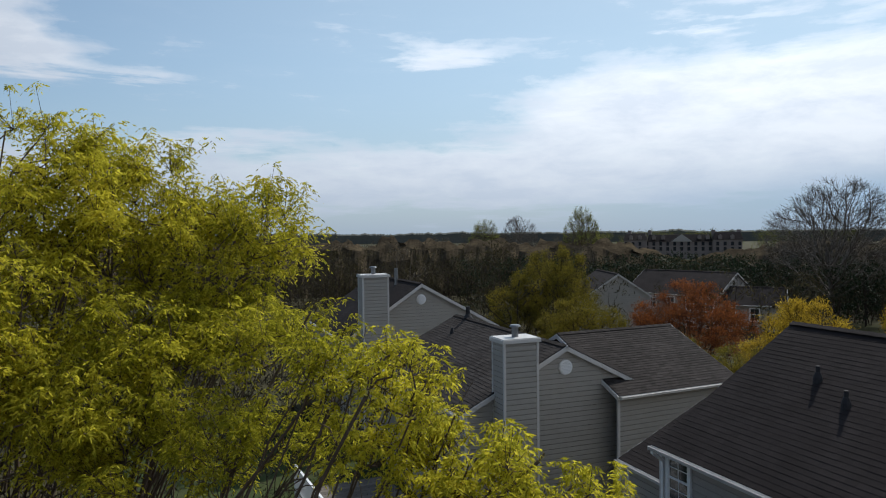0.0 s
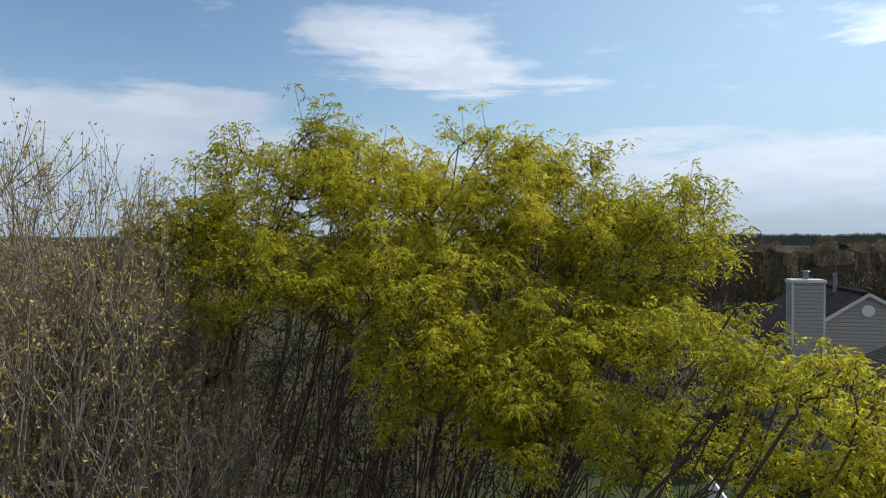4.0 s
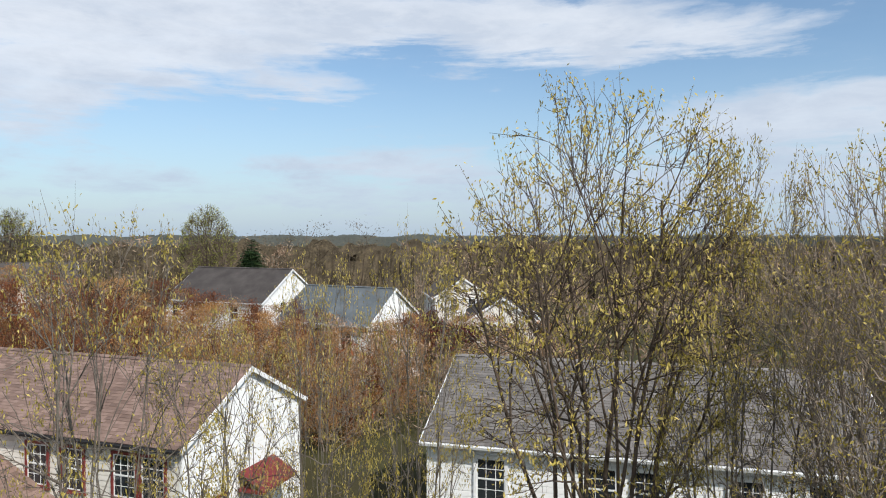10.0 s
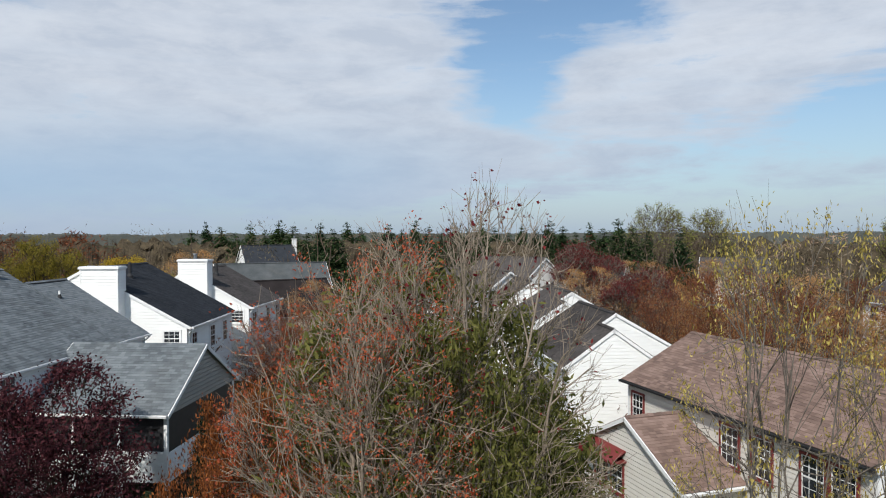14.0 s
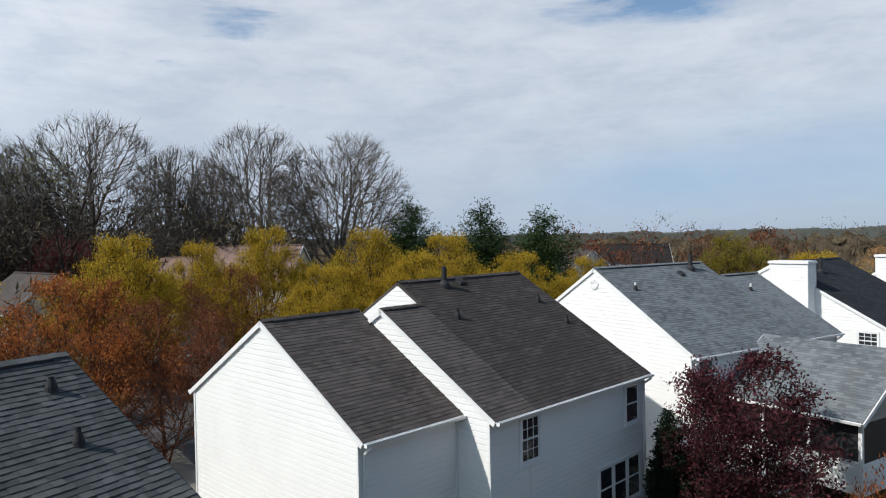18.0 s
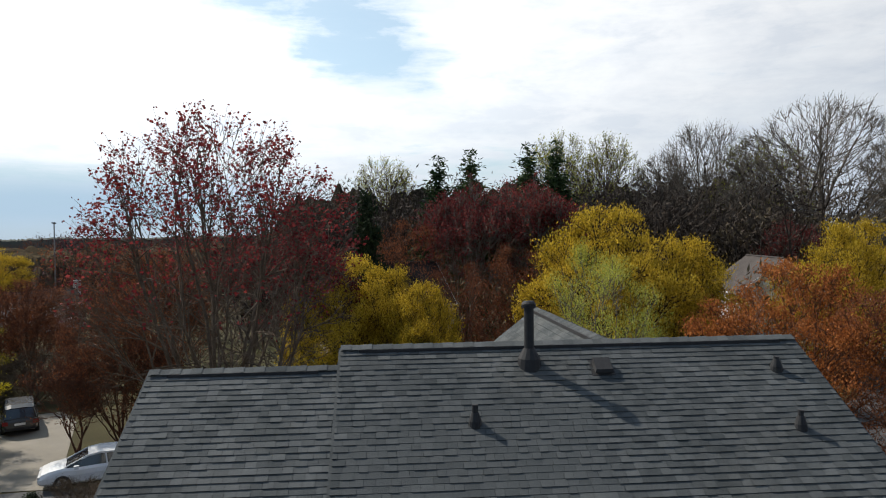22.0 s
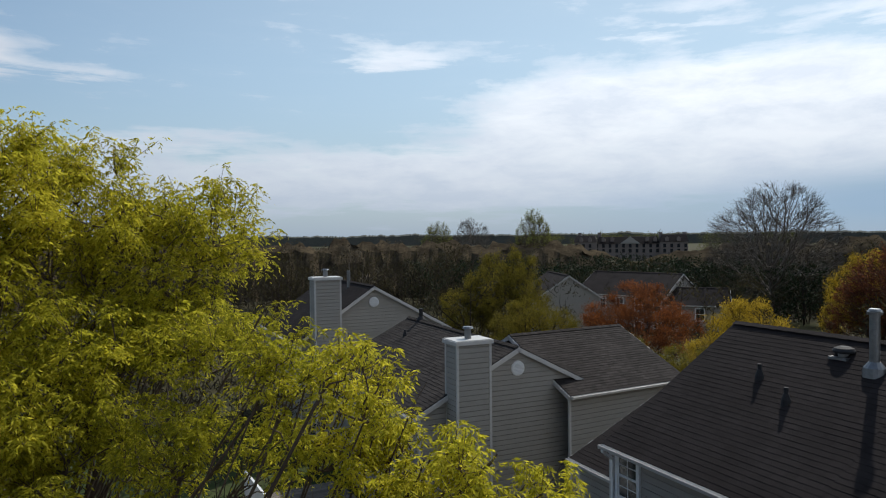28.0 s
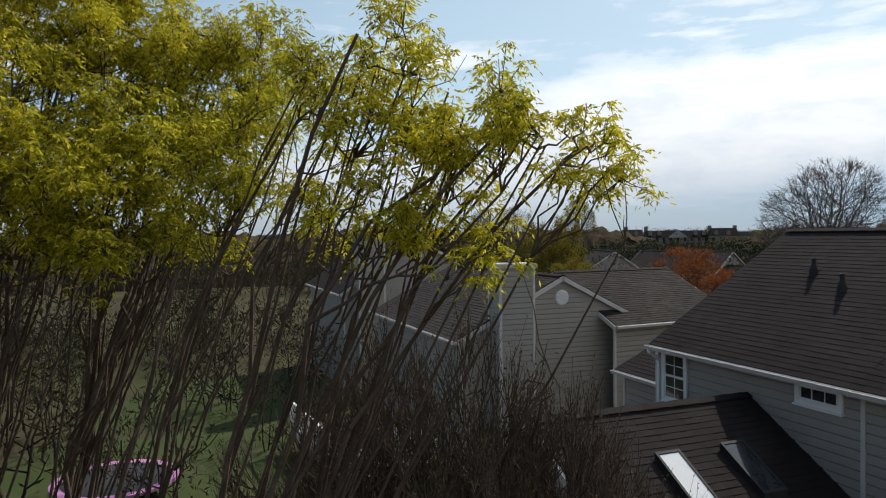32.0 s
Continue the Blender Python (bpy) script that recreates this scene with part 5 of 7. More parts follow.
breed("catkin_shrub_b", tree, 9.5, 2.8, M_BARK, M_CATKIN, "bare grey-brown shrub with crossing twigs", seed=21, per=1, spread=0.04, size=0.06, slim=0.36, droop=0.3, keep=0.35, above=0.2, **dict(CATKIN, stems=6, boughs=18, n=(9, 6, 3), foot=0.05, belly=0.55, upturn=0.15, fork=0.3, stray=(0.6, 0.6, 0.6)))
breed("maple_tree_a", tree, 14, 4.3, M_BARK_BROWN, M_LEAF_RED, "tall maple with red bud clusters", seed=21, per=2, spread=0.06, size=0.11, slim=0.8, droop=0.1, keep=0.68, above=0.6, haze=True, grown=True, stems=5, boughs=24, n=(8, 6, 3), foot=0.2, belly=0.5, trunk=0.0072, fine=0.008, twig=0.045, upturn=0.4, fork=0.75, stray=(0.55, 0.55, 0.5), reach=(0.22, 0.12))
BUDDING = dict(stems=7, n=(9, 10, 6), foot=0.06, belly=0.42, up=0.55, trunk=0.008, splay=0.5, fine=0.0075, twig=(0.42, 0.22), curl=0.12)
GREYSTEM = dict(grown=True, stems=7, boughs=22, n=(9, 6, 3), foot=0.06, belly=0.5, trunk=0.0075, fine=0.0072, twig=0.055, upturn=0.35, fork=0.4, reach=(0.2, 0.1))
breed("budding_tree_a", tree, 12, 3.6, M_BARK_PALE, M_LEAF_RED, "bare grey tree with scattered red buds", seed=23, per=2, spread=0.05, size=0.1, slim=0.7, droop=0.1, keep=0.07, above=0.6, **GREYSTEM)
breed("budding_tree_b", tree, 11, 3.2, M_BARK_PALE, M_LEAF_CORAL, "grey-stemmed tree with orange-red leaf clusters", seed=27, per=9, spread=0.09, size=0.07, slim=0.6, droop=0.1, keep=0.16, above=0.35, **dict(GREYSTEM, boughs=20))
breed("undergrowth_tree", tree, 9, 3.4, M_BARK, M_LEAF_MOSS, "dense green-brown shrub under a bare tree", seed=29, per=9, spread=0.22, size=0.24, slim=0.3, droop=0.0, **dict(BUDDING, n=(7, 7, 3)))
MID = dict(stems=3, n=(8, 7, 3), foot=0.08, belly=0.48, up=0.35, trunk=0.010, splay=0.35, shag=0.18, fine=0.019, twig=(0.36, 0.22))
RUSSET = dict(haze=True, grown=True, stems=5, boughs=20, n=(9, 8, 4), foot=0.06, belly=0.42, trunk=0.0085, fine=0.0105, twig=0.055, upturn=0.7, ragged=0.12, fork=0.3, stray=(0.6, 0.6, 0.5), reach=(0.24, 0.13))
for kind, leafy, bark, text, per in (("yellow_tree", M_LEAF_YELLOW, M_BARK_DARK, "rounded tree in yellow spring bud", 6), ("olive_tree", M_LEAF_OLIVE, M_BARK_DARK, "rounded tree in olive-yellow bud", 6), ("orange_tree", M_LEAF_ORANGE, M_BARK_RED, "rounded tree in orange spring bud", 4)):
    breed(kind, tree, 9, 4.0, bark, leafy, text, seed=len(kind) + 30, per=per, spread=0.15, size=0.13, slim=0.42, droop=-0.7, **dict(RUSSET, boughs=18, n=(8, 6, 3)))
for kind, leafy, bark, text in (("rust_tree", M_LEAF_RUST, M_BARK_RED, "rust-brown budding tree among houses"), ("amber_tree", M_LEAF_AMBER_LIT, M_BARK_PALE, "amber-brown budding tree between houses"), ("blossom_tree", M_LEAF_BLOOM, M_BARK, "pale green tree in white blossom")):
    bare = kind != "blossom_tree"
    breed(kind, tree, 9, 3.6, bark, leafy, text, seed=len(kind) + 30, per=26 if bare else 48, spread=0.23, size=0.13 if bare else 0.088, slim=0.3 if bare else 0.4, droop=-0.45, **MID)
breed("russet_tree", tree, 9, 4.2, M_BARK_RED, M_LEAF_RUST, "rounded tree with red-brown twigs and rust buds", seed=61, per=2, spread=0.09, size=0.13, slim=0.45, droop=-0.4, keep=0.5, **RUSSET)
breed("spring_tree", tree, 9, 4.4, M_BARK_DARK, M_LEAF_SPRING, "rounded yellow-green tree on the lawn", seed=63, per=8, spread=0.15, size=0.12, slim=0.42, droop=-0.8, **dict(RUSSET, stems=6, boughs=20, n=(8, 6, 3), foot=0.05, belly=0.42, fork=0.3, upturn=0.9, ragged=0.14))
breed("red_tree", tree, 12, 4.2, M_BARK, M_LEAF_WINE, "budding tree with a dark red crown", seed=39, per=4, spread=0.14, size=0.18, slim=0.55, droop=0.0, keep=0.8, above=0.45, haze=True, forked=True, stems=3, depth=6, bole=0.17, wide=0.5, rise=0.06, trunk=0.012, fine=0.02, sprigs=6, inner=2)
breed("plum_tree", tree, 6, 2.6, M_BARK_DARK, M_LEAF_PLUM, "dark purple plum tree beside the porch", seed=36, per=28, spread=0.19, size=0.13, slim=0.5, droop=0.0, **MID)
BIG = dict(haze=True, grown=True, stems=1, boughs=20, n=(9, 8, 5), foot=0.12, belly=0.5, trunk=0.0145, fine=0.0145, twig=0.045, upturn=0.3, fork=0.45, stray=(0.6, 0.6, 0.5), reach=(0.28, 0.15))
breed("bare_tree_a", tree, 20, 6.5, M_BARK, None, "large leafless tree with fine grey twigs", seed=41, **BIG)
breed("bare_tree_c", tree, 20, 6.5, M_BARK, None, "large leafless tree with a rounded crown", seed=45, **dict(BIG, stems=3, boughs=18, foot=0.16, fork=0.7))
breed("bare_tree_b", tree, 20, 6.5, M_BARK_BROWN, M_LEAF_BLOOM, "large tree with fine twigs in pale green bud", seed=43, per=1, size=0.26, spread=0.12, slim=0.4, droop=0.0, keep=0.4, **BIG)
breed("young_tree_a", tree, 6, 2.6, M_BARK_RED, M_LEAF_RUST, "small bare tree with brown buds", seed=47, per=1, spread=0.08, size=0.1, keep=0.6, haze=True, forked=True, stems=3, depth=6, bole=0.16, wide=0.55, rise=0.12, trunk=0.011, fine=0.011, sprigs=6)
breed("shrub_a", tree, 4.5, 2.4, M_BARK_BROWN, M_HAZEWOOD, "bare brown shrub with many thin stems", "shrub", seed=45, per=1, spread=0.04, size=0.06, slim=0.3, grown=True, stems=8, boughs=20, n=(9, 7, 3), foot=0.02, belly=0.5, trunk=0.008, fine=0.0085, twig=0.08, upturn=0.5, fork=0.3)
breed("pine_tree_a", conifer, 14, 2.6, M_NEEDLE, "dark green conifer in the woods", seed=51, per=24, big=0.5)
breed("pine_tree_b", conifer, 14, 3.2, M_NEEDLE, "rounded dark green pine behind the houses", seed=53, tiers=18, column=True, blunt=True, per=14, big=0.45)
breed("pine_tree_c", conifer, 14, 2.4, M_NEEDLE, "dark conifer at the edge of the woods", seed=57, tiers=18, per=12, big=0.6)
breed("evergreen_a", conifer, 6, 1.1, M_NEEDLE_DARK, "narrow dark evergreen tree", seed=55, column=True, tiers=24, per=16, big=0.62)

# near trees
LEAFY = "leafy yellow-green tree with drooping leaf tufts"
tufted_tree(5, (54, 12.5), [(46, 11.6, 13.0, 1.5), (53.5, 11.8, 11.75, 1.0), (49.5, 11.2, 11.4, 1.4), (45, 10.4, 11.2, 1.3), (41, 12.2, 12.6, 0.9)], LEAFY)
tufted_tree(8, (45, 12.5), [(37, 11.5, 12.6, 1.4), (33.5, 11.0, 11.9, 1.3), (39.5, 10.5, 11.2, 1.3), (35, 9.8, 10.4, 1.2)], LEAFY)
tufted_tree(9, (37, 12.0), [(30.5, 11.6, 12.95, 1.5), (27, 11.2, 12.2, 1.2), (30, 10.2, 11.0, 1.4), (32, 9.2, 9.3, 1.1), (27, 9.4, 9.9, 1.1)], LEAFY)
tufted_tree(11, (31, 11.6), [(23, 11.2, 12.3, 1.3), (19, 11.0, 11.5, 1.2), (22.5, 10.0, 10.7, 1.3), (15.2, 11.0, 11.5, 0.95), (17, 10.0, 10.4, 1.1), (22.5, 8.8, 9.1, 1.0)], LEAFY)
SLIM = "slender arching tree with yellow-green leaf tufts"
for sd, base, lobes in ((12, (27, 8.6), [(12.5, 8.0, 10.15, 0.9), (9, 6.4, 9.95, 0.62), (14.5, 7.6, 9.2, 0.9), (17.5, 8.2, 9.4, 0.9)]), (14, (22, 7.0), [(3.2, 5.4, 10.0, 0.55), (6.5, 5.7, 9.6, 0.6), (0.2, 5.4, 9.35, 0.5), (5, 5.3, 8.8, 0.6)]), (15, (18, 6.4), [(-7, 5.0, 9.35, 0.5), (-3.6, 5.2, 9.1, 0.45), (-11.2, 5.0, 8.95, 0.42), (-1, 5.1, 8.6, 0.5)])):
    tufted_tree(sd, base, lobes, SLIM, clumps=26, each=8, size=0.11, leaflet=0.05, stem=0.042, spare=1, arms_each=3, bend=(0.08, 0.7))
for k, (kind, az, d, top, wide) in enumerate((("tree_a", 93, 12, 13.0, 5.2), ("tree_b", 82.5, 11, 12.1, 2.4), ("tree_b", 107.5, 10, 10.8, 1.8), ("tree_b", 115.5, 10, 10.4, 1.6), ("tree_b", 131.5, 10, 11.0, 3.0), ("tree_b", 122.5, 11, 9.6, 2.6),
                                                  ("shrub_a", 67, 10, 11.9, 4.4), ("shrub_a", 61, 11, 11.7, 4.2), ("shrub_a", 73.5, 10.5, 11.6, 3.6), ("shrub_a", 56.5, 11.5, 10.6, 3.6), ("shrub_b", 63, 12.8, 10.0, 4.6), ("shrub_b", 55.5, 13, 9.6, 4.2), ("shrub_b", 58, 8, 8.9, 3.2), ("shrub_b", 52, 9, 8.6, 3.0))):
    plant("catkin_" + kind, az, d, top, wide, 53 * k)
plant("budding_tree_a", 157, 15, 11.6, 6.4, 40)
plant("budding_tree_b", 165.5, 14.4, 10.5, 5.6)
plant("undergrowth_tree", 160, 16.6, 9.6, 7.4)
plant("undergrowth_tree", 151.5, 15.8, 6.8, 4.4, 70)
plant("undergrowth_tree", 155, 16.2, 8.6, 5.4, 200)
plant("undergrowth_tree", 165, 17, 8.0, 5.4, 310)
plant("undergrowth_tree", 158, 14.0, 8.7, 3.8, 20)
plant("undergrowth_tree", 153.6, 14.2, 7.2, 3.0, 250)
for az, d, top, wide in ((174.5, 16, 7.2, 4.0), (176.5, 13.5, 4.2, 2.8), (171, 13.8, 4.4, 2.6)):
    plant("orange_tree", az, d, top, wide, label="young tree with orange-red spring leaves")
plant("undergrowth_tree", 178.5, 15, 4.6, 2.8, 130)
for az, d, top, wide in ((139.4, 45, 8.2, 7.0), (136.0, 48, 8.4, 7.5), (132.2, 43, 7.6, 7.0), (128.0, 46, 7.8, 7.0), (123.5, 44, 7.2, 6.5), (118.0, 40, 6.9, 5.5)):
    plant("rust_tree", az, d, top, wide, label="budding tree in rust-orange beyond the brown roof")
plant("red_tree", 142.9, 58, 8.6, 6.0, label="small tree with a wine-red crown beside white houses")
plant("red_tree", 146.5, 74, 10.6, 7.0, label="budding tree with a dull red crown before pines")
for az, d, top, wide in ((176, 56, 5.4, 6), (172.5, 50, 4.9, 5), (169.5, 54, 5.2, 6)):
    plant("rust_tree", az, d, top, wide)
for az, d, top, wide in ((119.5, 37, 6.6, 5), (124, 39, 7.0, 6), (115, 35, 6.0, 4), (128, 38, 6.8, 5)):
    plant("amber_tree", az, d, top, wide)
plant("plum_tree", 187.7, 27, 6.3, 5.4)
plant("plum_tree", 190.2, 26, 4.6, 3.6)
plant("evergreen_a", 193.4, 26, 4.7, 1.9)
plant("evergreen_a", 181.5, 22, 3.4, 1.3)
plant("evergreen_a", 177.4, 27.5, 4.8, 1.3)
for az, d, top, wide in ((350.5, 8.2, 6.2, 3.2), (357, 8.6, 6.9, 3.4), (3.5, 8.8, 6.8, 3.4), (345, 9, 5.4, 2.6), (10, 9.5, 6.2, 3.2), (354, 7.4, 5.6, 2.8)):
    plant("shrub_a", az, d, top, wide)
# middle distance, all round
plant("orange_tree", 340.2, 55, 6.9, 8.5)
plant("olive_tree", 350.9, 62, 9.1, 7.6)
plant("olive_tree", 348.6, 48, 6.1, 6.5)
plant("olive_tree", 353.8, 60, 6.6, 6.0)
plant("yellow_tree", 332.3, 44, 6.7, 6.4)
plant("olive_tree", 336.5, 38, 4.6, 5.5)
plant("olive_tree", 342.5, 42, 4.6, 6)
plant("bare_tree_a", 330.6, 95, 16.6, 15.5)
plant("russet_tree", 319.7, 60, 10.6, 13.4)
plant("yellow_tree", 324.3, 66, 8.9, 7.0)
plant("spring_tree", 307.1, 42, 6.7, 11.0)
plant("olive_tree", 303.5, 52, 6.6, 8.0)
plant("yellow_tree", 301.6, 110, 11.4, 15.5, label="rounded tree in dull amber-yellow bud")
plant("bare_tree_b", 348.7, 140, 15.4, 7.2)
plant("bare_tree_a", 353.7, 150, 14.1, 8.6)
plant("bare_tree_b", 356.5, 150, 13.3, 7.3)
plant("maple_tree_a", 284.6, 27, 15.0, 10.2)
plant("shrub_a", 295.0, 28, 2.2, 3.0)
plant("evergreen_a", 272.8, 45, 14.4, 3.6)
plant("red_tree", 278.5, 40, 12.0, 8.0)
plant("rust_tree", 269.5, 58, 11.5, 8)
plant("rust_tree", 260.5, 50, 9.5, 7)
plant("red_tree", 264.7, 60, 16.0, 10)
plant("red_tree", 258.6, 62, 16.2, 10)
plant("red_tree", 261.6, 64, 15.6, 8)
plant("yellow_tree", 271.0, 42, 8.6, 7)
plant("yellow_tree", 253.2, 46, 12.0, 11.5)
plant("yellow_tree", 247.5, 48, 10.0, 7.5)
plant("blossom_tree", 253.8, 33, 9.9, 5.8)
plant("yellow_tree", 274.6, 40, 9.3, 7.4)
plant("yellow_tree", 268.3, 38, 7.9, 4.6)
plant("pine_tree_a", 264.3, 66, 18.6, 9.0)
plant("pine_tree_a", 266.9, 68, 18.2, 9.0)
plant("pine_tree_a", 259.6, 67, 19.2, 9.0)
plant("pine_tree_a", 257.3, 68, 19.4, 8.4)
plant("rust_tree", 265.6, 44, 8.6, 6.5)
plant("bare_tree_b", 257.0, 95, 23.5, 11.6)
plant("bare_tree_b", 253.2, 97, 23.3, 11.5)
plant("bare_tree_b", 271.4, 100, 21.2, 11.5)
plant("russet_tree", 291.8, 40, 7.8, 6.4)
plant("russet_tree", 297.5, 58, 7.6, 9)
plant("rust_tree", 294.5, 66, 6.6, 8)
plant("rust_tree", 300, 64, 6.6, 8)
plant("russet_tree", 323.4, 64, 8.6, 8.5)
plant("rust_tree", 310.5, 70, 9.0, 8)
plant("russet_tree", 289.0, 62, 9.4, 10)
for az, d, top, wide in ((245.6, 90, 23.2, 16), (238.4, 85, 24.2, 19.5), (242, 96, 21.7, 14), (232.2, 92, 22.4, 13), (229.5, 95, 20.8, 11), (226.1, 88, 24.2, 17), (219.6, 88, 23.4, 19.5), (248.8, 94, 20.8, 12)):
    plant("bare_tree_b" if az == 242 else "bare_tree_c" if wide < 15 else "bare_tree_a", az, d, top, wide)
plant("pine_tree_b", 213.8, 80, 15.7, 6.6)
plant("pine_tree_b", 208.1, 80, 15.1, 7.0)
plant("pine_tree_b", 202.9, 78, 14.1, 7.4)
for az, d, top, wide in ((236.4, 55, 11.0, 9.4), (225.8, 58, 11.5, 8.6), (217.5, 56, 11.2, 8.2), (210.7, 58, 10.7, 9.0), (205.2, 60, 9.0, 8.6), (220.8, 50, 8.7, 7), (213.5, 52, 9.4, 6.5), (230.5, 60, 10.4, 7), (199.5, 70, 8.2, 7)):
    plant("yellow_tree", az, d, top, wide)
plant("orange_tree", 239.6, 38, 9.0, 10.0, label="rounded tree in rust-orange spring bud")
plant("rust_tree", 233.5, 36, 7.8, 7.2)
plant("rust_tree", 228.5, 46, 8.8, 7.0)
plant("red_tree", 239.9, 75, 12.3, 8)
plant("olive_tree", 188.2, 75, 10.0, 8)
plant("yellow_tree", 183.0, 64, 8.6, 9)
plant("bare_tree_b", 141.1, 120, 15.3, 11)
plant("bare_tree_b", 137.4, 120, 14.4, 9)
plant("bare_tree_b", 124.1, 110, 15.0, 8)
for az, d, top, wide in ((143, 86, 7.3, 11), (136, 92, 7.4, 11), (143, 72, 6.0, 8), (136, 76, 6.2, 9), (119, 55, 5.2, 8), (98, 44, 5.2, 7), (103, 46, 5.4, 7), (108.5, 44, 5.7, 6), (112, 40, 5.4, 6), (116, 44, 5.8, 6), (123.5, 50, 6.2, 8), (146.5, 70, 7.2, 7), (141, 60, 6.6, 7), (137, 48, 6.2, 6), (132, 60, 7.4, 8), (127, 52, 6.8, 7), (121, 42, 5.6, 5), (110, 40, 5.6, 5), (169, 60, 6.6, 6), (178, 90, 8.6, 9)):
    plant("amber_tree", az, d, top, wide)
for az, d, top, wide in ((117, 46, 5.6, 4.4), (147.5, 82, 8.0, 6), (106, 46, 6.2, 6)):
    plant("red_tree", az, d, top, wide)
plant("blossom_tree", 180.5, 58, 7.4, 4.5, label="small tree in pale pink blossom")
for k in range(34):
    plant("pine_tree_c", 142 + k * 1.1, 112 + (k * 37) % 34, 11.4 + (k * 7) % 5 * 0.55, 6.0 + (k * 5) % 4)
plant("pine_tree_c", 120.8, 95, 10.6, 7)
plant("pine_tree_c", 139.5, 100, 11.6, 6)
# ---------------------------------------------------------------- woods in the distance


def woods(name, seed, n, turns, dists, heights, mats, label, per=9, leaf_size=0.062, slim=0.2, full=0.36):
    """Many small trees in one mesh; mats: bark and crown."""
    rng = np.random.default_rng(seed)
    protos = []
    for k in range(4):
        arr, tp, td = limbs(seed * 7 + k, 1.0, full, stems=2, n=(4, 5, 0), foot=0.08, belly=0.5, up=0.6, trunk=0.012, fine=0.003, splay=0.35)
        v, q = prisms(arr[arr[:, 8] == 0][:, :8], 3)
        v2, q2 = blades(arr[arr[:, 8] == 1])
        lv, lq = leaves(rng, tp, td * 1.0 + np.array([0, 0, 0.5]), per, 0.055, leaf_size, slim, -0.1)
        protos.append((np.concatenate([v, v2, lv]), np.concatenate([q, q2 + len(v), lq + len(v) + len(v2)]), np.concatenate([np.zeros(len(q) + len(q2)), np.ones(len(lq))])))
    V, Q, I, at = [], [], [], 0
    for k in range(n):
        a, d = radians(rng.uniform(*turns)), math.sqrt(rng.uniform(dists[0] ** 2, dists[1] ** 2))
        h = rng.uniform(*heights)
        v, q, i = protos[k % 4]
        s = rng.uniform(0, 6.28)
        w = h * rng.uniform(0.85, 1.35)
        x, y = v[:, 0] * math.cos(s) - v[:, 1] * math.sin(s), v[:, 0] * math.sin(s) + v[:, 1] * math.cos(s)
        drop = 0.0 if d < 100 else -0.006 * (d - 60) if d < 1000 else -6.0
        V.append(np.stack([x * w - math.sin(a) * d, y * w + math.cos(a) * d, v[:, 2] * h + drop - 0.2], 1))
        Q.append(q + at)
        I.append(i)
        at += len(v)
    ob = quick_mesh(name, np.concatenate(V), np.concatenate(Q), mats, None, np.concatenate(I))
    return tagged(ob, label, "woods", "", "stuff")


def hills(name, dist, top, mat, label, turns=(0, 360), seed=3, rough=0.35):
    """A far wooded ridge: a rumpled band of crowns."""
    f = Faces()
    m = int((turns[1] - turns[0]) * 9)
    for k in range(m):
        a0, a1 = turns[0] + (turns[1] - turns[0]) * k / m, turns[0] + (turns[1] - turns[0]) * (k + 1) / m
        z = [top * (1 + rough * noise.noise(Vector((a * 0.35, seed, 0))) + rough * 0.5 * noise.noise(Vector((a * 2.1, seed, 5))) + rough * 0.45 * noise.noise(Vector((a * 9.3, seed, 9)))) for a in (a0, a1)]
        (x0, y0), (x1, y1) = polar(a0, dist), polar(a1, dist)
        (u0, v0), (u1, v1) = polar(a0, dist * 1.2), polar(a1, dist * 1.2)
        f.poly((x0, y0, -8), (x1, y1, -8), (x1, y1, z[1] * 0.8), (x0, y0, z[0] * 0.8)).poly((x0, y0, z[0] * 0.8), (x1, y1, z[1] * 0.8), (u1, v1, z[1]), (u0, v0, z[0]))
    return tagged(f.part(name, mat), label, "hills", "", "structure")


M_HILL = material("distant_wooded_hill", [(0.07, 0.08, 0.075), (0.10, 0.105, 0.095), (0.13, 0.13, 0.11)], 0.02, 0.95, 0.3, 0.6, spec=0.0)
# understory darkened so that its colour holds the shade of the backlit woods
M_BRUSH_SHADE = material("understory_painted_shade", [(0.008, 0.007, 0.005), (0.022, 0.019, 0.013), (0.045, 0.036, 0.025)], 0.35, 0.95, 2.2, 1.0, spec=0.0)
M_UNDERSTORY = material("woodland_understory", [(0.018, 0.014, 0.010), (0.062, 0.049, 0.033), (0.13, 0.10, 0.062)], 0.35, 0.95, 2.2, 1.0, spec=0.0)


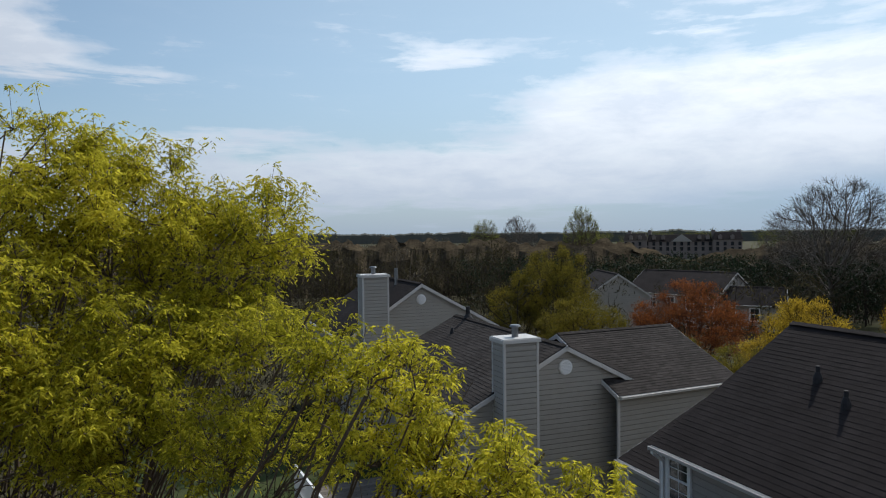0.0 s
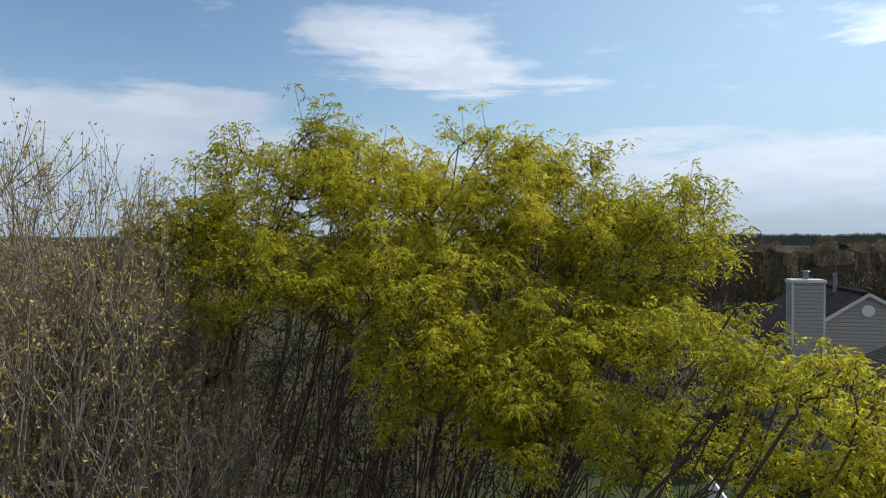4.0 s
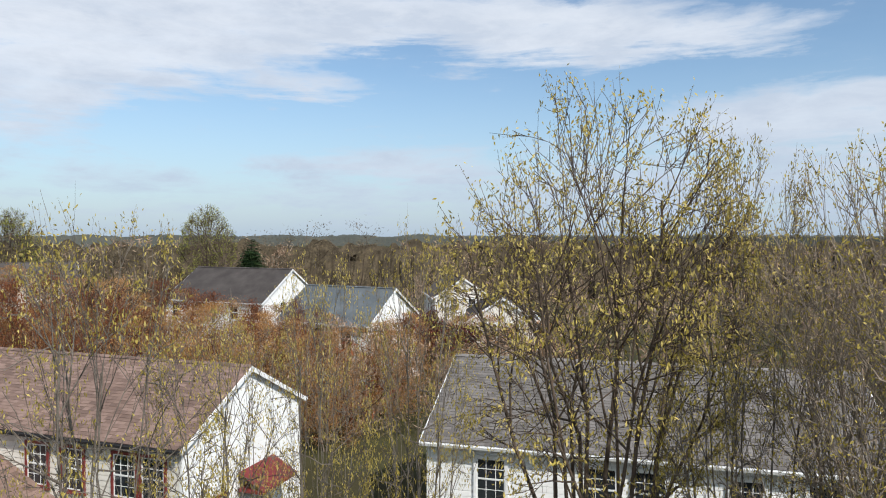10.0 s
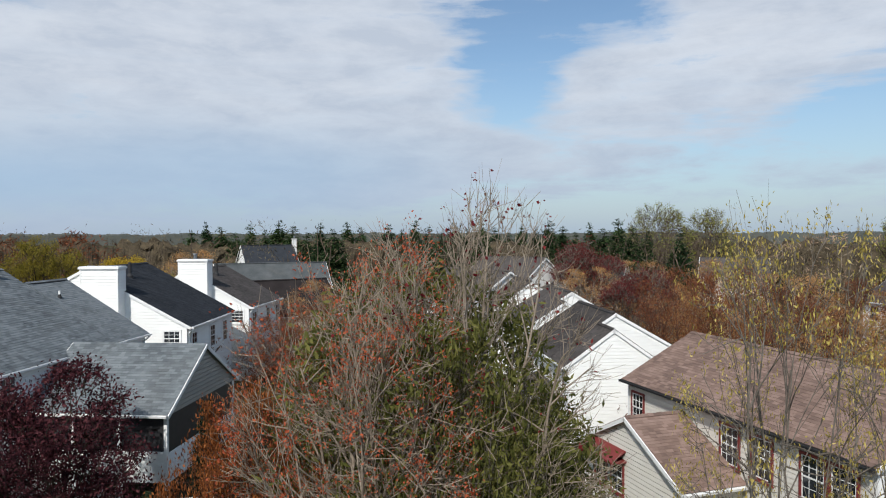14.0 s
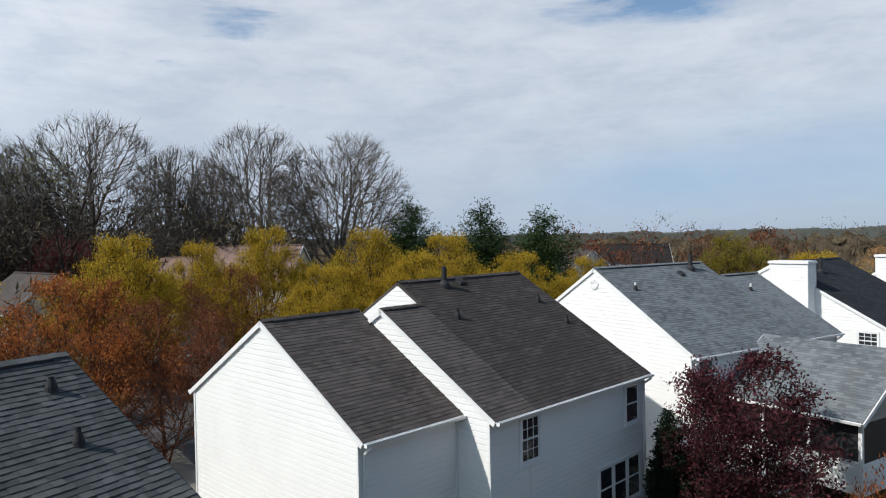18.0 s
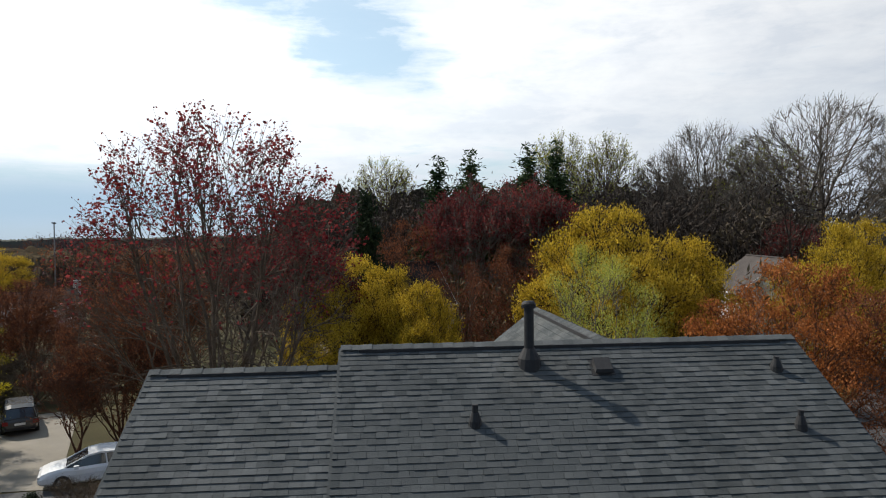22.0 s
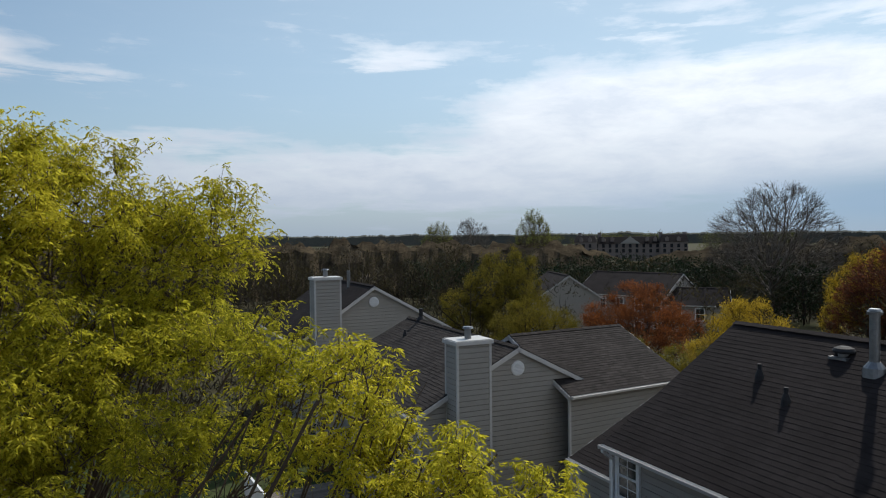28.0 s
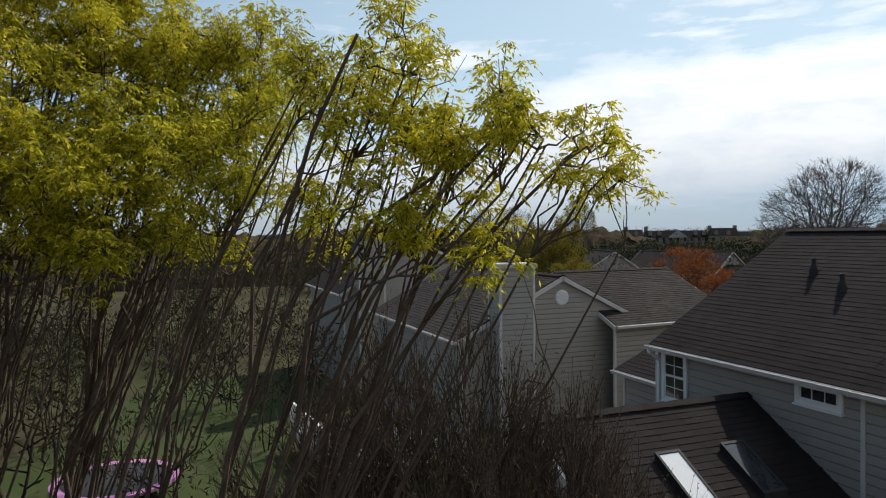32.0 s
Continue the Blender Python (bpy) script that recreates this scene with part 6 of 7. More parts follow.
def understory(name, dist, top, mat, label, seed, rough=0.16, turns=None):
    """The dense mass of brush and young trees inside the woods: a rumpled bank all round."""
    f = Faces()
    m, rows = 1440, 7
    grid = []
    for i in range(rows):
        ring = []
        for k in range(m):
            a = 360.0 * k / m
            n1 = noise.noise(Vector((math.cos(radians(a)) * 22, math.sin(radians(a)) * 22, seed + i * 0.35)))
            n2 = noise.noise(Vector((math.cos(radians(a)) * 90, math.sin(radians(a)) * 90, seed + i * 0.9)))
            lift = i / (rows - 1)
            if turns:
                edge = min(a - turns[0], turns[1] - a)
                if edge < -1:
                    ring.append((0, 0, 0))
                    continue
            dip = 1 - 0.34 * math.exp(-((a - 340.5) / 5.0) ** 2)
            x, y = polar(a, dist + 14 * lift + 3.0 * n2)
            ring.append((x, y, -1.5 + (top * dip + 1.5) * (min(1, max(0, edge) / 6 + 0.3) if turns else 1) * math.sin(lift * 1.5708) * (1 + (rough * n1 + rough * 0.8 * n2) * lift)))
        grid.append(ring)
    for ring in grid:
        f.v += ring
    for i in range(rows - 1):
        for k in range(m):
            j = (k + 1) % m
            if turns and not (turns[0] <= 360.0 * k / m < turns[1]):
                continue
            f.f.append((i * m + j, i * m + k, (i + 1) * m + k, (i + 1) * m + j))
    return tagged(f.part(name, mat), label, "woods", "", "stuff")


understory("understory", 84, 16.0, M_BRUSH_SHADE, "dense brush inside the tall woods, coloured as backlit shade", 9.0, 0.2, (237, 283))
understory("understory", 124, 9.2, M_UNDERSTORY, "dense brown brush inside the distant woods", 4.0)
hills("backdrop_hills", 1100, 12, M_HILL, "blue-green wooded ridge on the horizon")
woods("far_woods", 61, 45, (-12, 40), (95, 170), (8.5, 11.0), [M_BARK, M_HAZEWOOD], "brown leafless woods along the horizon")
woods("far_woods", 80, 84, (40, 135), (95, 170), (8.5, 11.0), [M_BARK_PALE, M_TAN], "tan leafless woods along the horizon")
woods("far_woods", 71, 48, (-12, 135), (170, 420), (10.5, 12.6), [M_BARK, M_HAZEWOOD], "grey-brown woods along the horizon")
woods("far_woods", 62, 85, (308, 333.5), (100, 200), (8.5, 11.0), [M_BARK_DARK, M_LEAF_SHADE], "olive and brown woods along the horizon, darkened for backlight")
woods("far_woods", 81, 34, (347.5, 357), (100, 200), (8.5, 11.0), [M_BARK_DARK, M_LEAF_SHADE], "olive woods along the horizon, darkened for backlight")
woods("far_woods", 63, 122, (276, 312), (95, 190), (9, 11.0), [M_BARK_RED, M_LEAF_RUST], "red-brown budding woods along the horizon", leaf_size=0.045)
woods("far_woods", 64, 70, (226, 250), (74, 130), (11, 16), [M_BARK, M_HAZEWOOD], "tall grey leafless woods on rising ground")
woods("far_woods", 65, 96, (130, 230), (110, 190), (8.5, 11.3), [M_BARK, M_HAZEWOOD], "brown leafless woods behind the houses")
woods("far_woods", 75, 60, (106, 204), (85, 135), (10.5, 14.0), [M_BARK_BROWN, M_HAZEWOOD], "brown budding trees along the horizon behind the houses", per=12, leaf_size=0.035)
woods("far_woods", 76, 14, (181, 206), (85, 130), (9.5, 13.0), [M_BARK_RED, M_LEAF_RUST], "rust-brown trees along the horizon behind the houses")
woods("far_woods", 74, 160, (238, 283), (70, 84), (13.5, 18.4), [M_BARK_DARK, M_TWIG_DARK], "dark leafless woods behind the yellow trees", per=13, leaf_size=0.034)
woods("thicket", 73, 40, (96, 124), (32, 50), (3.8, 5.8), [M_BARK_PALE, M_TAN], "tan shrubs in front of the small houses")
woods("thicket", 66, 150, (50, 112), (30, 105), (4.0, 7.5), [M_BARK_PALE, M_TAN], "tan and pinkish thicket of bare shrubs")
woods("thicket", 67, 81, (112, 182), (34, 100), (3, 6.5), [M_BARK_RED, M_LEAF_RUST], "red-brown shrubs between the houses")
woods("thicket", 68, 60, (235, 290), (36, 85), (4, 9), [M_BARK_RED, M_HAZEWOOD], "grey-brown budding thicket behind the roofs")
woods("thicket", 69, 88, (308, 358), (50, 110), (4.5, 8.0), [M_BARK_DARK, M_LEAF_SHADE], "budding thicket between the houses, darkened for backlight")
woods("thicket", 70, 40, (196, 236), (62, 100), (5, 9), [M_BARK_RED, M_LEAF_OLIVE], "olive and brown thicket beyond the roofs")
# dark crowns stand in for the shade below the leafy trees
woods("thicket", 72, 140, (8, 62), (22, 62), (3.0, 6.8), [M_BARK_DARK, M_LEAF_SHADE], "undergrowth beneath the yellow-green trees, coloured as their shade")
# extra trees whose near-black colour gives the backlit woods their shade
woods("far_woods", 77, 110, (316, 357), (90, 122), (5.0, 7.7), [M_BARK_DARK, M_NEEDLE_DARK], "added woods behind the houses, in near-black green for backlit shade", leaf_size=0.05, slim=0.4)
woods("far_woods", 78, 60, (329, 349), (420, 560), (14.0, 16.4), [M_BARK, M_LEAF_MOSS], "pale green woods on the horizon")
woods("far_woods", 79, 80, (276, 316), (110, 190), (10.5, 13.0), [M_BARK_DARK, M_LEAF_PLUM], "dark red woods along the horizon", per=12, leaf_size=0.04)
woods("far_woods", 82, 80, (327, 359), (108, 121), (6.4, 7.9), [M_BARK_DARK, M_NEEDLE_DARK], "dark green woods before the apartment building", leaf_size=0.05, slim=0.4)
woods("thicket", 83, 30, (314, 326), (46, 60), (2.0, 3.6), [M_BARK_DARK, M_LEAF_SHADE], "low dark shrubs at the foot of the russet tree")
woods("far_woods", 84, 60, (355, 382), (100, 121), (7.4, 9.6), [M_BARK_DARK, M_LEAF_SHADE], "olive woods behind the grey houses, darkened for backlight", leaf_size=0.05)
# ---------------------------------------------------------------- houses all round, further off


def far_house(turn, dist, twist, length, depth, eave, ridge, wall, roof, label, chim=False, wins=True, gable_wins=0):
    """twist: how far the ridge turns from lying square across the line of sight."""
    x, y = polar(turn, dist)
    a = radians(turn + twist)
    ox, oy = x - math.cos(a) * length / 2 + math.sin(a) * depth / 2, y - math.sin(a) * length / 2 - math.cos(a) * depth / 2
    h = thing("house", ox, oy, 0, turn + twist, label, "house", "neighbourhood houses")
    block(h, 0, length, 0, depth / 2, depth, eave, ridge, wall=wall, roof=roof, pieces=False, vent=False, course=0.22, trim=M_TRIM if wall in (M_WHITE, M_CREAM) else M_DULL_TRIM)
    if wins:
        for k in range(int(length / 2.4)):
            window(h, 1.4 + k * 2.4, 0.28, eave - 1.0, 0, 0.9, 1.3, 2, 1)
            window(h, 1.4 + k * 2.4, 0.28, eave - 3.6, 0, 0.9, 1.3, 2, 1)
        for s, f in ((0.16, -90), (length - 0.16, 90)):
            window(h, s, depth * 0.35, eave - 0.8, f, 0.8, 1.3, 2, 1)
            window(h, s, depth * 0.65, eave - 0.8, f, 0.8, 1.3, 2, 1)
    if chim:
        chimney(h, length - 0.1, length + 0.45, depth * 0.46, depth * 0.54, ridge + 0.8, 0.0, wall, M_DULL_TRIM)
    return h


far_house(113, 53, -35, 8.2, 7.6, 4.6, 7.0, M_WHITE, M_SHINGLE_BLUE, "white house with pale blue-grey roof")
far_house(121.4, 73, -40, 12, 9.5, 4.6, 7.6, M_WHITE, M_SHINGLE_BROWN, "white house with long grey-brown roof")
far_house(104.3, 78, -80, 9, 6.5, 4.3, 6.4, M_CREAM, M_SHINGLE_BROWN, "cream house with its gable showing")
far_house(100.6, 57, -88, 9, 5.8, 4.3, 6.2, M_CREAM, M_SHINGLE_BROWN, "small cream house with paired gable windows")
far_house(152.6, 85, -40, 10, 8.5, 5.2, 8.0, M_WHITE, M_SHINGLE_BROWN, "white house with grey-brown gable roof")
far_house(155.6, 63, -50, 9, 8.0, 5.2, 7.6, M_WHITE, M_SHINGLE_BROWN, "white house with stepped grey-brown roof")
far_house(146, 92, -10, 8, 8, 4.8, 7.3, M_CREAM, M_SHINGLE_BROWN, "tan house at the edge of the woods")
far_house(135.6, 105, 0, 9, 8, 4.8, 7.4, M_CREAM, M_SHINGLE_BROWN, "tan house half hidden by trees")
far_house(172.6, 108, 15, 8, 7, 6.2, 9.2, M_WHITE, M_SHINGLE_SLATE, "white house with dark roof before conifers", True)
far_house(172.3, 78, 8, 12, 9, 4.2, 7.7, M_CREAM, M_SHINGLE_GREY, "cream house with wide grey roof", wins=False)
far_house(171.5, 66, 20, 9, 8, 3.6, 6.6, M_CREAM, M_SHINGLE_DARK, "low house with charcoal roof among shrubs", wins=False)
far_house(346.7, 80, -75, 9, 7.5, 3.9, 6.4, M_GREY, M_SHINGLE_DARK, "pale grey house with its gable showing", wins=False)
far_house(340.5, 88, -30, 12, 9, 3.6, 6.1, M_GREY, M_SHINGLE_DARK, "grey house with wide charcoal roof")
far_house(336, 84, 0, 7, 6, 2.8, 4.6, M_GREY, M_SHINGLE_DARK, "low charcoal-roofed wing among trees")
far_house(305.6, 61, -26, 9.0, 10.5, 3.9, 7.7, M_TAUPE, M_SHINGLE_DARK, "taupe house with charcoal roof and chimney", True)
far_house(296.8, 98, 20, 8, 7, 2.9, 4.6, M_TAUPE, M_SHINGLE_DARK, "taupe house behind bare trees", True)
far_house(313.2, 86, -50, 9, 8, 4.4, 6.9, M_GREY, M_SHINGLE_DARK, "pale grey house among budding trees")
far_house(226.5, 76, -25, 11, 9, 6.6, 10.3, M_CREAM, M_SHINGLE_RED, "tan house with light brown roof")
far_house(231.8, 70, -60, 8, 6.5, 6.4, 9.4, M_CREAM, M_SHINGLE_RED, "tan gabled house behind yellow trees")
far_house(241.8, 62, -70, 8, 7, 6.0, 8.7, M_WHITE, M_SHINGLE_BROWN, "white gable behind orange tree")
far_house(196.5, 112, 5, 13, 9, 6.0, 9.0, M_CREAM, M_SHINGLE_DARK, "house with dark roof near the horizon")
far_house(200.5, 92, -60, 9, 8, 5.6, 8.8, M_WHITE, M_SHINGLE_BROWN, "white gabled house behind yellow trees")
far_house(271.5, 56, 20, 9, 8, 5.4, 8.6, M_TAUPE, M_SHINGLE_DARK, "dark-roofed house behind yellow shrubs")

# the two white houses in line beyond the grey roof
for x, y, turn, rz, roof, half, length, text in ((-1.2, -42.7, -111.5, 8.85, M_SHINGLE_SLATE, 6.2, 8.6, "white house with slate-grey roof and white chimney"), (-5.7, -52.5, -115.0, 8.2, M_SHINGLE_BROWN, 4.9, 7.6, "white house with grey-brown roof and white chimney")):
    h = thing("house", x, y, 0, turn, text, "house", "neighbourhood houses")
    block(h, 0, length, 0, half, half * 2, 5.45, rz, wall=M_WHITE, roof=roof, seed=61, vent=False, rake=0.05)
    chimney(h, -0.85, 0.06, half * 0.62, half * 0.62 + 2.1, 8.85, 0.0, M_WHITE, flue=half < 5)
    for wx in (1.2, 4.5, 7.0):
        window(h, wx, 0.28, 4.3, 0, 0.85, 1.35, 2, 2)
    window(h, 0.05, 1.15, 4.75, -90, 0.95, 0.9, 3, 2)
    downspout(h, 0.2, -0.07, 5.38)
    up_y = half * 0.8
    vx, vy = x + math.cos(radians(turn)) * 3.2 - math.sin(radians(turn)) * up_y, y + math.sin(radians(turn)) * 3.2 + math.cos(radians(turn)) * up_y
    vent_pipe(vx, vy, 5.45 + (rz - 5.45) * 0.8, 0.9, 0.1, M_PIPE_DARK, "dark flue pipe on a shingle roof")

# the grey house's street-side wing
h = thing("house_wing", 13.9, -4.5, 0, 2.0, "gabled street-side wing with pale grey shingles", "house wing")
block(h, 0.3, 8.0, -2.9, 0, 2.9, 6.2, 8.42, wall=M_WHITE, roof=M_SHINGLE_GREY, seed=71, gables=(False, True), vent=True, far_pieces=True, ends=(False, True))

# apartment block on the horizon
h = thing("apartment_building", 0, 0, 0, 0, "long dark-roofed apartment building on the horizon", "apartment building")
bx, by = polar(341, 330)
h.matrix_world = pose(bx, by, -2.0, 0, 0, 341)
M_APT = material("dark_brick_facade", [(0.16, 0.13, 0.12), (0.22, 0.19, 0.17)], 0.4, 0.9, 5, 0.2)
Faces().box(-25, 25, 0, 14, 0, 8.2).part("facade", M_APT, h)
Faces().box(-25, -15, -2, 0, 0, 9).part("end_bay", M_APT, h)
Faces().box(13, 25, -2, 0, 0, 9).part("end_bay", M_APT, h)
f = Faces()
for x0, x1, y0, z0, z1 in ((-15, 13, -0.4, 8.2, 11.4), (-25.4, -15, -2.4, 9, 12), (13, 25.4, -2.4, 9, 12.3)):
    f.poly((x0, y0, z0), (x1, y0, z0), (x1 - 1, y0 + 4, z1), (x0 + 1, y0 + 4, z1)).poly((x0 + 1, y0 + 4, z1), (x1 - 1, y0 + 4, z1), (x1 - 1, 12, z1), (x0 + 1, 12, z1))
    f.poly((x0, y0, z0), (x0 + 1, y0 + 4, z1), (x0 + 1, 12, z1), (x0, 14, z0)).poly((x1, 14, z0), (x1 - 1, 12, z1), (x1 - 1, y0 + 4, z1), (x1, y0, z0))
f.part("mansard_roof", M_SHINGLE_DARK, h)
g = Faces().poly((-4.5, -0.8, 8.2), (4.5, -0.8, 8.2), (0, -0.8, 11.6)).poly((-4.5, -0.8, 8.2), (0, -0.8, 11.6), (0, 4, 11.6), (-4.5, 0, 8.2)).poly((0, -0.8, 11.6), (4.5, -0.8, 8.2), (4.5, 0, 8.2), (0, 4, 11.6))
g.part("centre_gable", M_GREY, h)
for k in range(17):
    for z in (2.0, 5.0, 7.3):
        x = -24 + k * 3.0
        yy = -2.05 if (x < -15 or x > 13) else -0.05
        Faces().box(x - 0.6, x + 0.6, yy, yy + 0.05, z - 0.9, z + 0.8).part("window", M_GLASS, h)
for x in (-12, -8, 7.5, 11, -22, -18, 16, 21):
    yy = -0.6 if -15 < x < 13 else -2.6
    Faces().box(x - 0.8, x + 0.8, yy, yy + 3, 9.2, 10.6).poly((x - 1, yy - 0.1, 10.6), (x + 1, yy - 0.1, 10.6), (x, yy - 0.1, 11.5)).part("dormer", M_APT, h)
for x in (-23, -14, 13.5, 24):
    Faces().box(x - 0.8, x + 0.8, 4, 6, 9, 13.4).part("chimney", M_APT, h)

# ---------------------------------------------------------------- on the roofs
vent_pipe(13.25, -2.42, 8.28, 1.1, 0.095, M_PIPE_DARK, "tall dark flue pipe with flashing cone", cone=(0.24, 0.3), cap=M_PIPE_DARK)
vent_pipe(11.92, -1.22, 7.48, 0.36, 0.055, M_PIPE_DARK, "short plumbing vent on grey shingles", cap=None)
vent_pipe(13.02, -7.22, 8.08, 0.27, 0.055, M_PIPE_DARK, "short plumbing vent on grey shingles")
vent_pipe(11.72, -6.94, 7.32, 0.32, 0.05, M_PIPE_DARK, "short plumbing vent on grey shingles")
box_vent(13.1, -3.8, 8.19, 91 + 180, 0.59, "low black roof vent on grey shingles")
vent_pipe(10.39, 14.4, 7.75, 1.25, 0.105, M_PIPE_ZINC, "galvanised flue pipe with round cap", cone=(0.25, 0.2), cap=M_PIPE_ZINC)
vent_pipe(8.8, 16.26, 7.24, 0.36, 0.05, M_PIPE_DARK, "thin plumbing vent on charcoal shingles")
vent_pipe(8.74, 15.01, 6.94, 0.36, 0.05, M_PIPE_DARK, "thin plumbing vent on charcoal shingles")
v = thing("dome_vent", 10.38, 15.42, 7.95, -68.9, "round dome roof vent on charcoal shingles", "roof vent")
Faces().box(-0.22, 0.22, -0.26, 0.2, -0.12, -0.06).part("flashing", M_PIPE_ZINC, v)
Faces().tube((0, 0, -0.16), (0, 0, 0.06), 0.13, 0.13, 16).part("throat", M_PIPE_ZINC, v)
Faces().tube((0, 0, 0.03), (0, 0, 0.08), 0.23, 0.25, 24).tube((0, 0, 0.08), (0, 0, 0.14), 0.25, 0.21, 24).tube((0, 0, 0.14), (0, 0, 0.18), 0.21, 0.1, 24).part("dome", M_PIPE_DARK, v)
for x, y, z, hh, rr in ((13.84, -22.84, 8.9, 0.75, 0.1), (12.43, -21.38, 7.89, 0.35, 0.055), (11.5, -26.4, 8.05, 0.3, 0.05), (10.2, -26.2, 7.25, 0.3, 0.05)):
    vent_pipe(x, y, z, hh, rr, M_PIPE_DARK, "dark vent pipe on brown-grey shingles")
box_vent(13.72, -23.86, 8.97, -103.5, 0.59, "low black roof vent by the ridge")
for lx, ly, lz, hh, rr, mat, text in ((6.63, 5.42, 8.76, 0.8, 0.11, M_PIPE_DARK, "dark flue pipe near the ridge"), (1.05, 4.24, 8.04, 0.35, 0.05, M_TRIM, "white plumbing vent on grey shingles"), (8.99, 3.44, 7.55, 0.4, 0.05, M_TRIM, "white plumbing vent on grey shingles")):
    c, q = math.cos(radians(-116.4)), math.sin(radians(-116.4))
    vent_pipe(6.1 + c * lx - q * ly, -30.5 + q * lx + c * ly, lz, hh, rr, mat, text)
    if rr > 0.1:
        box_vent(6.1 + c * 5.4 - q * 5.07, -30.5 + q * 5.4 + c * 5.07, 8.55, -116.4, 0.61, "low black vent on grey roof")
vent_pipe(1.17, 33.3, 6.7, 0.6, 0.1, M_PIPE_DARK, "dark flue pipe at the ridge")
vent_pipe(0.38, 32.07, 6.15, 0.3, 0.05, M_PIPE_DARK, "short dark vent on brown-grey shingles")
px, py = polar(3.9, 41)
vent_pipe(px, py, 7.6, 1.2, 0.1, M_PIPE_ZINC, "galvanised pipe above a charcoal roof")

# gable louvres and small windows of the dark-roofed house
M_LOUVRE = material("yellowed_louvre", [(0.36, 0.32, 0.2), (0.45, 0.41, 0.27)], 4, 0.7, 30, 0.1)
square_vent(HOUSE_D, 5.53, 4.7, 7.45, 90, 0.5, 0.75, M_LOUVRE)
square_vent(HOUSE_D, 10.25, 2.9, 6.15, 90, 0.5, 0.8, M_LOUVRE)
window(HOUSE_D, 0.68, 0.28, 4.72, 0, 0.72, 1.1, 2, 2)
window(HOUSE_D, 4.7, 0.28, 5.12, 0, 0.85, 0.28, 3, 1, double=False)
downspout(HOUSE_D, 0.12, -0.07, 5.38)

# the gabled sun room with its two skylights, built out from the dark-roofed house
SX0, SY0, STURN = 6.54, 14.66, 201.1
h = thing("sun_room", SX0, SY0, 0, STURN, "gabled sun room with charcoal shingle roof", "sun room")
block(h, 0, 5.2, -3.2, 0, 3.2, 2.95, 4.8, wall=M_TAUPE, roof=M_SHINGLE_DARK, seed=81, vent=False, far_pieces=True, gables=(False, True), ends=(False, True), trim=M_DULL_TRIM)
SLOPE = (4.8 - 2.95) / 3.2
for x0, x1 in ((2.8, 3.35), (1.3, 1.85)):
    k = thing("skylight", SX0, SY0, 0, STURN, "fixed roof skylight with dark metal frame", "skylight", "sun room skylights")
    y0, y1 = 1.15, 2.2
    zz = lambda y, e: 4.8 - SLOPE * y + e
    f = Faces()
    for xa, xb, ya, yb in ((x0, x0 + 0.05, y0, y1), (x1 - 0.05, x1, y0, y1), (x0 + 0.05, x1 - 0.05, y0, y0 + 0.05), (x0 + 0.05, x1 - 0.05, y1 - 0.05, y1)):
        b = len(f.v)
        f.v += [(x, y, zz(y, e)) for e in (-0.02, 0.15) for x, y in ((xa, ya), (xb, ya), (xb, yb), (xa, yb))]
        f.f += [tuple(b + i for i in q) for q in ((4, 5, 6, 7), (0, 1, 5, 4), (1, 2, 6, 5), (2, 3, 7, 6), (3, 0, 4, 7))]
    f.part("frame", M_PIPE_DARK, k)
    Faces().poly(*[(x, y, zz(y, 0.13)) for x, y in ((x0 + 0.05, y0 + 0.05), (x1 - 0.05, y0 + 0.05), (x1 - 0.05, y1 - 0.05), (x0 + 0.05, y1 - 0.05))]).part("pane", M_BLIND if x0 > 2 else M_SKYLIGHT, k)

# screened porch with stairs, behind the plum tree
th = radians(-116.4)
ox, oy = 6.1 + math.cos(th) * 5.2 - math.sin(th) * 0.25, -30.5 + math.sin(th) * 5.2 + math.cos(th) * 0.25
PORCH_TURN = 153.6
h = thing("screened_porch", ox, oy, 0, PORCH_TURN, "raised white screened porch with grey gable roof", "porch")
roof_slope(h, 0, 6.2, (-3.7, 3.7), (0, 5.95), M_SHINGLE_BLUE, 0.155, 0.28, 83)
roof_slope(h, 0, 6.2, (3.7, 3.7), (0, 5.95), M_SHINGLE_BLUE, 0.155, 0.28, 84, pieces=False)
siding(h, (6.05, -3.4), (6.05, 3.4), 3.6, [(0, 3.75), (3.4, 5.8), (6.8, 3.75)], M_GREY, name="gable_wall")
siding(h, (0, -3.4), (6.05, -3.4), 0.9, [(0, 2.1), (6.05, 2.1)], M_WHITE, name="panel")
siding(h, (6.05, -3.4), (6.05, 3.4), 0.9, [(0, 2.1), (6.8, 2.1)], M_WHITE, name="panel")
M_SCREEN = material("dark_insect_screen", [(0.02, 0.02, 0.022), (0.035, 0.035, 0.037)], 3, 0.5, 200, 0.05)
Faces().box(0, 6.0, -3.37, -3.35, 2.1, 3.6).part("screen", M_SCREEN, h)
Faces().box(5.98, 6.0, -3.35, 3.35, 2.1, 3.6).part("screen", M_SCREEN, h)
for x in (0.1, 2.1, 4.05, 6.0):
    Faces().box(x - 0.07, x + 0.07, -3.47, -3.33, 0, 3.65).part("post", M_TRIM, h)
Faces().box(5.93, 6.07, 3.33, 3.47, 0, 3.65).part("post", M_TRIM, h)
Faces().box(0, 6.05, -3.46, -3.36, 2.06, 2.14).part("rail", M_TRIM, h)
Faces().box(0, 6.05, -3.46, -3.34, 3.5, 3.68).part("beam", M_TRIM, h)
st = Faces()
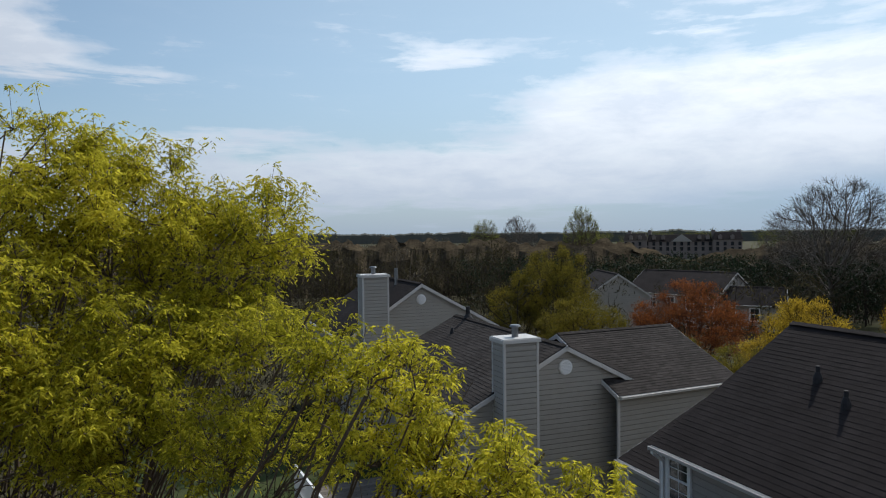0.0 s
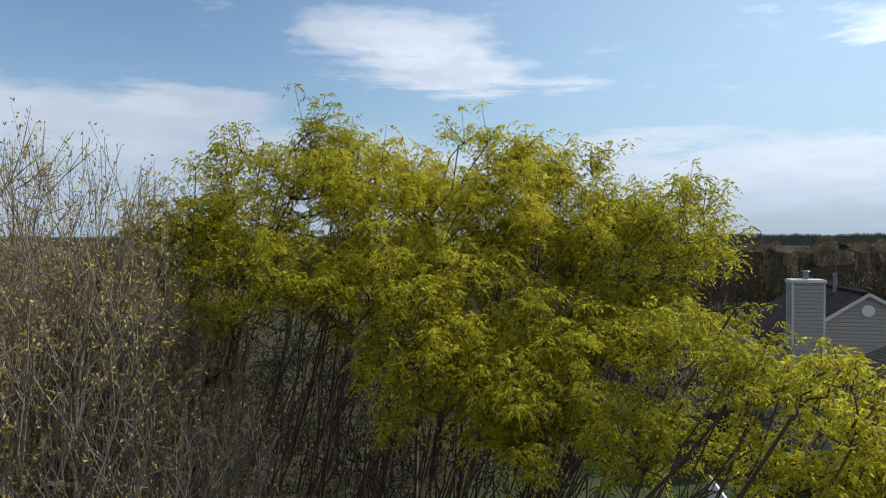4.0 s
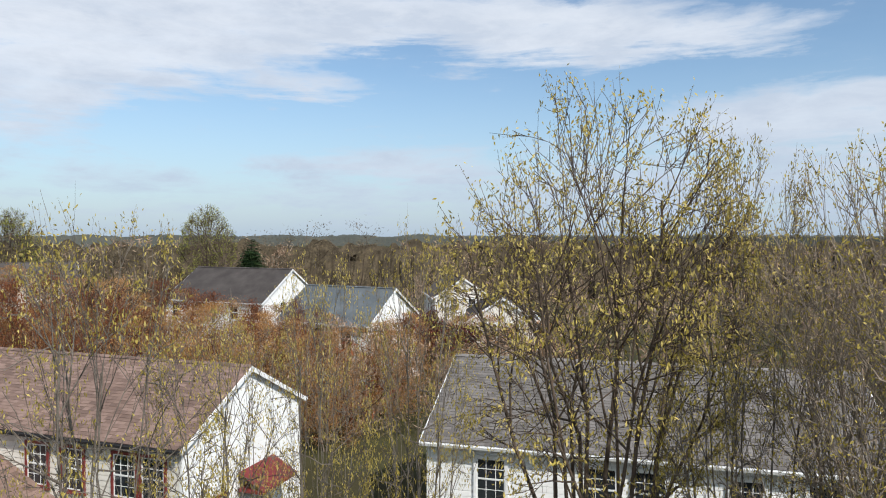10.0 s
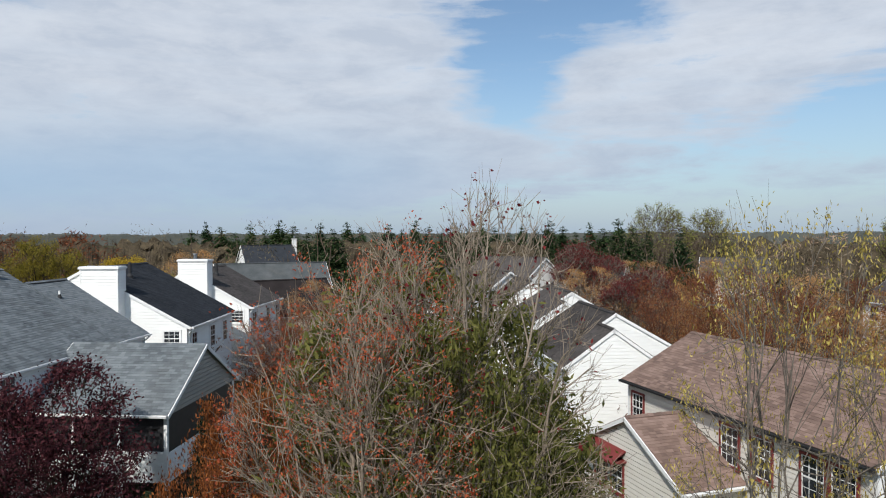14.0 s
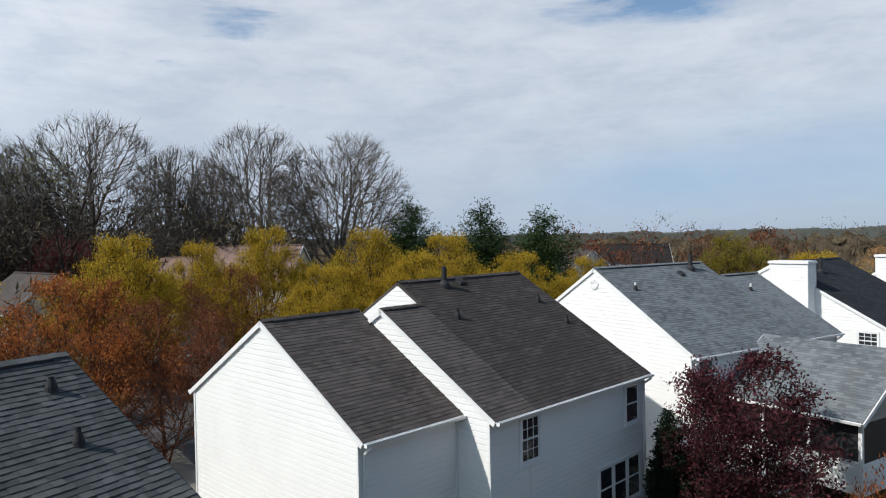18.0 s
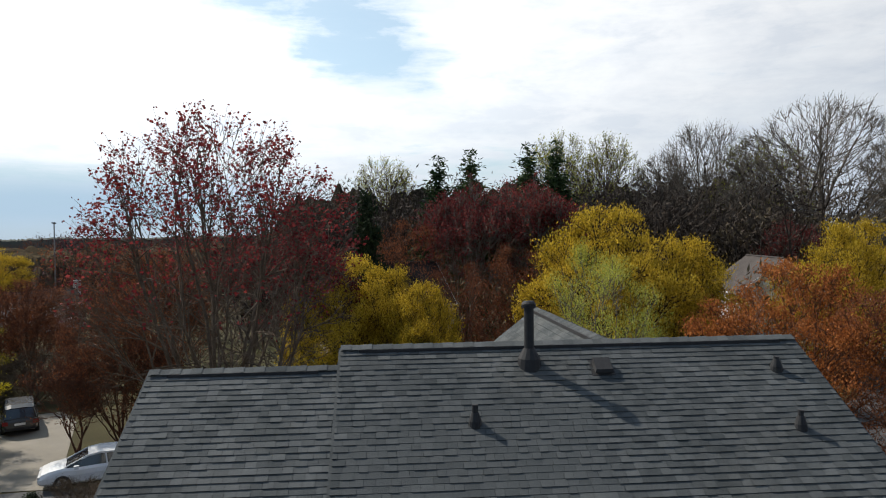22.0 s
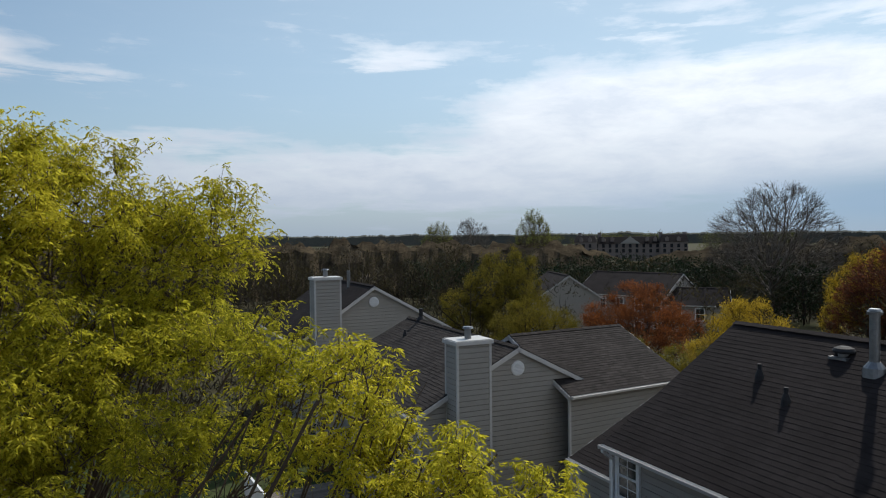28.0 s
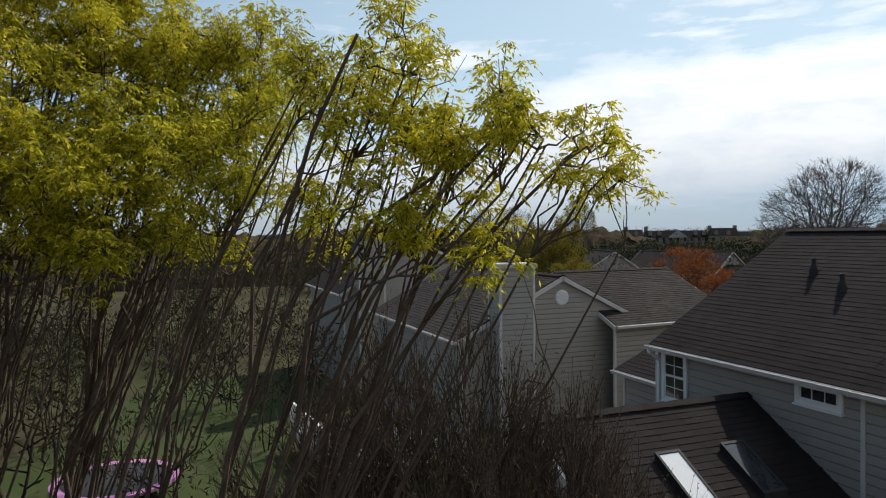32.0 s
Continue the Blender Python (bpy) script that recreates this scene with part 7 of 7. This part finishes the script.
for k in range(6):
    st.box(2.6 + k * 0.28, 2.9 + k * 0.28, -4.6, -3.6, 0.72 - k * 0.17, 0.78 - k * 0.17)
st.part("stair_tread", M_TRIM, h)
Faces().box(0.6, 2.6, -4.7, -3.5, 0.8, 0.95).part("landing", M_TRIM, h)


def railing(name, pts, z, height, label, gap=0.13):
    """Posts, two rails and thin balusters along a line of points."""
    r = thing(name, 0, 0, 0, 0, label, "railing")
    for (x0, y0, z0), (x1, y1, z1) in zip(pts, pts[1:]):
        a, b = Vector((x0, y0, z0 + z)), Vector((x1, y1, z1 + z))
        up = Vector((0, 0, 1))
        Faces().beam(a + up * height, b + up * height, 0.09, 0.05).part("top_rail", M_TRIM, r)
        Faces().beam(a + up * 0.1, b + up * 0.1, 0.05, 0.06).part("bottom_rail", M_TRIM, r)
        n = max(1, int((b - a).length / gap))
        f = Faces()
        for k in range(1, n):
            p = a.lerp(b, k / n)
            f.beam(p + up * 0.1, p + up * height, 0.035, 0.035, (1, 0, 0))
        f.part("balusters", M_TRIM, r)["kind"] = "stuff"
        for p in (a, b):
            Faces().box(p.x - 0.055, p.x + 0.055, p.y - 0.055, p.y + 0.055, p.z - z * 0.0 - 0.2, p.z + height + 0.06).part("post", M_TRIM, r)
    return r


def on_porch(x, y, z=0.0):
    a = radians(PORCH_TURN)
    return ox + math.cos(a) * x - math.sin(a) * y, oy + math.sin(a) * x + math.cos(a) * y, z


railing("stair_railing", [on_porch(0.6, -4.7, 0.9), on_porch(2.6, -4.7, 0.9), on_porch(4.2, -4.65, 0.0)], 0, 0.95, "white porch stair railing with thin balusters")
railing("stair_railing", [on_porch(2.6, -3.6, 0.9), on_porch(4.2, -3.6, 0.0)], 0, 0.95, "white porch stair railing with thin balusters")
railing("garden_fence", [(7.2, -26.6, 0), (4.2, -26.4, 0), (1.4, -26.2, 0), (0.2, -27.4, 0), (-1.6, -27.0, 0), (-2.2, -29.4, 0)], 0, 1.0, "low white picket railing round the patio")
flat("patio", [(6.6, -30.2), (6.4, -26.9), (0.6, -26.5), (0.3, -30.0)], 0.012, M_CONCRETE, "pale patio slab under the plum tree", "patio")

# the deck behind the grey house, and the trampoline on the lawn
h = thing("deck", 0, 0, 0, 0, "raised timber deck with white railing", "deck")
M_DECK = material("weathered_deck", [(0.10, 0.085, 0.07), (0.17, 0.145, 0.12)], 2, 0.85, 30, 0.3, vary=0.4)
dx, dy = (2.35, -4.9)
for k in range(22):
    t = k / 22
    a0 = Vector((-5.75 + dx * t, 26.5 + dy * t, 0.95))
    b0 = a0 + Vector((3.3, 1.4, 0))
    Faces().beam(a0, b0, 0.225, 0.04).part("deck_board", M_DECK, h)
Faces().beam((-5.75, 26.5, 0.8), (-3.4, 21.6, 0.8), 0.06, 0.26).part("skirt_board", M_TRIM, h)
Faces().beam((-3.4, 21.6, 0.8), (-0.3, 23.0, 0.8), 0.06, 0.26).part("skirt_board", M_TRIM, h)
for k in range(6):
    p = Vector((-2.6 + 0.12 * k, 21.7 - 0.27 * k, 0.8 - 0.16 * k))
    Faces().beam(p, p + Vector((0.95, 0.42, 0)), 0.27, 0.05).part("stair_tread", M_DECK, h)
railing("deck_railing", [(-5.75, 26.5, 0), (-3.4, 21.6, 0), (-2.7, 21.9, 0)], 0.97, 0.95, "white deck railing with square balusters")
railing("deck_railing", [(-1.5, 22.45, 0), (-0.2, 23.05, 0)], 0.97, 0.95, "white deck railing with square balusters")
railing("stair_railing", [(-2.7, 21.9, 0.97), (-2.0, 20.2, 0.0)], 0, 0.9, "white deck stair railing")
M_MAT = material("black_trampoline_mat", [(0.012, 0.012, 0.015), (0.022, 0.022, 0.026)], 3, 0.7, 60, 0.05)
M_PINK = material("pink_safety_pad", [(0.42, 0.16, 0.36), (0.52, 0.22, 0.45)], 3, 0.5, 30, 0.05)
h = thing("trampoline", -10.2, 21.6, 0, 0, "round trampoline with pink edge pad", "trampoline")
Faces().tube((0, 0, 0.70), (0, 0, 0.72), 1.55, 1.55, 32).part("jumping_mat", M_MAT, h)
f = Faces()
for k in range(32):
    a, b = 2 * math.pi * k / 32, 2 * math.pi * (k + 1) / 32
    q = [(r * math.cos(c), r * math.sin(c), z) for r, c, z in ((1.55, a, 0.725), (1.85, a, 0.735), (1.85, b, 0.735), (1.55, b, 0.725))]
    f.poly(*q).poly(q[1], (q[1][0], q[1][1], 0.64), (q[2][0], q[2][1], 0.64), q[2])
f.part("edge_pad", M_PINK, h)
for k in range(6):
    a = 2 * math.pi * k / 6
    Faces().tube((1.8 * math.cos(a), 1.8 * math.sin(a), 0), (1.8 * math.cos(a), 1.8 * math.sin(a), 0.66), 0.03, 0.03, 8).part("leg", M_PIPE_ZINC, h)
    Faces().tube((1.9 * math.cos(a), 1.9 * math.sin(a), 0.0), (1.9 * math.cos(a), 1.9 * math.sin(a), 2.4), 0.025, 0.025, 8).part("net_pole", M_PIPE_DARK, h)

# ---------------------------------------------------------------- street, drives and lawns


def strip(name, pts, width, z, mat, label, category):
    f = Faces()
    side = []
    for i, (x, y) in enumerate(pts):
        a, b = Vector(pts[max(0, i - 1)]), Vector(pts[min(len(pts) - 1, i + 1)])
        d = (b - a).normalized()
        n = Vector((-d.y, d.x)) * width / 2
        side.append(((x + n.x, y + n.y, z), (x - n.x, y - n.y, z)))
    for (a, b), (c, d) in zip(side, side[1:]):
        f.poly(b, d, c, a)
    return tagged(f.part(name, mat), label, category, "", "structure")


strip("road", [(70, -60), (55, -42), (40, -32), (32, -22), (28.5, -8), (27.6, 6), (26.4, 16), (23, 28), (17, 42), (8, 58)], 8.0, 0.02, M_ASPHALT, "grey asphalt street", "road")
flat("driveway", [(30.2, 20.4), (30.6, 15.0), (41.8, 19.3), (44.5, 21.2), (42.5, 25.2), (39.4, 23.0)], 0.03, M_CONCRETE, "pale concrete driveway", "driveway")
flat("driveway", [(27.5, 30.5), (29.5, 26.3), (38.5, 30.0), (36.5, 34.0)], 0.03, M_CONCRETE, "pale concrete driveway", "driveway")
flat("driveway", [(31.5, -19.5), (25.0, -17.0), (24.0, -20.5), (30.8, -23.5)], 0.03, M_CONCRETE, "pale concrete driveway", "driveway")
flat("lawn", [(29.2, 26.0), (30.3, 20.8), (39.2, 23.6), (44, 27), (42, 34), (37, 30)], 0.015, M_LAWN, "bright green front lawn", "lawn")
flat("lawn", [(-16, 17), (-2, 14), (2, 19), (-3, 42), (-16, 40)], 0.012, M_LAWN_SHADE, "back lawn under trees, with shade in its dull green", "lawn")
flat("lawn", [(-14, -4), (-2, -18), (4, -26), (-4, -30), (-15, -24)], 0.012, M_LAWN_SHADE, "back lawn between houses, with shade in its dull green", "lawn")
# ---------------------------------------------------------------- parked cars
M_TYRE = material("tyre_rubber", [(0.012, 0.012, 0.012), (0.025, 0.025, 0.025)], 6, 0.8, 60, 0.1)
M_RIM = material("alloy_rim", [(0.3, 0.3, 0.31), (0.42, 0.42, 0.43)], 8, 0.35, 60, 0.0, metal=0.8)
M_TAIL = material("red_lamp_glass", [(0.18, 0.01, 0.01), (0.25, 0.015, 0.015)], 5, 0.2, 40, 0.0)
M_LAMP = material("clear_lamp_glass", [(0.5, 0.5, 0.5), (0.62, 0.62, 0.62)], 5, 0.15, 40, 0.0, spec=0.8)


def paint(name, c):
    return material(name, [c, tuple(v * 1.12 for v in c)], 1.5, 0.25, 20, 0.0, spec=0.6)


M_CAR_WHITE, M_CAR_GREY, M_CAR_SILVER = paint("white_car_paint", (0.66, 0.67, 0.68)), paint("dark_grey_car_paint", (0.05, 0.052, 0.055)), paint("silver_car_paint", (0.45, 0.46, 0.47))


def loft(rings):
    f = Faces()
    n = len(rings[0])
    for r in rings:
        f.v += [tuple(p) for p in r]
    for i in range(len(rings) - 1):
        for k in range(n - 1):
            a = i * n + k
            f.f.append((a, a + 1, a + n + 1, a + n))
    f.f += [tuple(range(n - 1, -1, -1)), tuple(range((len(rings) - 1) * n, len(rings) * n))]
    return f


def car(x, y, turn, body, label, tall=1.45, length=4.7, suv=False):
    """Nose along +x; sections from tail to nose make the body, a second set the glass cabin."""
    c = thing("car", x, y, 0, turn, label, "car", "parked cars")
    L, W = length / 2, 0.9
    deck = 0.98 if suv else 0.9
    nose = 0.95 if suv else 0.82
    prof = [(-L, 0.5, deck - 0.2), (-L + 0.05, 0.4, deck - 0.06), (-L + 0.2, 0.32, deck + 0.0), (-L + 0.9, 0.26, deck + 0.04), (-0.4, 0.22, deck + 0.03), (0.9, 0.22, deck + 0.0), (L - 1.0, 0.24, nose + 0.12), (L - 0.45, 0.26, nose + 0.03), (L - 0.15, 0.3, nose - 0.08), (L - 0.03, 0.36, nose - 0.2), (L, 0.44, nose - 0.28)]
    rings = []
    for i, (px, lo, hi) in enumerate(prof):
        w = W * (0.78 if i in (0, len(prof) - 1) else 0.88 if i in (1, len(prof) - 2) else 0.95 if i in (2, len(prof) - 3) else 1.0)
        mid = (lo + hi) * 0.55
        rings.append([(px, -w * 0.86, lo), (px, -w * 0.98, lo + 0.1), (px, -w, mid), (px, -w * 0.95, hi - 0.1), (px, -w * 0.86, hi), (px, 0, hi + 0.03), (px, w * 0.86, hi), (px, w * 0.95, hi - 0.1), (px, w, mid), (px, w * 0.98, lo + 0.1), (px, w * 0.86, lo)])
    loft(rings).part("body", body, c)
    if suv:
        g = [(-L + 0.1, deck, 0.05), (-L + 0.26, tall - 0.24, 0.15), (-L + 0.6, tall - 0.1, 0.18), (-0.2, tall - 0.06, 0.18), (0.45, tall - 0.13, 0.18), (1.3, deck, 0.05)]
    else:
        g = [(-L + 0.35, deck + 0.03, 0.05), (-L + 1.05, tall - 0.17, 0.17), (-L + 1.6, tall - 0.07, 0.2), (-0.1, tall - 0.05, 0.2), (0.4, tall - 0.12, 0.18), (1.3, deck + 0.02, 0.05)]
    cabin = []
    for px, pz, inn in g:
        w = W * 0.9 - inn * 0.9
        cabin.append([(px, -W * 0.86, min(pz, deck) - 0.04), (px, -w, pz), (px, 0, pz + 0.02), (px, w, pz), (px, W * 0.86, min(pz, deck) - 0.04)])
    loft(cabin).part("cabin_glass", M_GLASS, c, "dark car windows")
    r = Faces()
    w = W * 0.9 - 0.15
    for (ax, az, _), (bx, bz, _) in zip(g[1:-1], g[2:-1]):
        r.poly((ax, -w, az + 0.012), (bx, -w, bz + 0.012), (bx, -w * 0.6, bz + 0.05), (ax, -w * 0.6, az + 0.05)).poly((ax, -w * 0.6, az + 0.05), (bx, -w * 0.6, bz + 0.05), (bx, w * 0.6, bz + 0.05), (ax, w * 0.6, az + 0.05))
        r.poly((ax, w * 0.6, az + 0.05), (bx, w * 0.6, bz + 0.05), (bx, w, bz + 0.012), (ax, w, az + 0.012))
    r.part("roof_panel", body, c)
    for s in (-1, 1):
        for (ax, az, _), (bx, bz, _) in zip(g, g[1:]):
            ya, yb = (W * 0.88 if az <= deck else W * 0.9 - 0.16), (W * 0.88 if bz <= deck else W * 0.9 - 0.16)
            Faces().beam((ax, s * ya, az), (bx, s * yb, bz), 0.07, 0.07).part("pillar", body, c)
        Faces().beam((-0.35, s * (W * 0.87), deck), (-0.3, s * (W * 0.9 - 0.16), tall - 0.12), 0.05, 0.06).part("pillar", body, c)
        Faces().box(0.75, 0.95, s * 1.0 - 0.08, s * 1.0 + 0.08, deck, deck + 0.14).part("mirror", body, c)
        Faces().box(-L - 0.01, -L + 0.16, s * 0.72 - 0.16, s * 0.72 + 0.12, deck - 0.32, deck - 0.12).part("tail_light", M_TAIL, c)
        Faces().box(L - 0.3, L - 0.02, s * 0.62 - 0.16, s * 0.62 + 0.14, nose - 0.26, nose - 0.13).part("headlight", M_LAMP, c)
        for wx in (-L + 0.95, L - 0.95):
            rr = 0.36 if suv else 0.33
            t = Faces().tube((wx, s * 0.72, rr), (wx, s * 0.93, rr), rr, rr, 20).part("wheel", M_TYRE, c)
            q = Faces().tube((wx, s * 0.90, rr), (wx, s * 0.937, rr), rr * 0.68, rr * 0.64, 14)
            for k in range(5):
                a = k * 1.2566
                q.beam((wx, s * 0.94, rr), (wx + math.cos(a) * rr * 0.62, s * 0.94, rr + math.sin(a) * rr * 0.62), 0.05, 0.03, (0, 1, 0))
            q.part("rim", M_RIM, t)
    Faces().box(-L - 0.015, -L + 0.02, -0.26, 0.26, 0.62, 0.74).part("number_plate", M_TRIM, c)
    Faces().box(-L - 0.03, -L + 0.1, -W * 0.8, W * 0.8, 0.36, 0.5).part("bumper", M_PIPE_DARK if suv else body, c)
    return c


x, y = polar(293.4, 34.6)
car(x, y, 113, M_CAR_WHITE, "white sedan parked at the kerb")
car(41.2, 22.2, 28.6, M_CAR_GREY, "dark grey estate car on the driveway", 1.72, 4.7, True)
car(31.7, 28.2, 35, M_CAR_SILVER, "pale sedan under the yellow-green tree")
car(34.6, 26.0, 28, M_CAR_WHITE, "white sport utility car beside the lawn tree", 1.68, 4.6, True)
x, y = polar(338.2, 47)
car(x, y, 60, M_CAR_WHITE, "white car half hidden by budding trees")
car(53, -39.6, 40, M_CAR_SILVER, "pale car parked along the street")

# ---------------------------------------------------------------- round the driveway
plant("young_tree_a", 294.7, 38.1, 5.6, 5.0, label="small bare tree beside the driveway")
plant("young_tree_a", 290.0, 40.5, 6.4, 6.0, label="small bare tree beside the parked sedan")
plant("shrub_a", 290.6, 28.2, 1.8, 3.4)
plant("shrub_a", 292.6, 29.6, 1.5, 2.6)
plant("evergreen_a", 297.8, 28.3, 2.0, 1.4, label="small dense evergreen bush by the drive")
plant("evergreen_a", 304.0, 50, 2.2, 3.0, label="clipped dark bush beside the drive")
plant("shrub_a", 297.5, 52, 3.6, 6.0)
plant("shrub_a", 301.0, 56, 3.0, 6.0)

# ---------------------------------------------------------------- low wing with red trim before the brown-roofed house
ra = radians(86.5)
wx0, wy0 = -18.5 + math.cos(ra) * 3.9 - math.sin(ra) * 0.26, -25.4 + math.sin(ra) * 3.9 + math.cos(ra) * 0.26
h = thing("house_wing", wx0, wy0, 0, -3.5, "low brown-roofed wing with dark red window trim", "house wing")
block(h, 0, 2.6, -3.5, 0, 3.5, 2.2, 3.9, wall=M_CREAM, roof=M_SHINGLE_RED, seed=91, vent=False, far_pieces=True, gables=(False, True), ends=(False, True))
window(h, 2.44, -1.9, 1.35, 90, 0.75, 1.1, 2, 2, M_RED_TRIM)
window(h, 2.44, -0.7, 1.35, 90, 0.75, 1.1, 2, 2, M_RED_TRIM)
window(h, 1.3, 3.22, 1.2, 180, 0.8, 1.0, 2, 2, M_RED_TRIM)
Faces().poly((2.4, -2.6, 2.55), (2.4, -0.1, 2.55), (3.1, -0.1, 2.15), (3.1, -2.6, 2.15)).box(2.42, 3.1, -2.6, -0.1, 2.08, 2.15).part("awning", M_RED_TRIM, h, "dark red sloping awning")
f = Faces().poly((12.3, 3.0, 2.75), (12.3, 5.2, 2.75), (13.3, 5.2, 2.2), (13.3, 3.0, 2.2)).box(12.3, 13.3, 3.0, 5.2, 2.1, 2.2)
f.part("awning", M_RED_TRIM, HOUSE_R, "dark red sloping awning")
window(HOUSE_R, 12.26, 1.9, 1.6, 90, 0.8, 1.3, 2, 2, M_RED_TRIM)

# tall double street lamp beyond the woods
lx, ly = polar(295.9, 118)
h = thing("street_lamp", lx, ly, -0.4, 20, "tall thin double-headed street lamp", "street lamp")
Faces().tube((0, 0, 0), (0, 0, 13.6), 0.13, 0.08, 8).part("pole", M_PIPE_ZINC, h)
for s in (-1, 1):
    Faces().beam((0, 0, 13.5), (s * 0.9, 0, 13.6), 0.08, 0.08).part("arm", M_PIPE_ZINC, h)
    Faces().box(s * 0.9 - 0.35, s * 0.9 + 0.35, -0.18, 0.18, 13.5, 13.68).part("lamp_head", M_PIPE_DARK, h)
